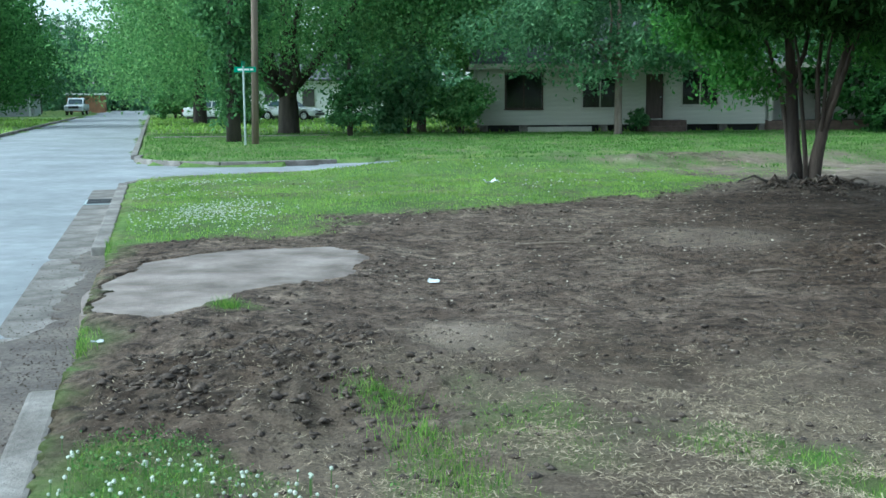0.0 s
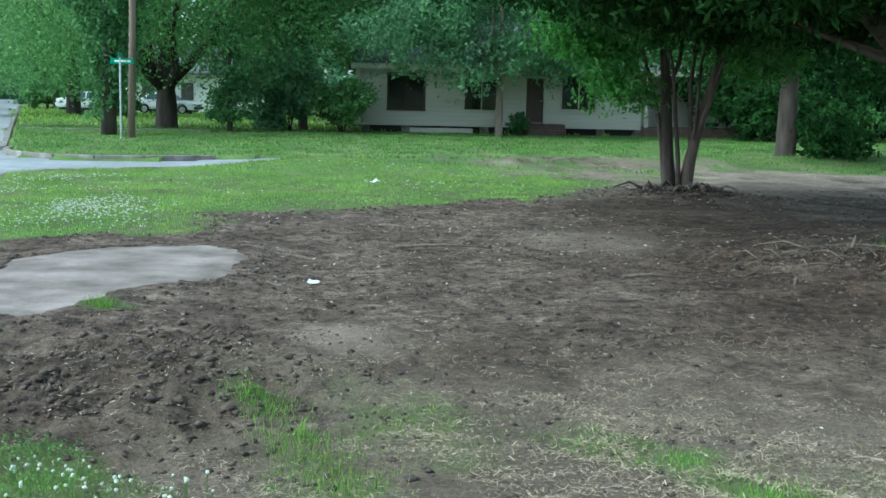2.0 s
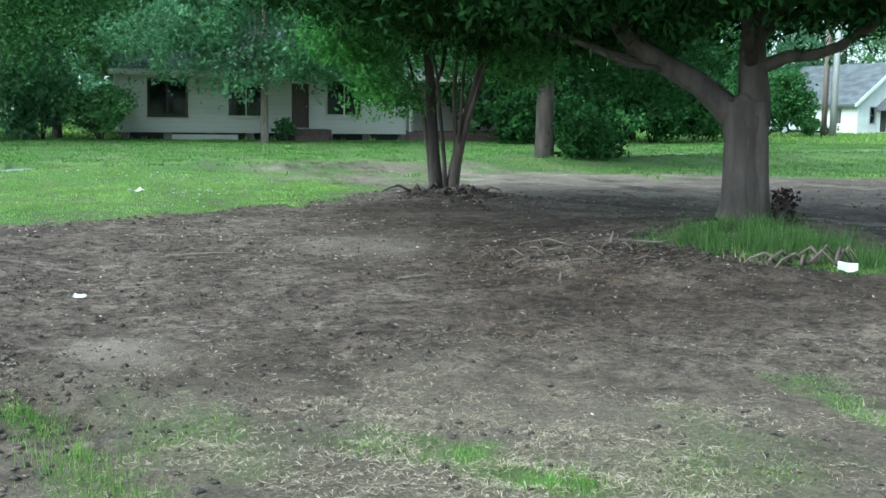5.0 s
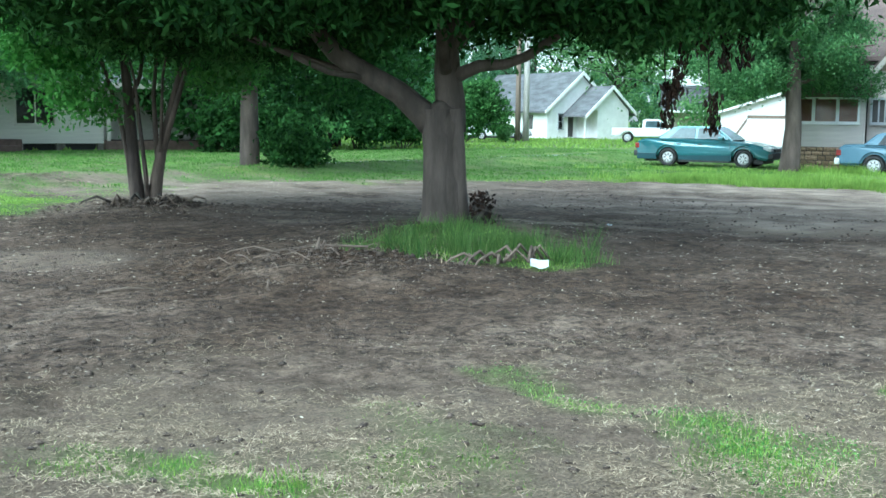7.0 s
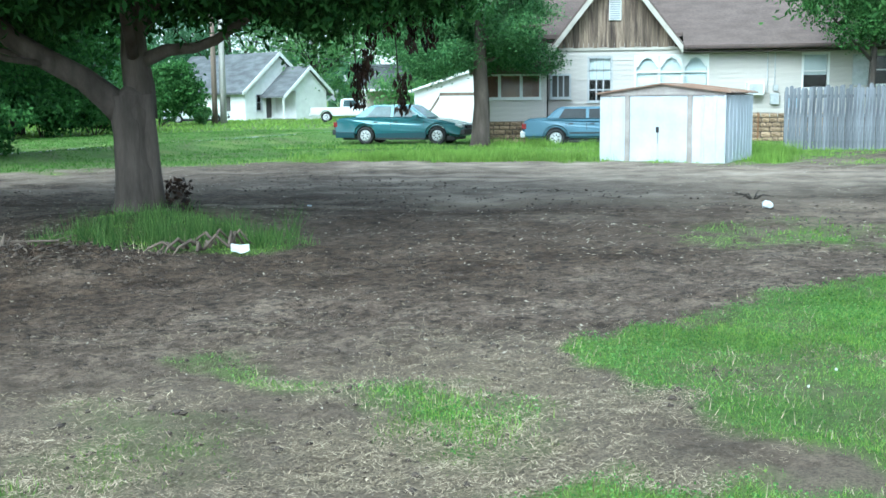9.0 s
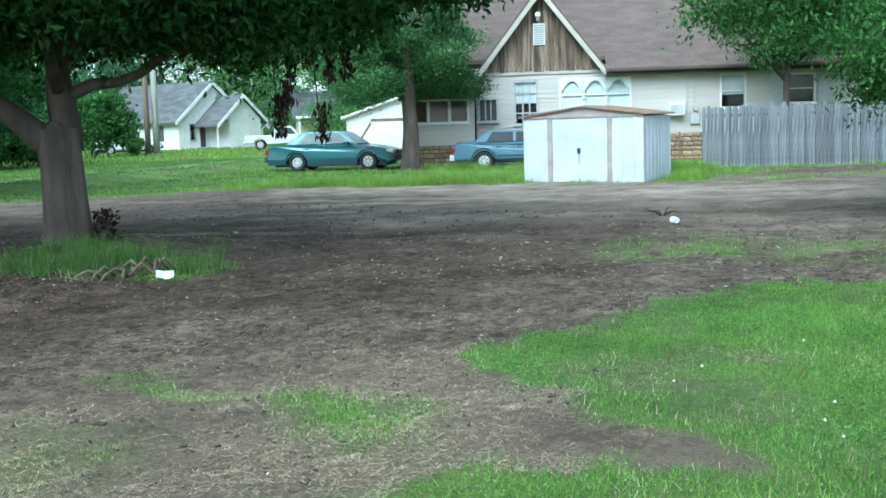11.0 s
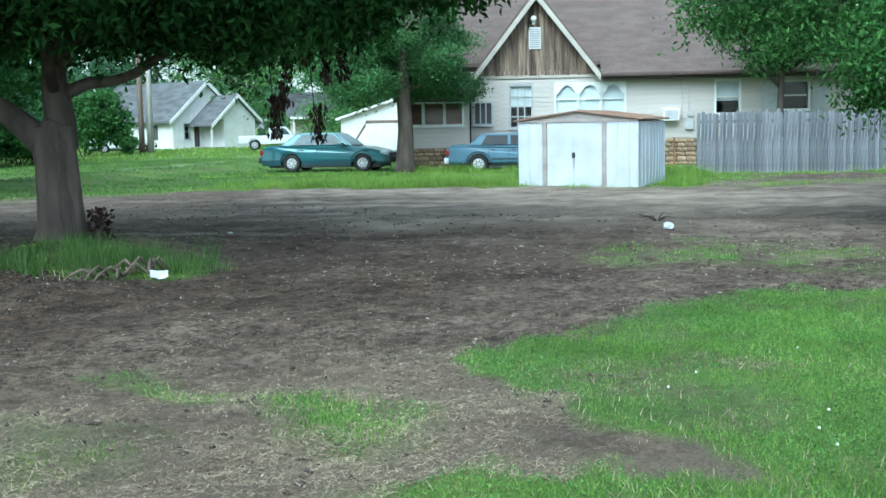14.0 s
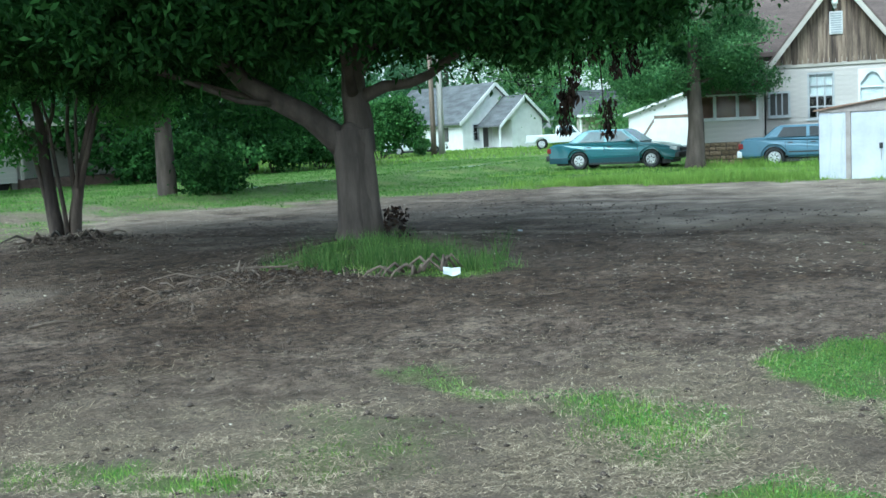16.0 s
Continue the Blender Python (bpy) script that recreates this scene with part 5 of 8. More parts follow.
def sedan(name, m, label, paint, length=4.85, width=1.76, roof=1.4, boxy=0.0, wheelbase=2.68, front_wheel=0.95, r=0.315, glass=None, lower=None):
    """A saloon car: front at x = 0, tail at x = length, y across, on the ground at z = 0."""
    car = thing(name, m, label, "car")
    fw, rw, L = front_wheel, front_wheel + wheelbase, length
    base = 0.22

    def arch(cx):
        return [(cx + math.cos(a) * (r + 0.06), r + math.sin(a) * (r + 0.06)) for a in np.linspace(math.pi, 0, 11) if r + math.sin(a) * (r + 0.06) > base - 0.02]

    belt = 0.93
    prof = [(0.1, base + 0.04)] + [(u, max(v, base)) for u, v in arch(fw)] + [(u, max(v, base)) for u, v in arch(rw)]
    prof += [(L - 0.12, base + 0.08), (L - 0.02, 0.42), (L, 0.56), (L - 0.04, 0.82), (L - 0.12, 0.93 + 0.02 * boxy), (L - 0.5, 0.97), (L - 1.05, 0.98), (2.6, belt + 0.02), (1.45, belt),
             (0.8, 0.86 + 0.04 * boxy), (0.28, 0.74 + 0.08 * boxy), (0.07, 0.66 + 0.1 * boxy), (0.0, 0.54), (0.02, 0.4)]
    bm = prism(bmesh.new(), prof, -width / 2, width / 2)
    bmesh.ops.bevel(bm, geom=[e for e in bm.edges if abs(abs(e.verts[0].co.y) - width / 2) < 1e-4 and abs(abs(e.verts[1].co.y) - width / 2) < 1e-4], offset=0.07, segments=3, affect="EDGES")
    for v in bm.verts:
        f = (v.co.x / L - 0.5) * 2
        v.co.y *= 1 - 0.10 * abs(f) ** 3 - 0.05 * max(0, (v.co.z - 0.6) / 0.4) - 0.04 * max(0, (0.45 - v.co.z) / 0.3)
    body = part("body", bm, paint, car)
    # cabin
    c0, c1, r0, r1 = 1.3, L - 0.72, 2.0 - 0.05 * boxy, L - 1.42 + 0.2 * boxy
    hb, hr = width / 2 - 0.07, width / 2 - 0.24 + 0.05 * boxy
    zb, zr = belt - 0.02, roof
    low = [(c0, -hb), (c1, -hb), (c1, hb), (c0, hb)]
    high = [(r0, -hr), (r1, -hr), (r1, hr), (r0, hr)]
    bm = bmesh.new()
    a = [bm.verts.new((u, v, zb)) for u, v in low]
    b = [bm.verts.new((u, v, zr)) for u, v in high]
    faces = [bm.faces.new(a[::-1]), bm.faces.new(b)] + [bm.faces.new((a[k], a[(k + 1) % 4], b[(k + 1) % 4], b[k])) for k in range(4)]
    bmesh.ops.bevel(bm, geom=list(bm.edges), offset=0.06, segments=3, affect="EDGES")
    part("cabin", bm, paint, car, smooth=False)

    def pane(name_, corners, material=glass or CARGLASS):
        bm = bmesh.new()
        vs = [bm.verts.new(c) for c in corners]
        f = bm.faces.new(vs)
        bmesh.ops.recalc_face_normals(bm, faces=[f])
        ext = bmesh.ops.extrude_face_region(bm, geom=[f])
        n = f.normal.copy()
        for v in ext["geom"]:
            if isinstance(v, bmesh.types.BMVert):
                v.co += n * 0.012
        bmesh.ops.recalc_face_normals(bm, faces=bm.faces)
        return part(name_, bm, material, car)

    def on_side(u, f, sgn, off=0.008):
        return (u, sgn * (hb + (hr - hb) * f + off), zb + (zr - zb) * f)

    pil = c0 + (c1 - c0) * 0.47
    for sgn in (-1, 1):
        lo, hi = 0.14, 0.86
        slope0, slope1 = (r0 - c0), (r1 - c1)
        pane("side_window", [on_side(c0 + 0.2 + slope0 * lo, lo, sgn), on_side(pil - 0.05, lo, sgn), on_side(pil - 0.05, hi, sgn), on_side(c0 + 0.16 + slope0 * hi, hi, sgn)])
        pane("side_window", [on_side(pil + 0.05, lo, sgn), on_side(c1 - 0.42 + slope1 * lo, lo, sgn), on_side(c1 - 0.26 + slope1 * hi, hi, sgn), on_side(pil + 0.05, hi, sgn)])

    def on_end(front, v, f, off=0.01):
        u = (c0 + (r0 - c0) * f - off) if front else (c1 + (r1 - c1) * f + off)
        return (u, v * (hb + (hr - hb) * f - 0.1), zb + (zr - zb) * f + off * 0.6)

    pane("windscreen", [on_end(True, -1, 0.08), on_end(True, 1, 0.08), on_end(True, 1, 0.9), on_end(True, -1, 0.9)])
    pane("rear_window", [on_end(False, -1, 0.12), on_end(False, 1, 0.12), on_end(False, 1, 0.88), on_end(False, -1, 0.88)])
    for sgn in (-1, 1):
        w2 = sgn * width / 2 * 0.985
        for k, u in enumerate((1.42, pil + 0.02, c1 - 0.75)):
            part("door_gap", boxed(u, u + 0.012, min(w2, w2 * 0.985), max(w2, w2 * 0.985) + 0.002, 0.36, 0.84), PLASTIC, car)
        part("side_moulding", boxed(fw + 0.5, rw - 0.45, min(w2, w2 * 1.012), max(w2, w2 * 1.012), 0.46, 0.51, 0.004), PLASTIC if boxy else paint, car)
        if lower:
            for u0, u1 in ((fw + 0.4, rw - 0.4), (rw + 0.4, L - 0.1)):
                part("lower_panel", boxed(u0, u1, min(w2 * 0.95, w2 * 1.004), max(w2 * 0.95, w2 * 1.004), 0.24, 0.45, 0.01), lower, car, "darker lower body panel")
        part("sill", boxed(fw + 0.45, rw - 0.45, min(w2 * 0.93, w2 * 0.99), max(w2 * 0.93, w2 * 0.99), 0.17, 0.25, 0.01), PLASTIC, car)
        for u in (pil - 0.16, c1 - 0.9):
            part("door_handle", boxed(u - 0.08, u + 0.08, min(w2 * 0.97, w2), max(w2 * 0.97, w2), 0.775, 0.81, 0.006), PLASTIC, car)
        part("mirror", boxed(c0 + 0.32, c0 + 0.5, min(sgn * (hb + 0.02), sgn * (hb + 0.2)), max(sgn * (hb + 0.02), sgn * (hb + 0.2)), 0.94, 1.06, 0.03), paint if not boxy else PLASTIC, car)
        part("headlamp", boxed(0.03, 0.3, min(sgn * 0.42, sgn * 0.77), max(sgn * 0.42, sgn * 0.77), 0.59 + 0.04 * boxy, 0.72 + 0.05 * boxy, 0.02), LAMPCLEAR, car)
        part("tail_lamp", boxed(L - 0.14, L + 0.012, min(sgn * 0.5, sgn * 0.80), max(sgn * 0.5, sgn * 0.80), 0.62, 0.80, 0.02), LAMPRED, car)
        for cx in (fw, rw):
            wheel(car, cx, sgn * (width / 2 - 0.14), r, sgn)
    part("bumper", boxed(-0.06, 0.12, -0.8, 0.8, 0.34, 0.52, 0.03), PLASTIC if not boxy else HUB, car)
    part("bumper", boxed(L - 0.1, L + 0.06, -0.8, 0.8, 0.34, 0.54, 0.03), PLASTIC if not boxy else HUB, car)
    part("grille", boxed(-0.012, 0.06, -0.34, 0.34, 0.55, 0.66, 0.01), PLASTIC, car)
    part("underbody", boxed(0.3, L - 0.3, -0.66, 0.66, 0.16, 0.3), PLASTIC, car)
    return car


def facing(x, y, ax, ay, z=0.0):
    """A pose at a place whose x axis points along (ax, ay)."""
    return pose(x, y, z, 0, 0, math.degrees(math.atan2(ay, ax)))


CARD = Vector((-0.4545, 0.8907))
front = Vector((28.92, 28.28)) - CARD * 0.95
sedan("sedan", facing(front.x + 0.95, front.y + 0.1, CARD.x, CARD.y), "teal green saloon car parked on the grass", TEAL, lower=TEAL_DARK)
HU, HW = Vector((0.5906, -0.8069)), Vector((0.8069, 0.5906))
hp = Vector((35.23, 21.87)) + HU * -0.72 + HW * -2.1
sedan("sedan", facing(hp.x, hp.y, -HU.x, -HU.y, -0.06), "faded light blue boxy saloon car beside the house", BLUECAR, length=4.75, width=1.74, roof=1.34, boxy=1.0, glass=CARGLASS_DARK)


def pickup(name, m, label, paint):
    """A pickup: nose at x = 0, tail at x = 5.3."""
    car = thing(name, m, label, "pickup truck")
    r = 0.37
    prof = [(0.05, 0.42), (0.55, 0.42)] + [(1.0 + math.cos(a) * 0.45, 0.37 + math.sin(a) * 0.45) for a in np.linspace(2.95, 0.19, 9)] + [(3.6, 0.42)]
    prof += [(4.2 + math.cos(a) * 0.45, 0.37 + math.sin(a) * 0.45) for a in np.linspace(2.95, 0.19, 9)] + [(5.3, 0.5), (5.3, 1.05), (1.5, 1.05), (0.25, 0.98), (0.0, 0.85)]
    bm = prism(bmesh.new(), prof, -0.9, 0.9)
    bmesh.ops.bevel(bm, geom=[e for e in bm.edges if abs(e.verts[0].co.y) > 0.89 and abs(e.verts[1].co.y) > 0.89 and e.verts[0].co.y * e.verts[1].co.y > 0], offset=0.05, segments=2, affect="EDGES")
    part("body", bm, paint, car)
    bm = prism(bmesh.new(), [(1.35, 1.04), (1.9, 1.6), (2.05, 1.68), (3.0, 1.68), (3.15, 1.58), (3.2, 1.04)], -0.76, 0.76)
    bmesh.ops.bevel(bm, geom=list(bm.edges), offset=0.04, segments=2, affect="EDGES")
    part("cabin", bm, paint, car)
    for sgn in (-1, 1):
        part("side_window", prism(bmesh.new(), [(1.65, 1.1), (2.0, 1.55), (2.9, 1.55), (2.98, 1.1)], min(sgn * 0.755, sgn * 0.775), max(sgn * 0.755, sgn * 0.775)), CARGLASS, car)
        part("headlamp", boxed(-0.02, 0.1, min(sgn * 0.5, sgn * 0.8), max(sgn * 0.5, sgn * 0.8), 0.72, 0.88, 0.02), LAMPCLEAR, car)
        for cx in (1.0, 4.2):
            wheel(car, cx, sgn * 0.76, r, sgn, 0.22)
    part("windscreen", prism(bmesh.new(), [(1.38, 1.1), (1.85, 1.57), (1.87, 1.55), (1.40, 1.08)], -0.66, 0.66), CARGLASS, car)
    part("bumper", boxed(-0.1, 0.08, -0.85, 0.85, 0.42, 0.6, 0.02), HUB, car)
    part("bumper", boxed(5.25, 5.4, -0.85, 0.85, 0.45, 0.62, 0.02), HUB, car)
    part("grille", boxed(-0.03, 0.02, -0.48, 0.48, 0.66, 0.9, 0.01), PLASTIC, car)
    return car


pickup("pickup", facing(57.4, 60.2, -0.72, 0.69, 0.0), "white pickup truck parked beyond the lawn", WHITECAR)
pickup("pickup", facing(-37.6, 112, -0.2, 0.98, 0.0), "white pickup truck parked by the far kerb", WHITECAR)
sedan("sedan", facing(50.2, 69.2, -0.8, 0.6, 0.0), "small white car half hidden by a bush", WHITECAR, roof=1.38)
sedan("sedan", facing(-9.4, 80, -0.98, 0.2, 0.0), "white saloon car parked under trees", WHITECAR)
sedan("sedan", facing(-14.0, 79, -0.98, 0.2, 0.0), "white saloon car parked beside a white house", WHITECAR)

# ---- sign and poles ----
sg = thing("street_sign", pose(-6.8, 38.3, 0), "green street name sign on a thin steel post", "street sign")
part("post", tube(bmesh.new(), [(0, 0, -0.2), (0, 0, 2.62)], [0.035, 0.035], 8), GALV, sg)
blade = part("blade", boxed(-0.3, 0.42, -0.012, 0.012, 2.4, 2.58, 0.004), SIGN, sg)
for a, b in ((-0.18, -0.02), (0.02, 0.2), (0.23, 0.33)):
    part("lettering_bar", boxed(a, b, -0.018, -0.0125, 2.46, 2.52), WHITE, blade)
part("blade", boxed(-0.012, 0.012, -0.3, 0.3, 2.6, 2.76, 0.004), SIGN, sg)


def utility_pole(x, y, z, h, r, material, label, lean=0.0, arm=True):
    up = thing("utility_pole", pose(x, y, z, 0, lean, 0), label, "utility pole")
    part("pole", tube(bmesh.new(), [(0, 0, -0.3), (0, 0, h * 0.5), (0, 0, h)], [r, r * 0.88, r * 0.72], 14), material, up, smooth=True)
    if arm:
        part("crossarm", boxed(-1.1, 1.1, -0.05, 0.05, h - 0.9, h - 0.78, 0.01), material, up)
        for u in (-1.0, -0.4, 0.4, 1.0):
            part("insulator", tube(bmesh.new(), [(u, 0, h - 0.78), (u, 0, h - 0.6)], [0.035, 0.05], 8), METER, up)
    return up


utility_pole(-6.6, 39.0, 0, 9.5, 0.125, POLE, "brown wooden utility pole beside the street sign", 1.2)
utility_pole(46.55, 65.78, -0.2, 9.0, 0.2, POLE, "brown wooden utility pole by the white house")
utility_pole(47.2, 65.7, -0.2, 9.0, 0.24, POLE_GREY, "pale grey utility pole by the white house", 0.0, False)


def wire(a, b, sag, label):
    a, b = Vector(a), Vector(b)
    pts = [a.lerp(b, i / 14) - Vector((0, 0, sag * 4 * (i / 14) * (1 - i / 14))) for i in range(15)]
    tagged(part("cable", tube(bmesh.new(), pts, [0.02] * 15, 5), PLASTIC), label, "cable")


wire((47.6, 65.4, 6.2), (52.0, 49.0, 3.2), 0.5, "thin dark service cable from the pole to a house")
wire((47.6, 65.4, 6.6), (58.0, 40.0, 6.4), 0.7, "thin dark overhead cable strung between poles")


# ---- trees ----
TR, TD = np.array([0.848, -0.53]), np.array([0.53, 0.848])


def sp(r, d, z, rad=None):
    """A place from a tree's foot: r across and d away, as seen from the street."""
    p = TR * r + TD * d
    return (p[0], p[1], z) if rad is None else (p[0], p[1], z, rad)


def blob(r, d, z, a, b, c):
    p = TR * r + TD * d
    return (p[0], p[1], z, a, b, c)


MAIN_TRUNK = [sp(0.05, 0, -0.25, 0.38), sp(0.05, 0, 0.0, 0.31), sp(0.03, 0, 0.25, 0.275), sp(0.0, 0, 0.6, 0.26), sp(-0.03, 0, 1.0, 0.265), sp(-0.04, 0, 1.3, 0.28), sp(-0.02, 0, 1.5, 0.22), sp(0.0, 0, 1.62, 0.1)]
MAIN_LIMBS = [
    [sp(-0.08, 0, 1.2, 0.21), sp(-0.32, -0.05, 1.45, 0.175), sp(-0.62, -0.1, 1.72, 0.155), sp(-1.1, -0.2, 1.98, 0.14), sp(-1.45, -0.25, 2.2, 0.125), sp(-1.75, -0.3, 2.55, 0.11), sp(-2.0, -0.4, 2.9, 0.10), sp(-2.7, -0.5, 3.7, 0.07), sp(-3.6, -0.6, 4.6, 0.03)],
    [sp(0.05, 0.05, 1.2, 0.24), sp(0.06, 0.05, 1.6, 0.205), sp(0.02, 0.05, 2.0, 0.17), sp(0.02, 0.1, 2.35, 0.15), sp(0.13, 0.15, 2.8, 0.135), sp(0.3, 0.2, 3.5, 0.11), sp(0.5, 0.3, 4.6, 0.05)],
    [sp(0.15, 0, 1.95, 0.10), sp(0.45, -0.05, 2.08, 0.085), sp(0.78, -0.1, 2.1, 0.075), sp(1.05, -0.15, 2.2, 0.07), sp(1.5, -0.3, 2.5, 0.06), sp(2.4, -0.5, 3.1, 0.035), sp(3.2, -0.6, 3.6, 0.015)],
    [sp(-0.3, 0.05, 1.4, 0.06), sp(-0.6, 0.1, 1.6, 0.05), sp(-1.2, 0.2, 1.95, 0.045), sp(-2.0, 0.2, 2.2, 0.035), sp(-3.0, 0.2, 2.5, 0.02)],
    [sp(0.0, -0.1, 2.0, 0.08), sp(-0.1, -0.8, 2.7, 0.065), sp(-0.2, -1.8, 3.3, 0.05), sp(-0.3, -3.0, 3.7, 0.02)],
    [sp(0.05, 0.1, 2.2, 0.09), sp(0.5, 0.9, 2.9, 0.07), sp(0.9, 2.0, 3.6, 0.05), sp(1.2, 3.2, 4.1, 0.02)],
    [sp(0.1, 0.05, 2.5, 0.08), sp(0.8, 0.2, 3.1, 0.065), sp(1.6, 0.2, 3.8, 0.05), sp(2.6, 0.3, 4.6, 0.02)],
    [sp(-0.9, -0.15, 1.88, 0.05), sp(-1.5, -0.5, 1.95, 0.04), sp(-2.2, -0.9, 2.25, 0.03), sp(-3.0, -1.2, 2.7, 0.012)],
]
MAIN_BLOBS = [blob(-0.4, 0.2, 4.6, 3.6, 3.6, 2.0), blob(-3.3, -0.3, 4.3, 2.9, 3.0, 1.7), blob(2.2, -0.2, 4.2, 2.2, 2.4, 1.45), blob(-0.5, -2.6, 4.1, 3.2, 2.2, 1.3), blob(0.4, 2.6, 4.4, 3.0, 2.2, 1.6),
              blob(-0.5, 0.0, 6.2, 3.0, 3.0, 1.6), blob(-2.0, 1.6, 3.3, 2.2, 1.6, 0.9), blob(2.9, -0.8, 3.3, 1.0, 1.2, 0.6), blob(-4.4, -1.6, 3.6, 1.6, 1.5, 0.9), blob(-2.2, -1.8, 3.1, 1.5, 1.2, 0.55), blob(1.2, -1.8, 3.1, 1.6, 1.2, 0.5),
              blob(-2.0, -3.0, 6.0, 4.2, 3.2, 1.9), blob(-4.8, -0.5, 5.8, 2.8, 3.4, 1.9), blob(2.2, 0.5, 6.2, 2.8, 3.4, 1.9), blob(-0.5, 3.0, 6.5, 4.0, 2.6, 2.0), blob(-1.0, 0.0, 8.2, 3.4, 3.4, 1.8), blob(-1.2, 0.3, 3.6, 3.2, 2.6, 0.8), blob(-5.6, -1.8, 6.2, 3.0, 3.0, 1.7), blob(-6.0, 2.0, 6.4, 3.0, 3.0, 1.9), blob(-4.6, 0.4, 3.7, 1.9, 1.9, 0.7), blob(-2.4, 2.6, 3.5, 2.4, 1.6, 0.7), blob(-3.4, -1.0, 3.4, 1.6, 1.4, 0.5)]
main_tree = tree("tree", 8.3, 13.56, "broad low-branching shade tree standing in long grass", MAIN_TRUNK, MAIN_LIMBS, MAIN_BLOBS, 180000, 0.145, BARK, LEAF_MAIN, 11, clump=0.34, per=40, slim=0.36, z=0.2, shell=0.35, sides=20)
# two lobes of the trunk with a crease between them
for lobe in ([(-0.07, 0.4), (-0.075, 0.23), (-0.08, 0.205), (-0.09, 0.2), (-0.1, 0.19)], [(0.2, 0.2), (0.2, 0.13), (0.18, 0.115), (0.15, 0.12), (0.1, 0.13)]):
    part("trunk", tube(bmesh.new(), [sp(r, -0.1, z) for (r, _), z in zip(lobe, (-0.2, 0.15, 0.5, 0.95, 1.5))], [q for _, q in lobe], 14, 0.1, 3), BARK, main_tree, smooth=True)
# unseen upper storey, thick and closed, added to block light from above
rng = np.random.default_rng(6)
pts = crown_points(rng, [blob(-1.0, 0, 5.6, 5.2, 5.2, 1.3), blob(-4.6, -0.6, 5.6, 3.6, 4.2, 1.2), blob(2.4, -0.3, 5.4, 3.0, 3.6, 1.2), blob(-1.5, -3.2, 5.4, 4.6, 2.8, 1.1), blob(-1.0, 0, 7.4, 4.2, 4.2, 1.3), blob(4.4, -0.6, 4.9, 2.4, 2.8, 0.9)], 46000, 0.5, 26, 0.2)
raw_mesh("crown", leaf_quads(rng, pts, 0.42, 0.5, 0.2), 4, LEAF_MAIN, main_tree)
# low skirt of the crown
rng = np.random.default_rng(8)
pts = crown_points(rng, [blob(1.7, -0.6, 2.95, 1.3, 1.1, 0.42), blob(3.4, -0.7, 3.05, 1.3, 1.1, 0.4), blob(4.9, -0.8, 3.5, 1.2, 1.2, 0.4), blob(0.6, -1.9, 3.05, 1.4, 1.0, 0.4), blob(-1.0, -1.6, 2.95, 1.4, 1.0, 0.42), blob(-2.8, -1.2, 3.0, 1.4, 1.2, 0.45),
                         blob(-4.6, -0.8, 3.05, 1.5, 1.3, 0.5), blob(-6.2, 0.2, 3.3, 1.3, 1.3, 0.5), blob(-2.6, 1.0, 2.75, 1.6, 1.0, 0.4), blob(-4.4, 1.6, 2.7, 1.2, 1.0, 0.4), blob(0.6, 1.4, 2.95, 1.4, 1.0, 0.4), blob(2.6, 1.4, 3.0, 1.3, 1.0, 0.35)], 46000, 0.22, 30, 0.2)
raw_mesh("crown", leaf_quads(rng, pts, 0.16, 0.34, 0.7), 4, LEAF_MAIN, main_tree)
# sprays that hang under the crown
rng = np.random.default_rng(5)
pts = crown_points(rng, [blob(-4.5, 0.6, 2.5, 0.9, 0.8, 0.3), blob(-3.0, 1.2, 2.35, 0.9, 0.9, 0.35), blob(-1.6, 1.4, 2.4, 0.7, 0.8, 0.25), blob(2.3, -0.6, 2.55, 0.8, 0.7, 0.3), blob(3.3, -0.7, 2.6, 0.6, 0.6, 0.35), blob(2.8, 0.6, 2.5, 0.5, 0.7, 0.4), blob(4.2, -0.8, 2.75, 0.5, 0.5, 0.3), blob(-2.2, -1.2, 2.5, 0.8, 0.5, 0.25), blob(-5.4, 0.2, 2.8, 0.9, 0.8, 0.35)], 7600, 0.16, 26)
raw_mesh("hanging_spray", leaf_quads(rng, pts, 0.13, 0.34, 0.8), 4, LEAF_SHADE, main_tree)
pts = []
for r, d, z0, z1, k in ((2.83, -0.7, 1.3, 1.85, 130), (2.95, -0.7, 1.7, 2.05, 110), (3.42, -0.75, 1.22, 1.72, 120), (3.05, -0.6, 2.05, 2.45, 70), (3.55, -0.7, 2.0, 2.5, 90), (3.25, -0.8, 2.2, 2.7, 90), (3.8, -0.6, 2.05, 2.5, 60)):
    c = np.array(sp(r, d, 0))
    zz = rng.uniform(z0, z1, k)
    w = 0.03 + 0.035 * rng.uniform(0, 1, (k, 1))
    pts.append(np.concatenate([c[:2] + rng.normal(size=(k, 2)) * w, zz[:, None]], 1))
raw_mesh("withered_leaves", leaf_quads(rng, np.concatenate(pts), 0.11, 0.36, 1.9), 4, LEAF_DEAD, main_tree, "withered dark brown hanging leaves")
for r, d, z0, z1 in ((2.83, -0.7, 1.5, 3.0), (3.38, -0.75, 1.4, 3.0), (3.55, -0.7, 2.0, 3.1)):
    part("twig", tube(bmesh.new(), [sp(r, d, z0), sp(r - 0.05, d, (z0 + z1) / 2), sp(r - 0.2, d, z1)], [0.006, 0.009, 0.014], 5), BARK_DARK, main_tree)

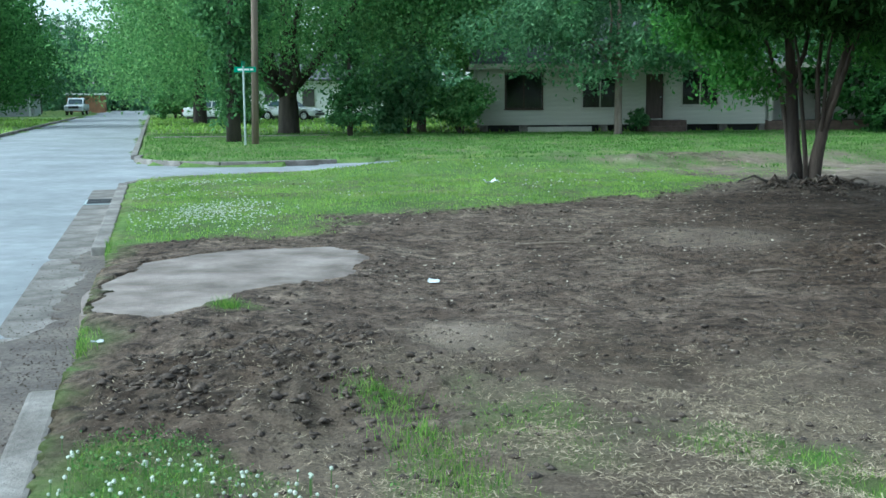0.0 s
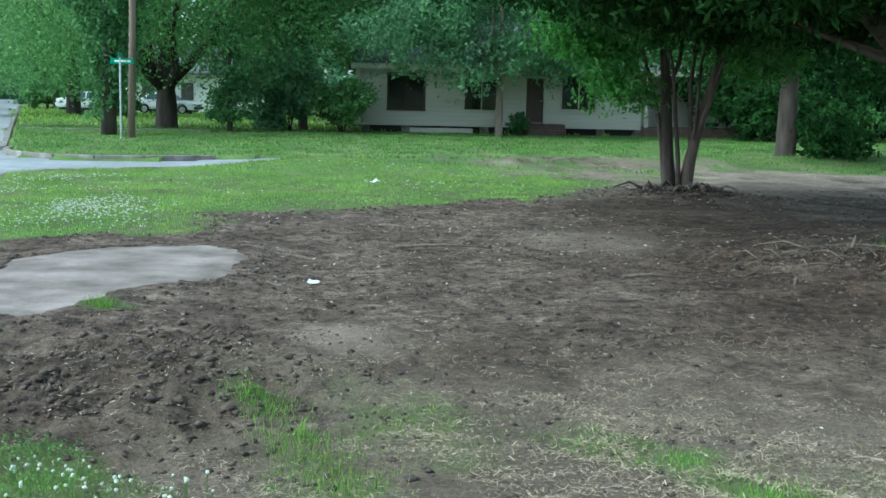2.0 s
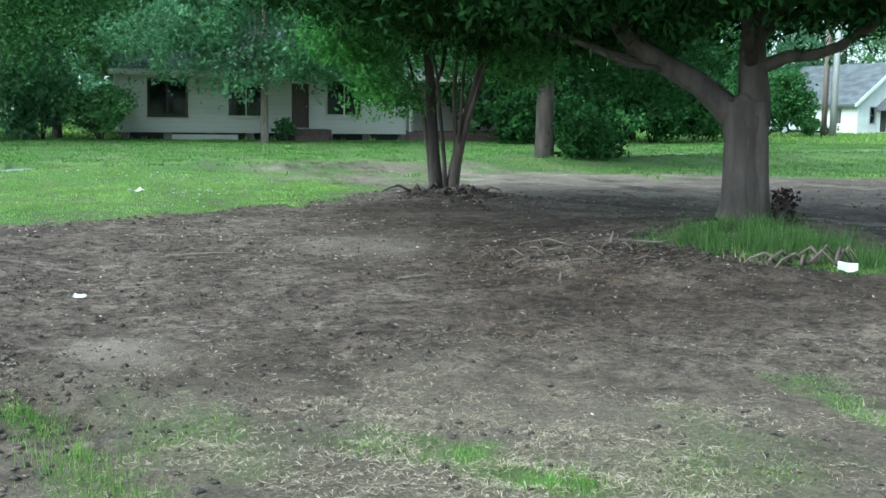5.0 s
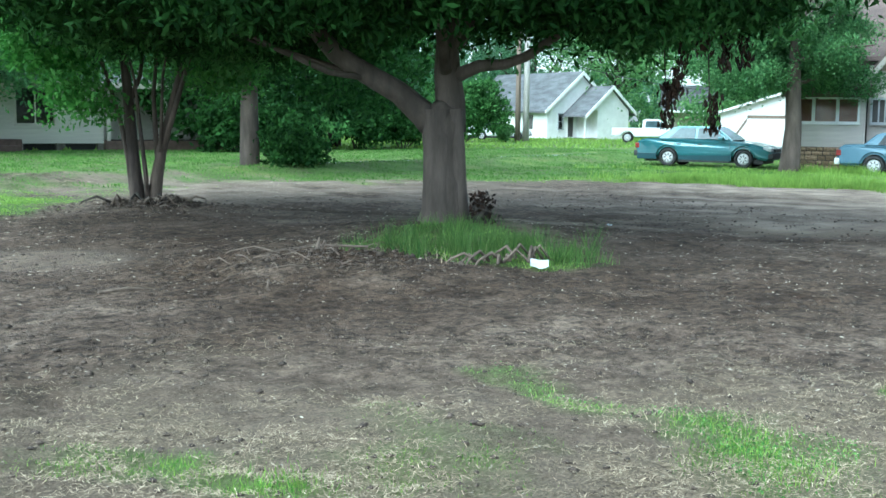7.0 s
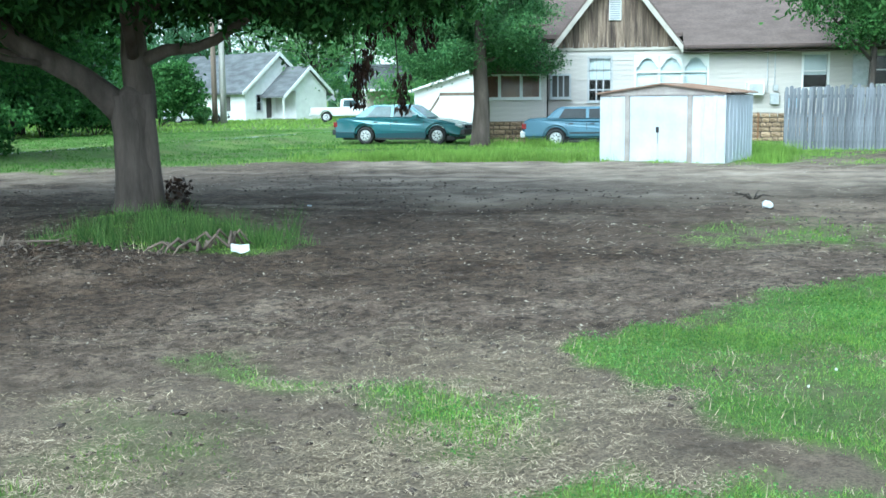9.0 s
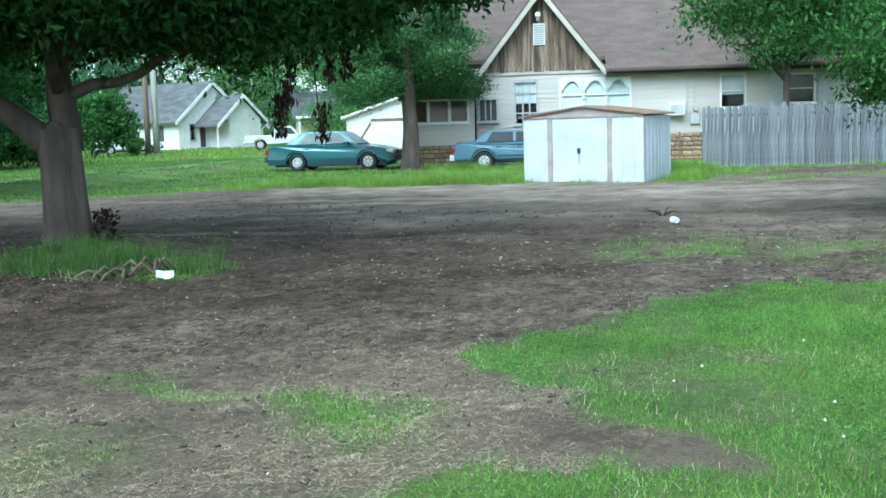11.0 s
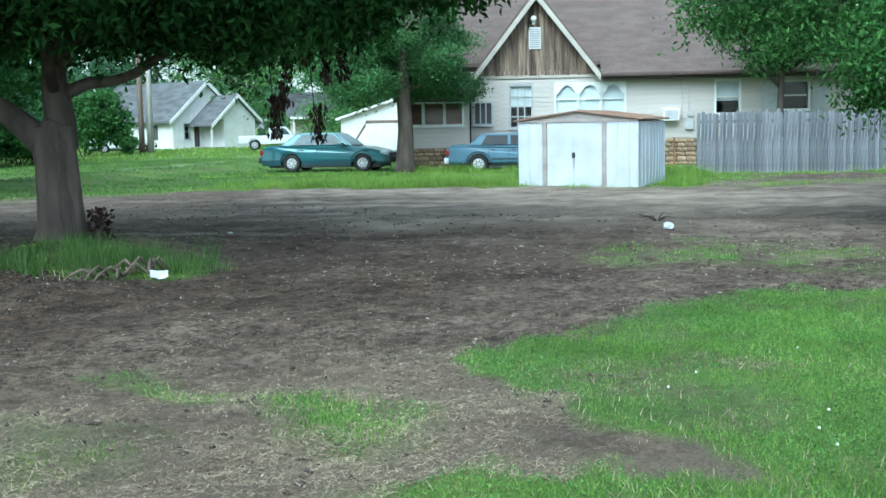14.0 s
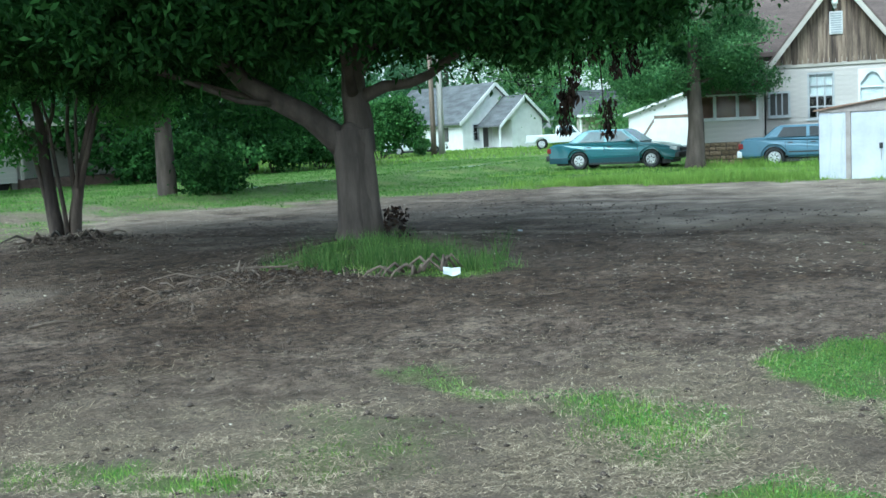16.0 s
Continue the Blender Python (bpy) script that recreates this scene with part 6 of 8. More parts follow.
# dead shoot stump beside the trunk
st = thing("stump", pose(*(np.array([8.4, 13.5]) + TR * 0.34 - TD * 0.45), 0.14), "dark charred broken stump in the grass", "stump")
bm = tube(bmesh.new(), [(0, 0, -0.2), (0.02, 0, 0.1), (0.05, 0.0, 0.2), (0.02, 0, 0.3), (0.05, 0, 0.36)], [0.11, 0.09, 0.08, 0.06, 0.01], 11, 1.1, 6)
part("wood", bm, BARK_DARK, st)
rng = np.random.default_rng(15)
k = 170
pts = np.stack([rng.normal(0.04, 0.085, k), rng.normal(0, 0.07, k), rng.uniform(0.02, 0.48, k)], 1)
raw_mesh("dead_leaves", leaf_quads(rng, pts, 0.09, 0.5, 0.3), 4, LEAF_DEAD, st)

# many-stemmed tree in the middle of the lot
CM_L = [
    [sp(-0.12, 0, -0.15, 0.183), sp(-0.14, 0, 0.1, 0.139), sp(-0.2, 0, 0.6, 0.123), sp(-0.24, 0, 1.1, 0.108), sp(-0.27, 0.02, 1.7, 0.092), sp(-0.32, 0.02, 2.3, 0.076), sp(-0.45, 0.05, 3.2, 0.043)],
    [sp(0.12, 0.02, -0.15, 0.161), sp(0.13, 0.02, 0.1, 0.123), sp(0.18, 0.02, 0.55, 0.108), sp(0.27, 0.04, 1.0, 0.092), sp(0.42, 0.05, 1.6, 0.076), sp(0.6, 0.05, 2.3, 0.059), sp(0.8, 0.1, 3.2, 0.032)],
    [sp(-0.2, -0.05, 0.15, 0.054), sp(-0.28, -0.05, 0.8, 0.045), sp(-0.38, -0.08, 1.4, 0.039), sp(-0.6, -0.1, 2.2, 0.032), sp(-0.9, -0.1, 3.0, 0.016)],
    [sp(0.2, 0.06, 0.6, 0.054), sp(0.15, 0.1, 1.2, 0.045), sp(0.12, 0.1, 1.9, 0.037), sp(0.2, 0.15, 2.8, 0.022)],
    [sp(0.3, 0.0, 1.0, 0.049), sp(0.5, -0.06, 1.6, 0.043), sp(0.72, -0.1, 2.3, 0.034), sp(1.0, -0.1, 3.1, 0.016)],
    [sp(0.05, -0.08, 0.0, 0.05), sp(0.02, -0.1, 0.6, 0.042), sp(-0.05, -0.12, 1.3, 0.035), sp(-0.12, -0.15, 2.1, 0.026), sp(-0.3, -0.2, 3.0, 0.012)],
    [sp(0.25, -0.02, 0.9, 0.035), sp(0.3, -0.1, 1.5, 0.03), sp(0.34, -0.12, 2.2, 0.024), sp(0.5, -0.15, 3.0, 0.012)],
    [sp(-0.27, 0, 1.75, 0.049), sp(-0.1, 0.1, 2.2, 0.038), sp(0.0, 0.2, 3.0, 0.022)],
]
tree("tree", 6.0, 19.4, "many-stemmed small tree with bright green leaves on bare soil", [sp(0, 0, -0.3, 0.3), sp(0, 0, 0.0, 0.24), sp(0, 0, 0.12, 0.14)], CM_L,
     [blob(0, 0, 4.5, 2.2, 2.2, 1.6), blob(-1.3, -0.2, 3.2, 1.1, 1.1, 1.0), blob(-1.15, -0.3, 2.05, 0.42, 0.5, 0.5), blob(-0.75, -0.3, 1.75, 0.3, 0.3, 0.3), blob(1.2, 0.3, 3.3, 1.2, 1.2, 1.1), blob(-1.7, -0.4, 2.75, 0.6, 0.6, 0.5), blob(1.3, 0.3, 2.4, 0.6, 0.6, 0.5)],
     40000, 0.115, BARK_CM, LEAF_FRESH, 21, clump=0.2, per=26, slim=0.45, z=0.02, shell=0.4)


def simple_tree(name, x, y, h, crown_r, crown_z, r, n, size, bark, leaf, seed, label, z=0.0, flat=1.0, lean=0.0, clump=None, category="tree", low=None, fork=None):
    """A full tree with a forked trunk and an uneven crown of clumps."""
    r2 = random.Random(seed)
    fork = fork or max(crown_z - crown_r * 0.55 * flat, 0.8)
    trunk = [(0, 0, -0.3, r * 1.35), (0, 0, 0.15, r * 1.1), (lean * 0.3, 0, fork * 0.6, r * 0.95), (lean * 0.6, 0, fork, r * 0.85), (lean, 0, crown_z, r * 0.4)]
    limbs, blobs = [], []
    for k in range(6):
        a = k * 1.05 + r2.uniform(-0.3, 0.3)
        d = crown_r * r2.uniform(0.5, 0.75)
        e = Vector((lean + math.cos(a) * d, math.sin(a) * d, crown_z + r2.uniform(-0.2, 0.5) * crown_r * flat))
        pts_ = curve_pts((lean * 0.55, 0, fork * r2.uniform(0.8, 1.0)), e, (0, 0, -0.08 * d), 4, r2, 0.05)
        limbs.append([(*p, r * 0.5 * (1 - 0.2 * i)) for i, p in enumerate(pts_)])
        q = crown_r * r2.uniform(0.42, 0.62)
        blobs.append((e.x, e.y, e.z, q, q, q * 0.8 * flat))
    blobs.append((lean, 0, crown_z, crown_r * 0.75, crown_r * 0.75, crown_r * 0.7 * flat))
    for k in range(5):
        a = r2.uniform(0, 6.28)
        q = crown_r * r2.uniform(0.3, 0.45)
        blobs.append((lean + math.cos(a) * crown_r * 0.6, math.sin(a) * crown_r * 0.6, crown_z + r2.uniform(-0.5, 0.75) * crown_r * flat, q, q, q * 0.8))
    for b in low or ():
        blobs.append(b)
    return tree(name, x, y, label, trunk, limbs, blobs, n, size, bark, leaf, seed, clump or crown_r * 0.09, 30, 0.5, 0.3, z, 0.45, category)


def bush(x, y, w, h, n, size, leaf, seed, label, z=0.0):
    r2 = random.Random(seed)
    root = thing("bush", pose(x, y, z), label, "bush")
    rng_ = np.random.default_rng(seed)
    blobs = [(r2.uniform(-0.5, 0.5) * w, r2.uniform(-0.5, 0.5) * w, h * r2.uniform(0.3, 0.72), w * r2.uniform(0.35, 0.5), w * r2.uniform(0.35, 0.5), h * 0.3) for _ in range(8)]
    for k in range(5):
        e = blobs[k][:3]
        part("stem", tube(bmesh.new(), curve_pts((e[0] * 0.1, e[1] * 0.1, -0.1), e, (0, 0, 0.1), 3, r2), [0.04, 0.03, 0.02, 0.01], 6), BARK_DARK, root)
    pts_ = crown_points(rng_, blobs, n, w * 0.09, 26, 0.55)
    pts_[:, 2] = np.abs(pts_[:, 2]) + 0.02
    raw_mesh("foliage", leaf_quads(rng_, pts_, size, 0.5, 0.2), 4, leaf, root)
    return root


# across the side street and by its corner
simple_tree("tree", 6.75, 47.0, 9, 4.4, 5.6, 0.155, 38000, 0.21, BARK_PALE, LEAF_HAZE, 31, "leafy tree in front of the beige house", low=[(-3.6, -0.5, 3.4, 1.6, 1.5, 1.0), (2.6, -0.5, 3.2, 1.6, 1.5, 0.9), (-1.5, -1, 2.6, 1.2, 1.0, 0.7), (4.5, 0, 4.0, 1.8, 1.5, 1.2), (-5.2, -0.8, 4.0, 1.6, 1.3, 0.8), (6.4, -0.5, 4.2, 1.8, 1.5, 1.0), (0.6, -1.6, 3.3, 1.3, 1.0, 0.7)])
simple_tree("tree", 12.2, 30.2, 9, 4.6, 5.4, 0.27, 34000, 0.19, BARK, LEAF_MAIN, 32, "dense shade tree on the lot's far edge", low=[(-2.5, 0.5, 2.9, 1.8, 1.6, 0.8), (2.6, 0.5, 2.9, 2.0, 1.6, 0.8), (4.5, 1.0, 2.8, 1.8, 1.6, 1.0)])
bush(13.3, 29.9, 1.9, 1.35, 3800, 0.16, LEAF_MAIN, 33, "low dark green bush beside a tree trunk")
simple_tree("tree", -7.2, 50.5, 14, 8.0, 6.8, 0.46, 84000, 0.18, BARK_DARK, LEAF_MID, 34, "large spreading street tree with dark trunk", flat=0.75, fork=1.7,
            low=[(-6.0, -2, 3.6, 2.4, 2.4, 1.3), (-3.4, -3.5, 3.4, 2.2, 2.0, 1.1), (-0.6, -3.8, 3.8, 2.2, 1.8, 1.2), (2.6, -3.4, 3.5, 2.2, 2.0, 1.2), (5.2, -2.4, 3.3, 2.2, 2.2, 1.3), (-7.5, 1, 3.2, 2.2, 2.4, 1.5), (0.6, 2.8, 3.6, 2.6, 2.0, 1.1), (3.4, 1.5, 3.0, 1.8, 1.8, 0.9), (-3.6, 0.5, 3.0, 1.6, 1.8, 0.8)])
tree("tree", -7.8, 41.4, "dark shaggy evergreen tree by the sign", [(0, 0, -0.2, 0.28), (0, 0, 2, 0.22), (0, 0, 6, 0.08)], [], [(0, 0, 1.3, 0.55, 0.55, 0.9), (0.1, 0, 3.0, 0.9, 0.9, 1.3), (0, 0, 5.2, 1.5, 1.5, 1.8), (-0.3, 0, 7.5, 1.6, 1.6, 1.8)], 9000, 0.24, BARK_DARK, LEAF_CEDAR, 35, clump=0.22)
tree("tree", -4.1, 46.4, "thin young evergreen tree on the lawn", [(0, 0, -0.2, 0.12), (0, 0, 2, 0.09), (0, 0, 4.2, 0.03)], [], [(0, 0, 0.8, 0.9, 0.9, 0.35), (0, 0, 1.5, 0.9, 0.9, 0.4), (0, 0, 2.4, 0.8, 0.8, 0.5), (0, 0, 3.5, 0.5, 0.5, 0.8)], 3200, 0.2, BARK_DARK, LEAF_CEDAR, 36, clump=0.2)
bush(-1.9, 49.3, 2.2, 4.2, 9000, 0.22, LEAF_HAZE, 37, "tall grey-green overgrown shrub at the house corner")
bush(0.4, 48.6, 1.7, 2.4, 5000, 0.2, LEAF_MID, 38, "green shrub against the beige house")
simple_tree("tree", -1.4, 51.6, 9, 3.8, 6.4, 0.2, 26000, 0.2, BARK, LEAF_MID, 70, "leafy tree at the beige house's corner", low=[(3.0, -2.6, 4.3, 1.6, 1.3, 0.9), (4.6, -2.4, 4.9, 1.7, 1.4, 1.0), (-2.6, -1.0, 3.8, 1.5, 1.5, 1.2), (1.4, -3.0, 3.9, 1.3, 1.2, 0.8), (0.2, -2.4, 5.0, 2.0, 1.6, 1.2)])
for k, (bx, by, bw, bh) in enumerate(((-21.5, 88, 2.2, 2.4), (-18.5, 92, 2.6, 2.0), (-15.5, 96, 2.4, 2.6), (-24.5, 104, 2.6, 3.0), (-12.5, 68.0, 1.4, 1.4), (-20, 112, 3, 3.4))):
    bush(bx, by, bw, bh, 4200, 0.3, LEAF_MID, 80 + k, "rounded green shrub along the street's lawns")
bush(7.9, 49.2, 0.8, 1.0, 900, 0.16, LEAF_CEDAR, 39, "small dark shrub by the front steps")
simple_tree("tree", 1.5, 58.5, 11, 5.0, 6.8, 0.3, 14000, 0.4, BARK, LEAF_MID, 40, "tall tree behind the beige house", z=-0.1)
simple_tree("tree", 10.0, 64, 13, 6.5, 8.0, 0.35, 15000, 0.45, BARK, LEAF_HAZE, 41, "large tree rising behind the beige house")
simple_tree("tree", 19.5, 52, 9, 5.0, 5.0, 0.35, 15000, 0.36, BARK_DARK, LEAF_MAIN, 42, "dark dense tree beside the beige house", low=[(-2, -2, 2.0, 2.2, 2, 1.4), (2.5, -2, 1.8, 2.2, 2, 1.3)])
simple_tree("tree", 26.5, 54, 9, 4.8, 5.0, 0.33, 14000, 0.36, BARK_DARK, LEAF_MAIN, 43, "dark dense tree beyond the side street", low=[(-2, -2, 1.9, 2.2, 2, 1.4), (2.5, -2, 1.7, 2.2, 2, 1.2)])
for k, (bx, by) in enumerate(((18.6, 47.5), (22.3, 49.5), (26.0, 50.5), (29.5, 52))):
    bush(bx, by, 2.4, 2.6, 5000, 0.26, LEAF_SHADE if k % 2 else LEAF_MAIN, 44 + k, "dense dark hedge bush along the yard")
bush(41.0, 64.2, 3.0, 4.4, 12000, 0.25, LEAF_SHADE, 50, "bright green bush by the utility poles")
bush(45.3, 65.3, 0.9, 1.3, 2200, 0.26, LEAF_MID, 51, "green bush in front of a small car")

# cedar beside the parked cars
CE = [(0, 0, -0.2, 0.42), (0, 0, 0.3, 0.31), (0.05, 0, 1.4, 0.26), (0, 0, 2.4, 0.24), (0, 0, 5, 0.12), (0, 0, 8.0, 0.03)]
ce_l = []
for k in range(12):
    a = k * 2.4
    z0 = 2.75 + k * 0.36
    d = 3.1 * (1 - k / 17)
    ce_l.append([(0, 0, z0, 0.07), (math.cos(a) * d * 0.5, math.sin(a) * d * 0.5, z0 + 0.35, 0.05), (math.cos(a) * d, math.sin(a) * d, z0 + 0.4, 0.02)])
cb = []
r2 = random.Random(7)
for k in range(44):
    a, f = r2.uniform(0, 6.28), r2.random()
    d = (3.0 - 2.4 * f) * r2.uniform(0.35, 1.0)
    q = r2.uniform(0.7, 1.1) * (1 - 0.4 * f)
    cb.append((math.cos(a) * d, math.sin(a) * d, 2.75 + 5.0 * f + r2.uniform(-0.2, 0.2), q, q, q * 0.6))
tree("cedar", 28.5, 25.4, "dark green cedar with bare lower trunk beside parked cars", CE, ce_l, cb, 80000, 0.115, BARK, LEAF_CEDAR, 60, clump=0.19, per=40, slim=0.4)

# trees by the fence
fence_tree = tree("tree", 20.6, 0.6, "large tree whose leafy branches droop over the fence", [(0, 0, -0.3, 0.42), (0, 0, 0.3, 0.34), (0, 0.1, 2.0, 0.3), (-0.1, 0.3, 3.4, 0.24), (-0.2, 0.6, 5.5, 0.12)],
     [[(0, 0.2, 2.6, 0.15), (-0.8, 2.0, 3.6, 0.11), (-1.6, 4.0, 3.7, 0.07), (-2.2, 5.6, 3.1, 0.03)], [(0, 0.3, 3.0, 0.14), (-2.0, 1.2, 4.2, 0.1), (-4.0, 2.0, 4.3, 0.05), (-5.0, 2.4, 3.8, 0.02)],
      [(0, 0.3, 3.2, 0.14), (1.5, 2.0, 4.5, 0.1), (2.5, 4.0, 5.0, 0.04)], [(0, 0.3, 3.0, 0.13), (-2.2, 2.6, 3.9, 0.09), (-4.0, 4.6, 3.7, 0.05), (-5.2, 6.4, 3.1, 0.015)], [(-4.0, 4.6, 3.7, 0.035), (-4.9, 4.6, 2.8, 0.02), (-5.1, 4.3, 1.8, 0.006)]],
     [(-0.5, 1.8, 5.6, 4.0, 3.6, 2.0), (-1.4, 5.0, 4.1, 1.8, 1.7, 1.1), (-3.6, 1.8, 4.4, 1.9, 2.2, 1.3), (-2.2, 3.6, 3.6, 1.4, 1.2, 0.8), (-4.7, 5.4, 3.15, 1.2, 1.2, 0.65), (-5.1, 6.6, 3.3, 0.9, 0.9, 0.45), (-5.2, 4.5, 2.5, 0.9, 0.8, 0.5), (-5.0, 4.4, 1.95, 0.4, 0.35, 0.35), (-5.1, 4.15, 1.6, 0.16, 0.16, 0.28), (-4.9, 4.9, 1.85, 0.2, 0.2, 0.3), (-5.0, 3.6, 2.7, 1.1, 1.0, 0.6), (-4.6, 2.6, 3.0, 1.3, 1.3, 0.8), (-4.9, 3.1, 2.1, 0.5, 0.5, 0.35), (-4.4, 5.2, 4.2, 1.6, 1.5, 0.8)],
     120000, 0.10, BARK, LEAF_SHADE, 61, clump=0.19, per=34, slim=0.36, droop=0.7, shell=0.25)
# large-leaved crown top, added to shade the fence and ground below
rng = np.random.default_rng(62)
pts = crown_points(rng, [(-0.5, 1.8, 6.2, 4.6, 4.4, 1.4), (-3.0, 3.0, 5.4, 3.2, 3.4, 0.9), (2.5, 3.5, 5.6, 3.2, 3.6, 1.2)], 16000, 0.45, 26, 0.2)
raw_mesh("crown", leaf_quads(rng, pts, 0.4, 0.5, 0.2), 4, LEAF_MAIN, fence_tree)
tp = Vector((35.23, 21.87)) + HU * 5.7 + HW * -3.0
tree("tree", tp.x, tp.y, "slim tree in the yard behind the fence", [(0, 0, -0.2, 0.16), (0, 0, 1.5, 0.12), (0.1, 0, 3.2, 0.1), (0.0, 0, 5, 0.05)], [[(0.05, 0, 2.6, 0.06), (-0.6, 0.7, 3.6, 0.04), (-0.9, 1.3, 4.4, 0.02)], [(0.1, 0, 3.0, 0.06), (0.8, -0.8, 3.8, 0.04), (1.4, -1.6, 4.6, 0.02)]],
     [(0, 0, 5.4, 1.7, 1.7, 1.0), (-0.8, 1.2, 4.6, 0.9, 0.9, 0.7), (0.9, -1.4, 4.4, 1.2, 1.2, 1.0), (1.6, -2.6, 3.8, 1.2, 1.2, 1.0), (2.2, -3.8, 3.2, 1.2, 1.2, 0.9), (0.3, -0.3, 4.1, 1.3, 1.3, 0.8), (-0.3, 0.5, 3.6, 0.8, 0.8, 0.5)], 30000, 0.13, BARK_DARK, LEAF_SHADE, 62, clump=0.2)
bush(tp.x + 1.8, tp.y - 2.6, 1.6, 2.7, 4200, 0.24, LEAF_MAIN, 63, "dense shrub showing above the board fence")

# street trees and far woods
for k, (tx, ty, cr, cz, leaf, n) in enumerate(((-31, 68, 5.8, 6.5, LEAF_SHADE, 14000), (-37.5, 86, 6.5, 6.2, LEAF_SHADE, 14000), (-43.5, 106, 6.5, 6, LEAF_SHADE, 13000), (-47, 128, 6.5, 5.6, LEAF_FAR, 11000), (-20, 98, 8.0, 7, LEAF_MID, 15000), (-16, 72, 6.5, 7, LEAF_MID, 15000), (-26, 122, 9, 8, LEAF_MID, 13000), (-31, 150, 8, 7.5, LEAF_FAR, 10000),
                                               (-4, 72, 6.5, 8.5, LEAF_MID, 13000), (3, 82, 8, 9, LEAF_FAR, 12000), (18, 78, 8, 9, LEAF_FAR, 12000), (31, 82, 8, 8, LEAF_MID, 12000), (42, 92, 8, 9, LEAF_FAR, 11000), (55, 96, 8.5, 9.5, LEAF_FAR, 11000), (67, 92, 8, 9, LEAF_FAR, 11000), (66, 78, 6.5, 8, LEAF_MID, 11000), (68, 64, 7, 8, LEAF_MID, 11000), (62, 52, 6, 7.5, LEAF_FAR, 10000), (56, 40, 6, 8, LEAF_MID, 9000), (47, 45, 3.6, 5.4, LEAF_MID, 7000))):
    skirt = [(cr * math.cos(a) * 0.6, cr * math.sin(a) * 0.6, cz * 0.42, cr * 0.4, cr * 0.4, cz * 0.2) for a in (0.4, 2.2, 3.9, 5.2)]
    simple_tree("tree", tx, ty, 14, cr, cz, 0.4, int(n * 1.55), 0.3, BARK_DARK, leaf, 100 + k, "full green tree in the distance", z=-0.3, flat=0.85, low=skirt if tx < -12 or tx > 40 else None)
rng = np.random.default_rng(77)
far = []
for k in range(260):
    a = rng.uniform(-1.0, 2.1)
    d = rng.uniform(125, 175)
    far.append((math.sin(a) * d, math.cos(a) * d, rng.uniform(2, 9), rng.uniform(4, 7), rng.uniform(4, 7), rng.uniform(3, 5)))
# keep the street itself open
far = [b for b in far if not (abs((b[0] + 0.08) * ROAD_R[0] + b[1] * ROAD_R[1] + 3) < 9 and math.hypot(b[0], b[1]) < 158)]
far += [(-44 + rng.uniform(-14, 14), 166 + rng.uniform(-4, 4), rng.uniform(0, 9), 5, 5, 4) for _ in range(44)]
far += [(-15 + rng.uniform(-16, 10), 128 + rng.uniform(-10, 10), rng.uniform(0.5, 3), 5, 5, 2.5) for _ in range(16)]
far += [(-62 + rng.uniform(-12, 10), 138 + rng.uniform(-10, 10), rng.uniform(0.5, 6), 5, 5, 4) for _ in range(16)]
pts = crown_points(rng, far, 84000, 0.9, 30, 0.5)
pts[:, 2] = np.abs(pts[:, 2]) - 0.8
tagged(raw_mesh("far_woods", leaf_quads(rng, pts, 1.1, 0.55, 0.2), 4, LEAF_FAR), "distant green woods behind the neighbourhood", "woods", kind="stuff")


# ---- grass, straw, soil and litter ----
rng = np.random.default_rng(2024)


def blades(x, y, z, height, width, lean=0.5):
    """A bent triangle of grass at each place."""
    n = len(x)
    a = rng.uniform(0, 2 * math.pi, n)
    h = height * rng.uniform(0.5, 1.4, n)
    w = width * rng.uniform(0.7, 1.3, n)
    tilt = rng.uniform(0, lean, n) * h
    b = rng.uniform(0, 2 * math.pi, n)
    foot = np.stack([x, y, z - 0.01], 1)
    across = np.stack([np.cos(a) * w / 2, np.sin(a) * w / 2, np.zeros(n)], 1)
    tip = foot + np.stack([np.cos(b) * tilt, np.sin(b) * tilt, h], 1)
    return np.stack([foot - across, foot + across, tip], 1).reshape(-1, 3)


def off_street(x, y):
    o = (x - ROAD_O[0]) * ROAD_R[0] + (y - ROAD_O[1]) * ROAD_R[1]
    s_ = (x - ROAD_O[0]) * ROAD_A[0] + (y - ROAD_O[1]) * ROAD_A[1]
    side = (y > 25.7 + 0.39 * x) & (y < 30.6 + 0.39 * x) & (o > -0.5)
    verge = np.where((s_ > 7.0) & (s_ < 13.2), 0.35, 0.17)
    return ~side & ((o > verge) | (o < -ROAD_W - 0.2)) & (inside(x, y, edge) < -0.02)


def turf(name, x0, x1, y0, y1, per_m2, height, width, material, label, power=1.0, lean=0.6):
    n = int((x1 - x0) * (y1 - y0) * per_m2)
    x, y = rng.uniform(x0, x1, n), rng.uniform(y0, y1, n)
    c = cover(x, y)
    thick = np.clip(0.75 + 0.6 * fbm(x, y, 1.3, 91), 0.25, 1)
    keep = (rng.uniform(0, 1, n) < c**power * thick) & off_street(x, y)
    x, y, c = x[keep], y[keep], c[keep]
    hh = height * (0.55 + 0.6 * c) * np.clip(1 + 0.5 * fbm(x, y, 1.7, 93), 0.5, 1.7)
    ob = raw_mesh(name, blades(x, y, land(x, y), hh, width, lean), 3, material)
    return tagged(ob, label, "grass", kind="stuff")


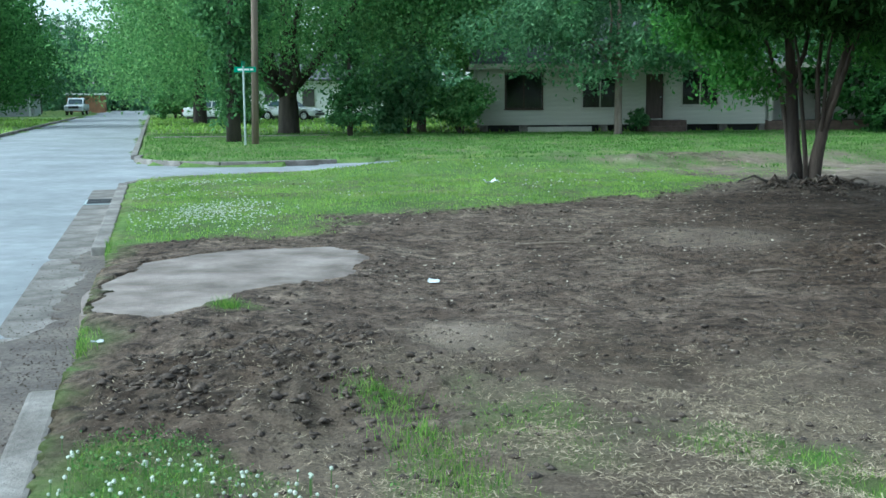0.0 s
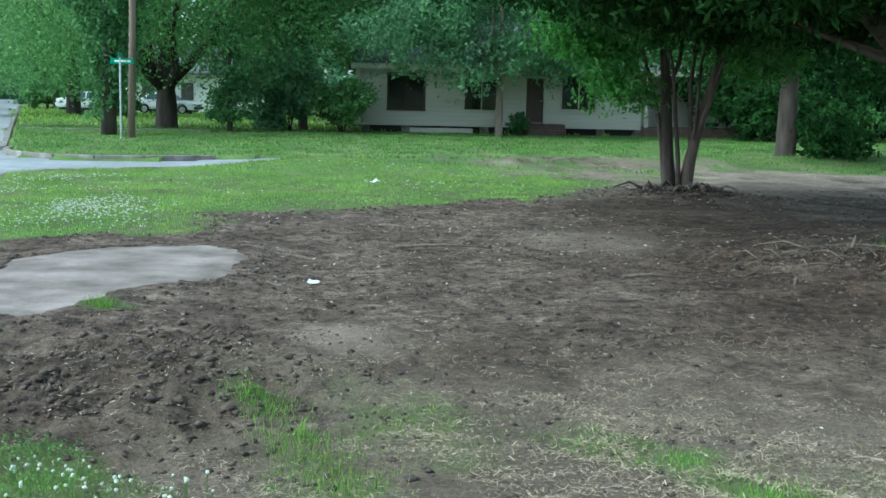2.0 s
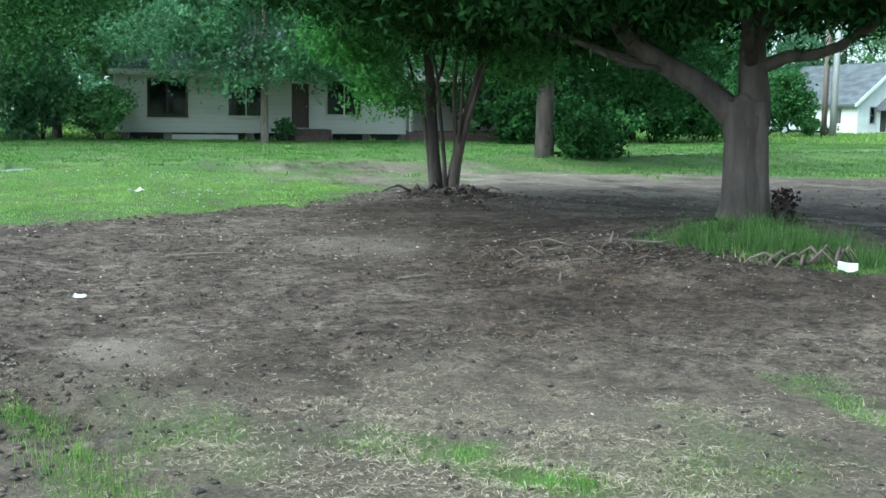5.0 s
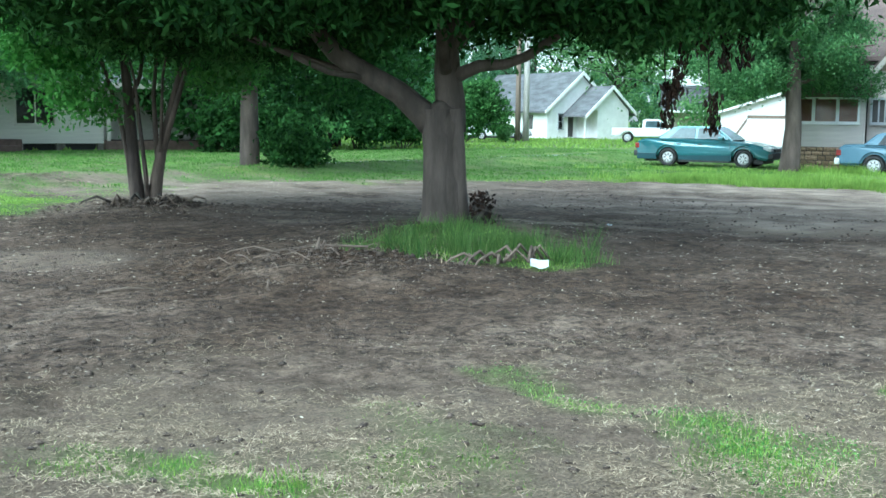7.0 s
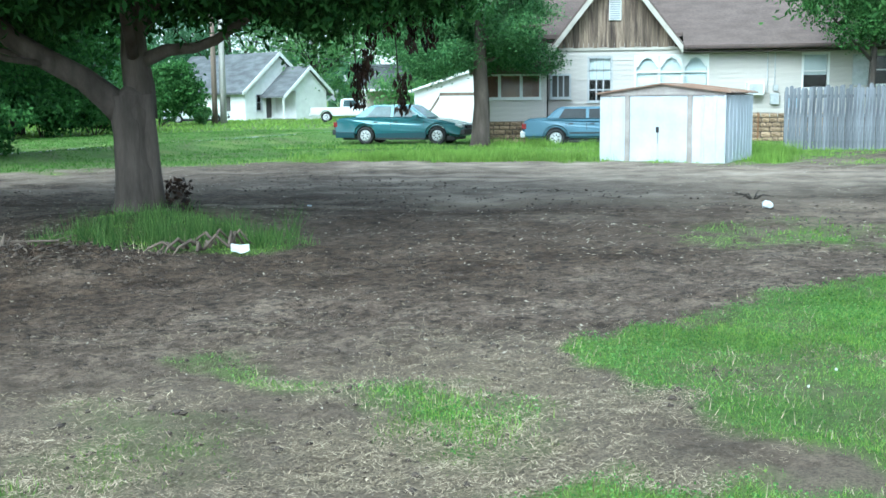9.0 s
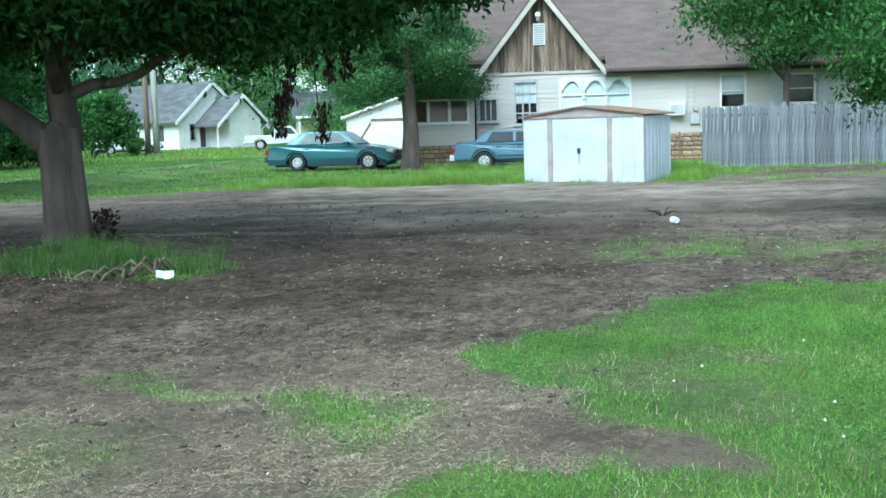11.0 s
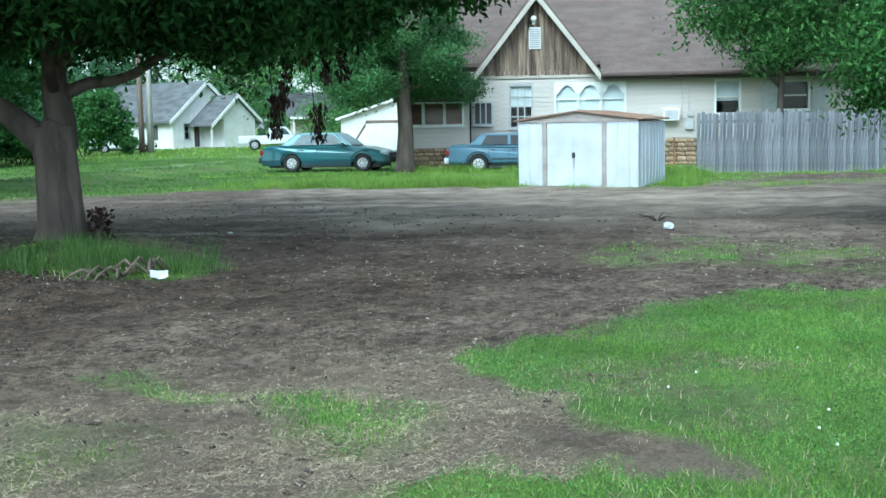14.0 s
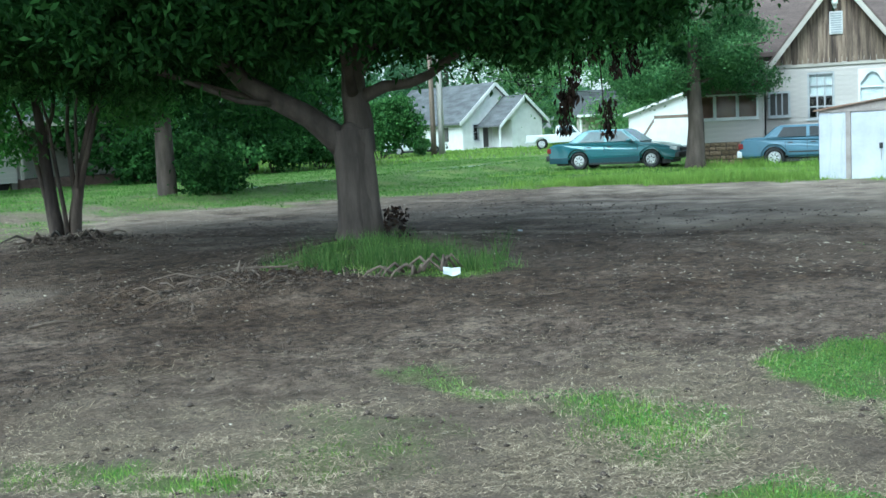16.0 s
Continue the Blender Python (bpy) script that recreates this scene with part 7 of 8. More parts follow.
turf("grass", -1.8, 12.0, 0.3, 9.5, 4200, 0.036, 0.0065, GRASS, "short fresh green grass in ragged patches", lean=1.3)
turf("grass", -7.5, 15.5, 9.5, 24.5, 600, 0.036, 0.017, GRASS_FAR, "green grass round the bare soil")
turf("grass", 12.0, 17.0, 0.0, 9.5, 500, 0.06, 0.015, GRASS, "thin green grass strip on the soil")
turf("grass", -16, 40, 24.5, 50.4, 130, 0.055, 0.03, GRASS_LAWN_SHADE, "mown lawn across the street")
turf("grass", 15.5, 34, 9.5, 24.5, 220, 0.08, 0.025, GRASS_FAR, "green lawn by the shed and cars")
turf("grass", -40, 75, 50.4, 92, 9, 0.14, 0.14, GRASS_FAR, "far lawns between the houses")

# broad leaves among the turf
n = 210000
x, y = rng.uniform(3.2, 12, n), rng.uniform(0.3, 6.5, n)
c = cover(x, y)
keep = (rng.uniform(0, 1, n) < c * np.clip(0.6 + fbm(x, y, 0.7, 95), 0.2, 1)) & (c > 0.3)
x, y = x[keep], y[keep]
pts = np.stack([x, y, land(x, y) + rng.uniform(0.015, 0.05, len(x))], 1)
tagged(raw_mesh("clover", leaf_quads(rng, pts, 0.0135, 0.7, -0.1), 4, CLOVER), "low clover leaves through the lawn", "clover", kind="stuff")
n = 30000
x, y = rng.uniform(-1.6, 0.1, n), rng.uniform(4.2, 5.8, n)
c = cover(x, y)
keep = (rng.uniform(0, 1, n) < c * np.clip(0.45 + fbm(x, y, 2.2, 99), 0.05, 1)) & (c > 0.3) & off_street(x, y)
x, y = x[keep], y[keep]
pts = np.stack([x, y, land(x, y) + rng.uniform(0.02, 0.075, len(x))], 1)
tagged(raw_mesh("clover", leaf_quads(rng, pts, 0.016, 0.75, -0.1), 4, CLOVER), "thick clover leaves beside the kerb", "clover", kind="stuff")
# brown dry stalks in the turf
n = 14000
x, y = rng.uniform(2.5, 11, n), rng.uniform(0.5, 7, n)
c = cover(x, y)
keep = (c > 0.2) & (rng.uniform(0, 1, n) < np.clip(0.35 + fbm(x, y, 1.1, 97), 0, 1))
tagged(raw_mesh("dry_grass", blades(x[keep], y[keep], land(x[keep], y[keep]), 0.06, 0.006, 1.2), 3, STRAW), "dry straw-coloured stalks among green grass", "grass", kind="stuff")


def tall_tufts(places, spread, k, height, width, label, material=GRASS):
    xs, ys, hs = [], [], []
    for px, py in places:
        xs.append(px + rng.normal(size=k) * spread)
        ys.append(py + rng.normal(size=k) * spread)
        hs.append(np.full(k, height * rng.uniform(0.45, 1.4)))
    x_, y_ = np.concatenate(xs), np.concatenate(ys)
    return tagged(raw_mesh("grass", blades(x_, y_, land(x_, y_), np.concatenate(hs), width, 0.7), 3, material), label, "grass", kind="stuff")


def along(a, b, n_, jitter):
    f = rng.uniform(0, 1, n_)
    return list(zip(a[0] + (b[0] - a[0]) * f + rng.normal(size=n_) * jitter, a[1] + (b[1] - a[1]) * f + rng.normal(size=n_) * jitter))


# long grass at the tree's foot
ring_pts = [(px, py) for px, py in zip(rng.uniform(6.0, 9.3, 420), rng.uniform(9.6, 14.0, 420)) if inside(np.array(px), np.array(py), PATCHES[5]) + 0.5 * float(fbm(np.array(px), np.array(py), 1.2, 29)) > 0.18]
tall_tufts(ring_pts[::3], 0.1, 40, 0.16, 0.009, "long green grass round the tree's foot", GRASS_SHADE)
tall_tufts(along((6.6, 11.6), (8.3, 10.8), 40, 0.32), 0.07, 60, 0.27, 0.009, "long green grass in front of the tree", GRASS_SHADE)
tall_tufts(along((6.4, 11.7), (7.7, 10.9), 26, 0.3), 0.12, 12, 0.13, 0.006, "dry brown stalks in the long grass", STRAW)
# uncut grass by the shed, fence and cars
tall_tufts(along((20.2, 23.0), (23.5, 17.6), 120, 0.35), 0.16, 70, 0.2, 0.018, "uncut grass beside the shed", GRASS_FAR)
tall_tufts(along((21.5, 24.5), (24.8, 19.5), 120, 0.7), 0.2, 60, 0.16, 0.02, "uncut grass in front of the cars", GRASS_FAR)
tall_tufts(along((26.6, 15.6), (29.6, 15.3), 80, 0.35), 0.16, 70, 0.27, 0.018, "uncut grass between shed and fence", GRASS_FAR)
tall_tufts(along((25.3, 13.3), (27.3, 14.4), 40, 0.15), 0.12, 50, 0.22, 0.018, "weeds along the shed's foot", GRASS_FAR)
tall_tufts(along((31.0, 15.7), (35.4, 8.7), 14, 0.12), 0.12, 14, 0.16, 0.02, "weeds along the fence's foot", GRASS_FAR)
tall_tufts(along((23.7, 17.2), (25.0, 14.4), 26, 0.04), 0.06, 14, 0.13, 0.02, "small weeds against the shed doors", GRASS_FAR)
tall_tufts(along((24.5, 30.0), (28.2, 25.0), 60, 0.6), 0.2, 24, 0.10, 0.04, "uncut grass round the parked car", GRASS_FAR)
tall_tufts(along((28.5, 25.5), (33.5, 21.0), 90, 0.8), 0.2, 60, 0.24, 0.022, "tall uncut grass before the house", GRASS_FAR)
# tufts within the soil
tall_tufts([(-1.42, 8.9), (-1.36, 8.86), (-3.4, 12.4), (-3.45, 12.6), (-2.2, 8.0), (-2.15, 7.8), (-2.25, 8.2)], 0.05, 90, 0.07, 0.006, "small grass tufts by the kerb")
tall_tufts([(-0.1, 6.4), (-0.12, 6.6), (0.0, 6.2), (0.12, 5.75), (0.22, 5.5), (0.3, 5.3), (0.35, 5.1), (4.1, 4.3), (4.3, 4.1), (4.45, 4.4), (4.2, 3.9), (4.5, 4.7), (2.15, 4.95), (1.5, 5.6)], 0.11, 260, 0.06, 0.0055, "taller tufts of fresh grass in the soil")

# straw and dead grass lying on the soil
n = 370000
x, y = rng.uniform(-1.6, 9.0, n), rng.uniform(2.6, 8.6, n)
d = np.hypot(x, y)
w = np.clip(1.35 - np.abs(d - 5.4) / 2.6, 0.03, 1) * np.clip(0.35 + fbm(x, y, 1.0, 50) * 1.0 + fbm(x, y, 4.0, 51) * 0.6, 0.02, 1) * np.clip((x + 0.7) / 1.6, 0.12, 1)
keep = (rng.uniform(0, 1, n) < w) & (cover(x, y) < 0.6) & off_street(x, y)
x, y = x[keep], y[keep]
k = len(x)
a = rng.uniform(0, 2 * math.pi, k)
ln, wd = rng.uniform(0.01, 0.048, k), rng.uniform(0.0014, 0.0042, k)
mid = np.stack([x, y, land(x, y) + rng.uniform(0.004, 0.022, k)], 1)
ax = np.stack([np.cos(a) * ln / 2, np.sin(a) * ln / 2, rng.uniform(-0.12, 0.12, k) * ln], 1)
ac_ = np.stack([-np.sin(a) * wd / 2, np.cos(a) * wd / 2, np.zeros(k)], 1)
tagged(raw_mesh("straw", np.stack([mid - ax - ac_, mid + ax - ac_, mid + ax + ac_, mid - ax + ac_], 1).reshape(-1, 3), 4, STRAW), "dry straw scattered over the soil", "straw", kind="stuff")

# chips of wood, bark and pale stone over the lot
n = 60000
x, y = rng.uniform(-2.8, 26, n), rng.uniform(3.5, 26, n)
w = np.clip(7.0 / np.hypot(x, y), 0, 1) * np.clip(0.4 + fbm(x, y, 0.6, 55), 0.1, 1)
w = np.maximum(w, 0.9 * np.exp(-((x - 5.6) ** 2 / 4 + (y - 10.9) ** 2 / 1.6)))
w = np.maximum(w, 0.8 * np.exp(-((x - 5.8) ** 2 / 3 + (y - 18.7) ** 2 / 1.5)))
keep = (rng.uniform(0, 1, n) < w) & (cover(x, y) < 0.4) & off_street(x, y)
x, y = x[keep], y[keep]
k = len(x)
size = rng.uniform(0.006, 0.02, k) * np.clip(np.hypot(x, y) / 8, 0.7, 1.9)
pts = np.stack([x, y, land(x, y) + 0.008], 1)
a = rng.uniform(0, 2 * math.pi, k)
ax = np.stack([np.cos(a) * size, np.sin(a) * size, rng.uniform(-0.3, 0.3, k) * size], 1)
ac_ = np.stack([-np.sin(a) * size * 0.4, np.cos(a) * size * 0.4, rng.uniform(-0.3, 0.3, k) * size * 0.5], 1)
tagged(raw_mesh("wood_chips", np.stack([pts - ax, pts + ac_, pts + ax, pts - ac_], 1).reshape(-1, 3), 4, CHIP), "pale wood chips and bark bits on the soil", "chips", kind="stuff")


def lumps(name, x, y, size, material, label, category, sink=0.3):
    """Uneven eight-sided lumps lying in the soil."""
    k = len(x)
    octa = np.array([(1, 0, 0), (0, 1, 0), (-1, 0, 0), (0, -1, 0), (0, 0, 1), (0, 0, -1)], float)
    f = np.array([(0, 1, 4), (1, 2, 4), (2, 3, 4), (3, 0, 4), (1, 0, 5), (2, 1, 5), (3, 2, 5), (0, 3, 5)])
    v = octa[None] * rng.uniform(0.55, 1.25, (k, 6, 1)) + rng.normal(size=(k, 6, 3)) * 0.16
    a = rng.uniform(0, 2 * math.pi, k)
    ca, sa = np.cos(a)[:, None], np.sin(a)[:, None]
    v = np.stack([v[..., 0] * ca - v[..., 1] * sa, v[..., 0] * sa + v[..., 1] * ca, v[..., 2] * 0.55], -1) * size[:, None, None]
    v += np.stack([x, y, land(x, y) + size * (0.5 - sink)], 1)[:, None]
    me = bpy.data.meshes.new(name)
    faces = (f[None] + np.arange(k)[:, None, None] * 6).reshape(-1)
    me.vertices.add(k * 6)
    me.vertices.foreach_set("co", v.astype(np.float32).ravel())
    me.loops.add(len(faces))
    me.loops.foreach_set("vertex_index", faces.astype(np.int32))
    me.polygons.add(k * 8)
    me.polygons.foreach_set("loop_start", np.arange(0, k * 24, 3, dtype=np.int32))
    me.polygons.foreach_set("loop_total", np.full(k * 8, 3, dtype=np.int32))
    me.update(calc_edges=True)
    me.materials.append(material)
    return tagged(new(name, me), label, category, kind="stuff")


n = 130000
x, y = rng.uniform(-3.2, 16, n), rng.uniform(3.2, 21, n)
w = 0.2 * np.clip(11.0 / np.hypot(x, y), 0, 1) * np.clip(0.6 + fbm(x, y, 0.9, 61), 0.1, 1.3)
w = w + 0.9 * np.exp(-((x + 0.9) ** 2 / 0.9 + (y - 6.8) ** 2 / 1.6)) + 0.5 * np.exp(-((x - 5.3) ** 2 / 3.0 + (y - 11.0) ** 2 / 0.6)) + 0.45 * np.exp(-((x - 6.0) ** 2 / 2.5 + (y - 18.6) ** 2 / 0.6))
rim = np.exp(-(inside(x, y, edge) + 0.18) ** 2 / 0.03) * (y < 11.5)
w = w + 0.5 * rim + 0.5 * np.exp(-(inside(x, y, DIRT) - 0.15) ** 2 / 0.05) * (np.hypot(x, y) > 11)
keep = (rng.uniform(0, 1, n) < w) & (cover(x, y) < 0.5) & off_street(x, y)
x, y = x[keep], y[keep]
lumps("soil_clods", x, y, 0.005 + 0.03 * rng.uniform(0, 1, len(x)) ** 2.6, CLOD, "crumbled brown soil clods over the bare lot", "soil")
x, y = rng.normal(-0.85, 0.5, 150), rng.normal(6.7, 0.6, 150)
keep = (x - ROAD_O[0]) * ROAD_R[0] + (y - ROAD_O[1]) * ROAD_R[1] > 0.3
lumps("soil_clods", x[keep], y[keep], 0.012 + 0.04 * rng.uniform(0, 1, keep.sum()) ** 2, CLOD, "larger dug-up soil clods near the kerb", "soil")
x, y = rng.normal(6.1, 0.6, 260), rng.normal(18.85, 0.3, 260)
lumps("soil_clods", x, y, 0.015 + 0.06 * rng.uniform(0, 1, 260) ** 2, CLOD, "dug-up clods heaped round the many-stemmed tree", "soil")
x, y = rng.normal(5.6, 0.8, 260), rng.normal(11.0, 0.3, 260)
lumps("soil_clods", x, y, 0.012 + 0.04 * rng.uniform(0, 1, 260) ** 2, CLOD, "dug-up clods in a low ridge", "soil")
# dirt washed over gutter and slab
n = 5000
s_, o_ = rng.uniform(5, 14, n), rng.normal(-0.1, 0.28, n)
q = ROAD_O + ROAD_A * s_[:, None] + ROAD_R * o_[:, None]
keep = rng.uniform(0, 1, n) < np.exp(-(s_ - 8.0) ** 2 / 5) + 0.3 * np.exp(-(s_ - 12.5) ** 2 / 1.5)
x, y = q[keep, 0], q[keep, 1]
sz = rng.uniform(0.002, 0.009, len(x))
ob = lumps("soil_crumbs", x, y, sz, CLOD, "fine soil crumbs spilled into the gutter", "soil")
co = np.empty(len(ob.data.vertices) * 3, np.float32)
ob.data.vertices.foreach_get("co", co)
co = co.reshape(-1, 6, 3)
co[:, :, 2] += (-0.1 - land(x, y)).astype(np.float32)[:, None]
ob.data.vertices.foreach_set("co", co.ravel())


# sticks, roots and brush
def stick(name, pts_, r, material, label, category="stick"):
    radii = list(np.linspace(r, r * 0.35, len(pts_)))
    return tagged(part(name, tube(bmesh.new(), pts_, radii, 6, 0.2, len(pts_)), material, smooth=True), label, category)


PALEWOOD = mat("pale_dead_wood", (0.19, 0.145, 0.11), (0.09, 0.068, 0.052), 12, 0.9, bump=0.3, stretch=(1, 1, 1))
br = thing("fallen_branch", pose(4.9, 11.5, 0.06), "thin forked dead branch lying on the soil", "branch")
part("stem", tube(bmesh.new(), [(1.1, -0.1, 0.12), (0.6, 0.15, 0.14), (0.1, 0.1, 0.1), (-0.6, -0.25, 0.03)], [0.014, 0.012, 0.009, 0.004], 6, 0.2), PALEWOOD, br)
part("fork", tube(bmesh.new(), [(0.6, 0.15, 0.14), (0.35, -0.3, 0.1), (0.1, -0.7, 0.03)], [0.011, 0.008, 0.004], 6, 0.2), PALEWOOD, br)
sb = thing("splintered_stump", pose(5.35, 11.35, 0.08), "splintered pale stump of a felled sapling", "stump")
for dx, dy, h, lx, r in ((0, 0, 0.24, 0.04, 0.03), (0.05, 0.02, 0.2, 0.06, 0.022), (0.1, 0.0, 0.17, 0.15, 0.014)):
    part("splinter", tube(bmesh.new(), [(dx, dy, -0.1), (dx + lx * 0.5, dy, h * 0.6), (dx + lx, dy, h)], [r, r * 0.8, r * 0.2], 6, 0.4), PALEWOOD, sb)
rp = thing("root_pile", pose(7.15, 10.35, 0.05), "tangle of pale dead roots in the grass edge", "roots")
r2 = random.Random(5)
for k in range(13):
    a = r2.uniform(-0.5, 3.6)
    ln = r2.uniform(0.18, 0.42)
    x0, y0 = r2.uniform(-0.35, 0.35), r2.uniform(-0.15, 0.2)
    part("root", tube(bmesh.new(), [(x0, y0, 0.02), (x0 + math.cos(a) * ln * 0.4, y0 + math.sin(a) * ln * 0.3, r2.uniform(0.08, 0.18)), (x0 + math.cos(a) * ln * 0.8, y0 + math.sin(a) * ln * 0.5, r2.uniform(0.02, 0.09)), (x0 + math.cos(a) * ln, y0 + math.sin(a) * ln * 0.7, 0.0)], [0.02, 0.018, 0.014, 0.006], 7, 0.3, k), PALEWOOD, rp, smooth=True)
for k in range(46):
    cx, cy = ((r2.gauss(5.3, 0.9), r2.gauss(11.1, 0.4)) if k % 2 else (r2.gauss(6.0, 0.7), r2.gauss(18.75, 0.35)))
    a, ln = r2.uniform(0, 6.28), r2.uniform(0.15, 0.55)
    z0 = float(land(cx, cy)) + 0.02
    stick("twig", [(cx, cy, z0), (cx + math.cos(a) * ln * 0.5, cy + math.sin(a) * ln * 0.5, z0 + r2.uniform(0.01, 0.06)), (cx + math.cos(a) * ln, cy + math.sin(a) * ln, z0)], r2.uniform(0.006, 0.014), PALEWOOD, "dead twig lying on the soil", "twig")["group"] = "dead twigs on the lot"
stick("stick", [(0.9, 12.4, 0.02), (1.4, 12.45, 0.04), (1.9, 12.3, 0.03)], 0.018, PALEWOOD, "pale broken stick lying on the soil")
stick("stick", [(2.85, 10.5, 0.02), (3.1, 10.56, 0.035), (3.4, 10.5, 0.02)], 0.018, PALEWOOD, "pale broken stick lying on the soil")
heap = thing("root_pile", pose(5.85, 18.75, float(land(5.85, 18.75))), "dug-up pale roots heaped at the many-stemmed tree", "roots")
for k in range(18):
    a, ln = r2.uniform(0, 6.28), r2.uniform(0.2, 0.55)
    x0, y0 = r2.gauss(0, 0.45), r2.gauss(0, 0.22)
    part("root", tube(bmesh.new(), [(x0, y0, 0.0), (x0 + math.cos(a) * ln * 0.5, y0 + math.sin(a) * ln * 0.5, r2.uniform(0.05, 0.16)), (x0 + math.cos(a) * ln, y0 + math.sin(a) * ln, 0.02)], [0.022, 0.02, 0.01], 7, 0.4, k), PALEWOOD if k % 3 else BARK_DARK, heap, smooth=True)
# brush and dead stub beyond the white scrap
bp_ = thing("weed_clump", pose(16.0, 8.8, 0.0), "small dark dead weed clump on the soil", "weed")
for k in range(12):
    a = r2.uniform(0, 6.28)
    part("stalk", tube(bmesh.new(), [(0, 0, 0), (math.cos(a) * 0.15, math.sin(a) * 0.15, 0.1), (math.cos(a) * 0.32, math.sin(a) * 0.32, r2.uniform(0.05, 0.16))], [0.012, 0.01, 0.004], 5), BARK_DARK, bp_)


# litter
def scrap(name, x, y, w, d, tilt, label, z=0.0, seed=0, fold=0.03):
    """A crumpled sheet with a fold."""
    r3 = random.Random(seed)
    bm = bmesh.new()
    grid = [[bm.verts.new(((i / 4 - 0.5) * w, (j / 3 - 0.5) * d, r3.uniform(-1, 1) * fold + abs(i / 4 - 0.45) * fold * 2)) for i in range(5)] for j in range(4)]
    for j in range(3):
        for i in range(4):
            bm.faces.new((grid[j][i], grid[j][i + 1], grid[j + 1][i + 1], grid[j + 1][i]))
    ext = bmesh.ops.extrude_face_region(bm, geom=list(bm.faces))
    bmesh.ops.translate(bm, vec=(0, 0, 0.004), verts=[v for v in ext["geom"] if isinstance(v, bmesh.types.BMVert)])
    bmesh.ops.recalc_face_normals(bm, faces=bm.faces)
    ob = part(name, bm, PAPER)
    ob.matrix_basis = pose(x, y, float(land(x, y)) + z, tilt, 0, r3.uniform(-40, 40) if seed else -32)
    return tagged(ob, label, "litter")


scrap("paper_board", 7.28, 10.0, 0.19, 0.11, 38, "white sheet of board propped in the grass", 0.09, 2, 0.014)
bm = bmesh.new()
bmesh.ops.create_icosphere(bm, subdivisions=3, radius=0.075)
r3 = random.Random(3)
for v in bm.verts:
    v.co = Vector((v.co.x * 1.25, v.co.y, max(v.co.z, -0.05) * (0.6 + 0.4 * math.sin(v.co.x * 55 + v.co.y * 30)))) * r3.uniform(0.8, 1.15)
bag = part("plastic_bag", bm, PAPER)
bag.matrix_basis = pose(14.76, 7.92, float(land(14.76, 7.92)) + 0.04, 0, 0, 25)
tagged(bag, "crumpled white plastic bag on the soil", "litter")
scrap("paper_scrap", 0.1, 10.09, 0.1, 0.05, 5, "small white paper scrap on the soil", 0.02, 4, 0.012)
scrap("paper_scrap", 0.83, 19.6, 0.22, 0.16, 10, "small white paper scrap in the grass", 0.06, 5, 0.03)
scrap("paper_scrap", -2.05, 7.9, 0.08, 0.03, 5, "small white paper scrap by the kerb", 0.02, 6, 0.008)
scrap("paper_scrap", 10.9, 13.2, 0.09, 0.06, 10, "tiny white scrap on the soil", 0.02, 7, 0.01)


# clover flowers
def flower(x, y, h, r):
    ob = thing("clover_flower", pose(x, y, float(land(x, y))), "round white clover flower on a thin stem", "flower", "clover flowers in the lawn")
    part("stem", tube(bmesh.new(), [(0, 0, 0), (0.004, 0, h)], [0.002, 0.0015], 5), CLOVER, ob)
    bm = bmesh.new()
    bmesh.ops.create_icosphere(bm, subdivisions=2, radius=r, matrix=pose(0.004, 0, h))
    r3 = random.Random(int(x * 1000))
    for v in bm.verts:
        v.co += (v.co - Vector((0.004, 0, h))) * r3.uniform(-0.25, 0.2)
    part("head", bm, PETAL, ob)


for fx, fy in ((5.46, 1.98), (6.01, 1.49), (5.21, 1.79), (5.45, 1.59), (5.15, 1.35), (5.3, 1.2), (4.95, 1.3), (6.3, 3.1), (5.9, 2.1), (5.85, 3.05), (6.6, 1.9), (7.4, 2.9)):
    flower(fx, fy, 0.06, 0.009)
r2 = random.Random(31)
for k in range(90):
    fx = r2.uniform(-1.5, -0.15)
    fy = r2.uniform(4.7, 5.55 - 0.35 * (fx + 1.5))
    if (fx - ROAD_O[0]) * ROAD_R[0] + (fy - ROAD_O[1]) * ROAD_R[1] > 0.1:
        flower(fx, fy, r2.uniform(0.045, 0.09), r2.uniform(0.006, 0.0095))
n = 7000
x, y = rng.uniform(-5.8, -1.9, n), rng.uniform(13.6, 22.3, n)
patch = np.clip(inside(x, y, [(-3.9, 16.7), (-2.9, 17.9), (-2.2, 16.5), (-2.4, 14.8), (-3.4, 14.4)]) + 0.3 + 0.5 * fbm(x, y, 1.2, 17), 0, 1)
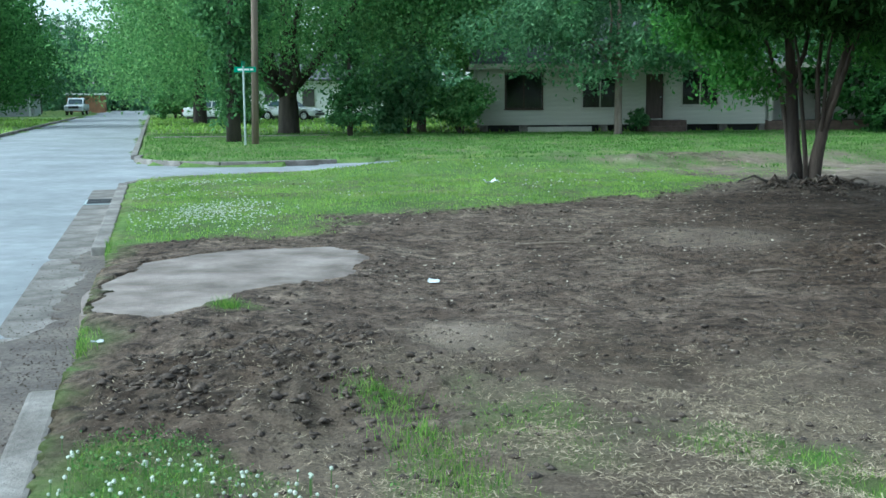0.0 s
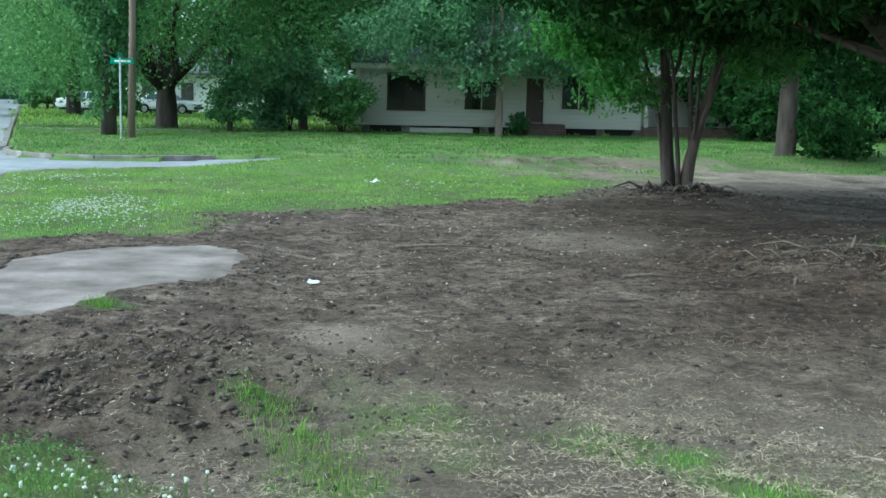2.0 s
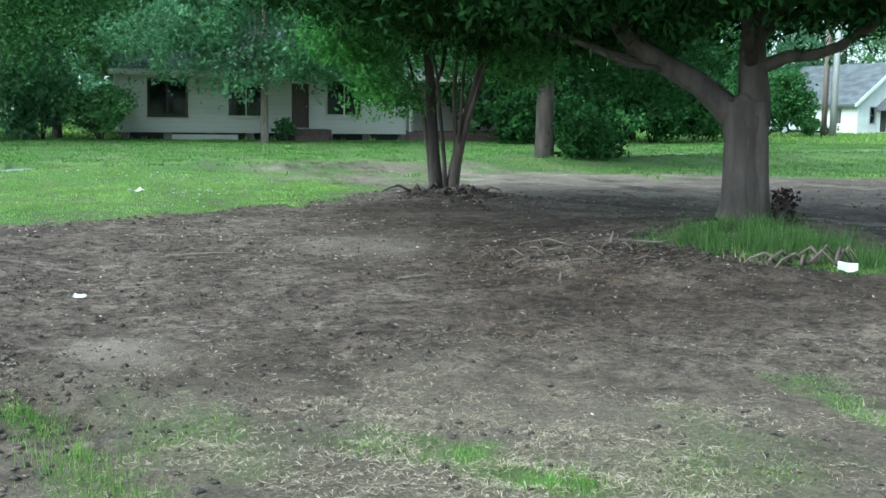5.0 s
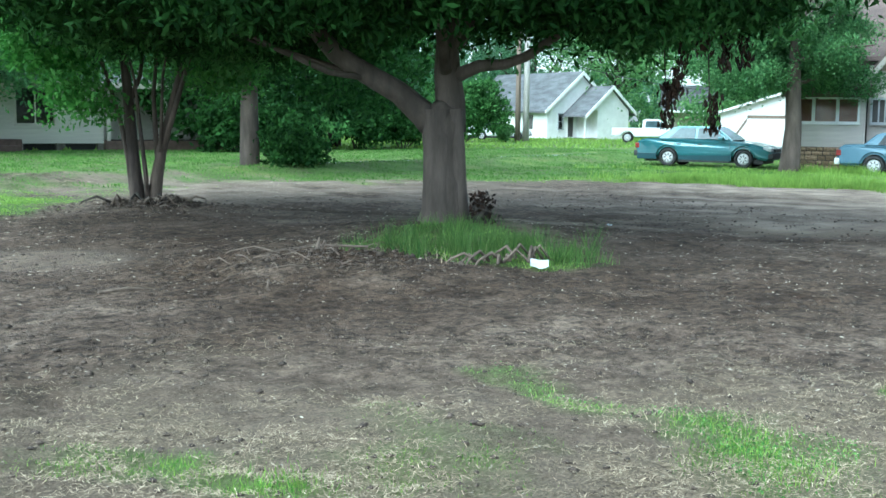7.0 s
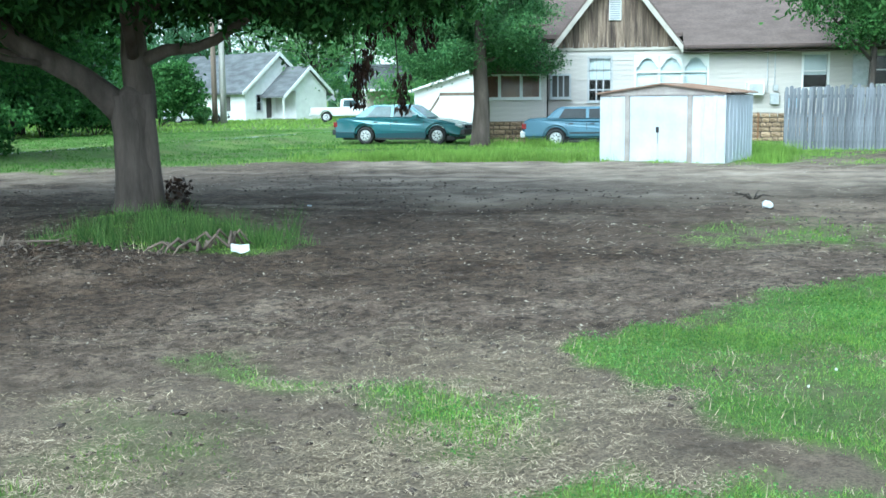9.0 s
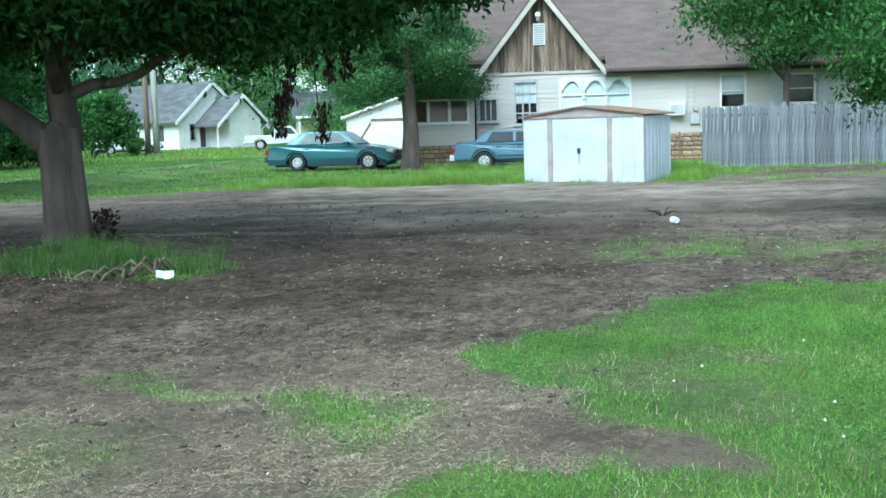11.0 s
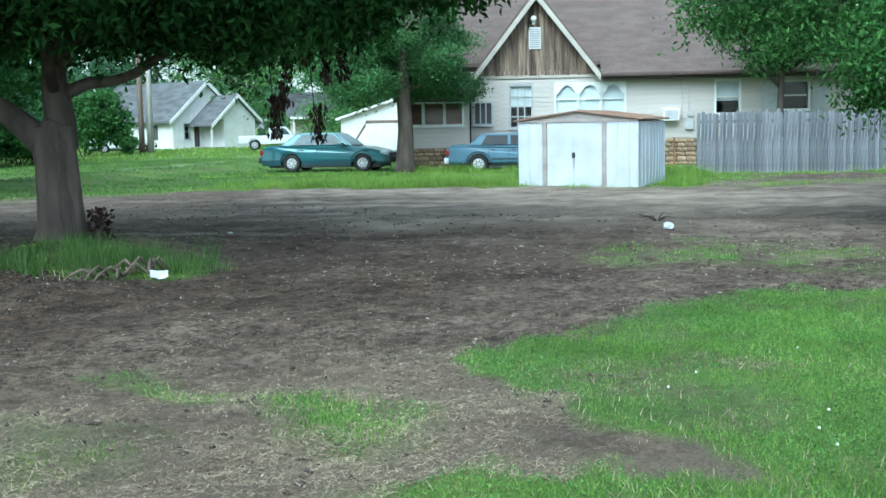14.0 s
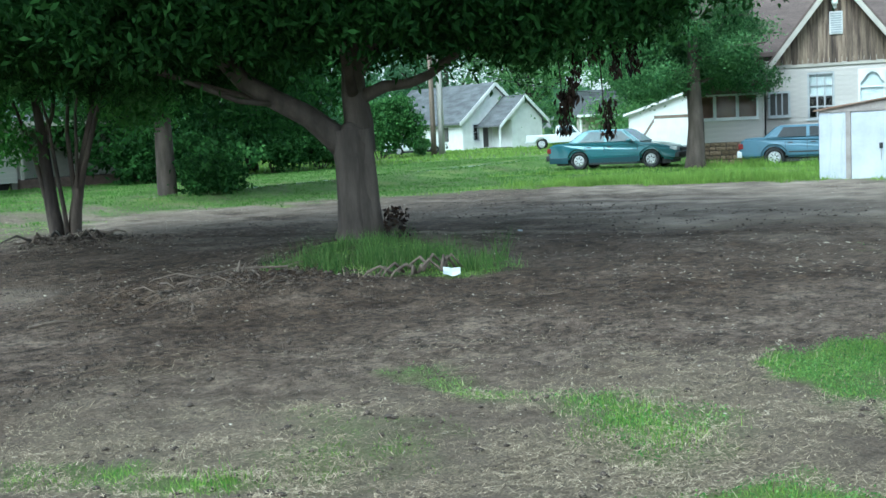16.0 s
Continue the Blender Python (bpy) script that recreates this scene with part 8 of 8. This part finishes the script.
patch = np.maximum(patch, 0.25 * np.clip(fbm(x, y, 1.0, 19) + 0.2, 0, 1))
patch = np.maximum(patch, 0.8 * np.clip(inside(x, y, [(-5.6, 20.8), (-3.9, 22.2), (-3.6, 21.4), (-5.2, 19.9)]) + 0.2, 0, 1))
keep = (rng.uniform(0, 1, n) < patch) & off_street(x, y) & (cover(x, y) > 0.5)
x, y = x[keep], y[keep]
lumps("clover_flowers", x, y, rng.uniform(0.013, 0.022, len(x)), PETAL, "thick drift of white clover flowers in the grass", "flowers", -1.6)
n = 900
x, y = rng.uniform(-3, 4, n), rng.uniform(16, 24, n)
keep = (rng.uniform(0, 1, n) < np.clip(fbm(x, y, 0.7, 23), 0, 1)) & (cover(x, y) > 0.6) & off_street(x, y)
lumps("clover_flowers", x[keep], y[keep], rng.uniform(0.016, 0.026, keep.sum()), PETAL, "scattered white clover flowers in the lawn", "flowers", -1.6)

# soil spilled over the gutter
spill = [(s_, o_) for s_, o_ in ((-4, 0.0), (-4, -0.9), (0, -1.1), (3.0, -0.95), (5.0, -0.8), (6.4, -0.62), (7.6, -0.45), (8.6, -0.55), (9.4, -0.2), (10.4, -0.3), (11.8, -0.1), (12.9, -0.35), (13.6, -0.12), (14.4, -0.22), (15.2, -0.03), (13.0, 0.3), (7.6, 0.3), (7.3, 0.0))]
r2 = random.Random(9)
ring = []
for (a0, b0), (a1, b1) in zip(spill, spill[1:] + spill[:1]):
    m_ = max(2, int(math.hypot(a1 - a0, b1 - b0) / 0.12))
    for k in range(m_):
        f = k / m_
        ring.append(tuple(road_at(a0 + (a1 - a0) * f + r2.uniform(-0.05, 0.05), b0 + (b1 - b0) * f + r2.uniform(-0.06, 0.06))))
bm = prism(bmesh.new(), ring, -0.2, -0.102, "z")
SPILL = mat("gutter_dirt", (0.15, 0.125, 0.105), (0.085, 0.07, 0.06), 3.0, 0.95, bump=0.8, bscale=35, grain=0.6)
tagged(part("soil_spill", bm, SPILL), "thin dark soil washed over the gutter", "soil", kind="stuff")
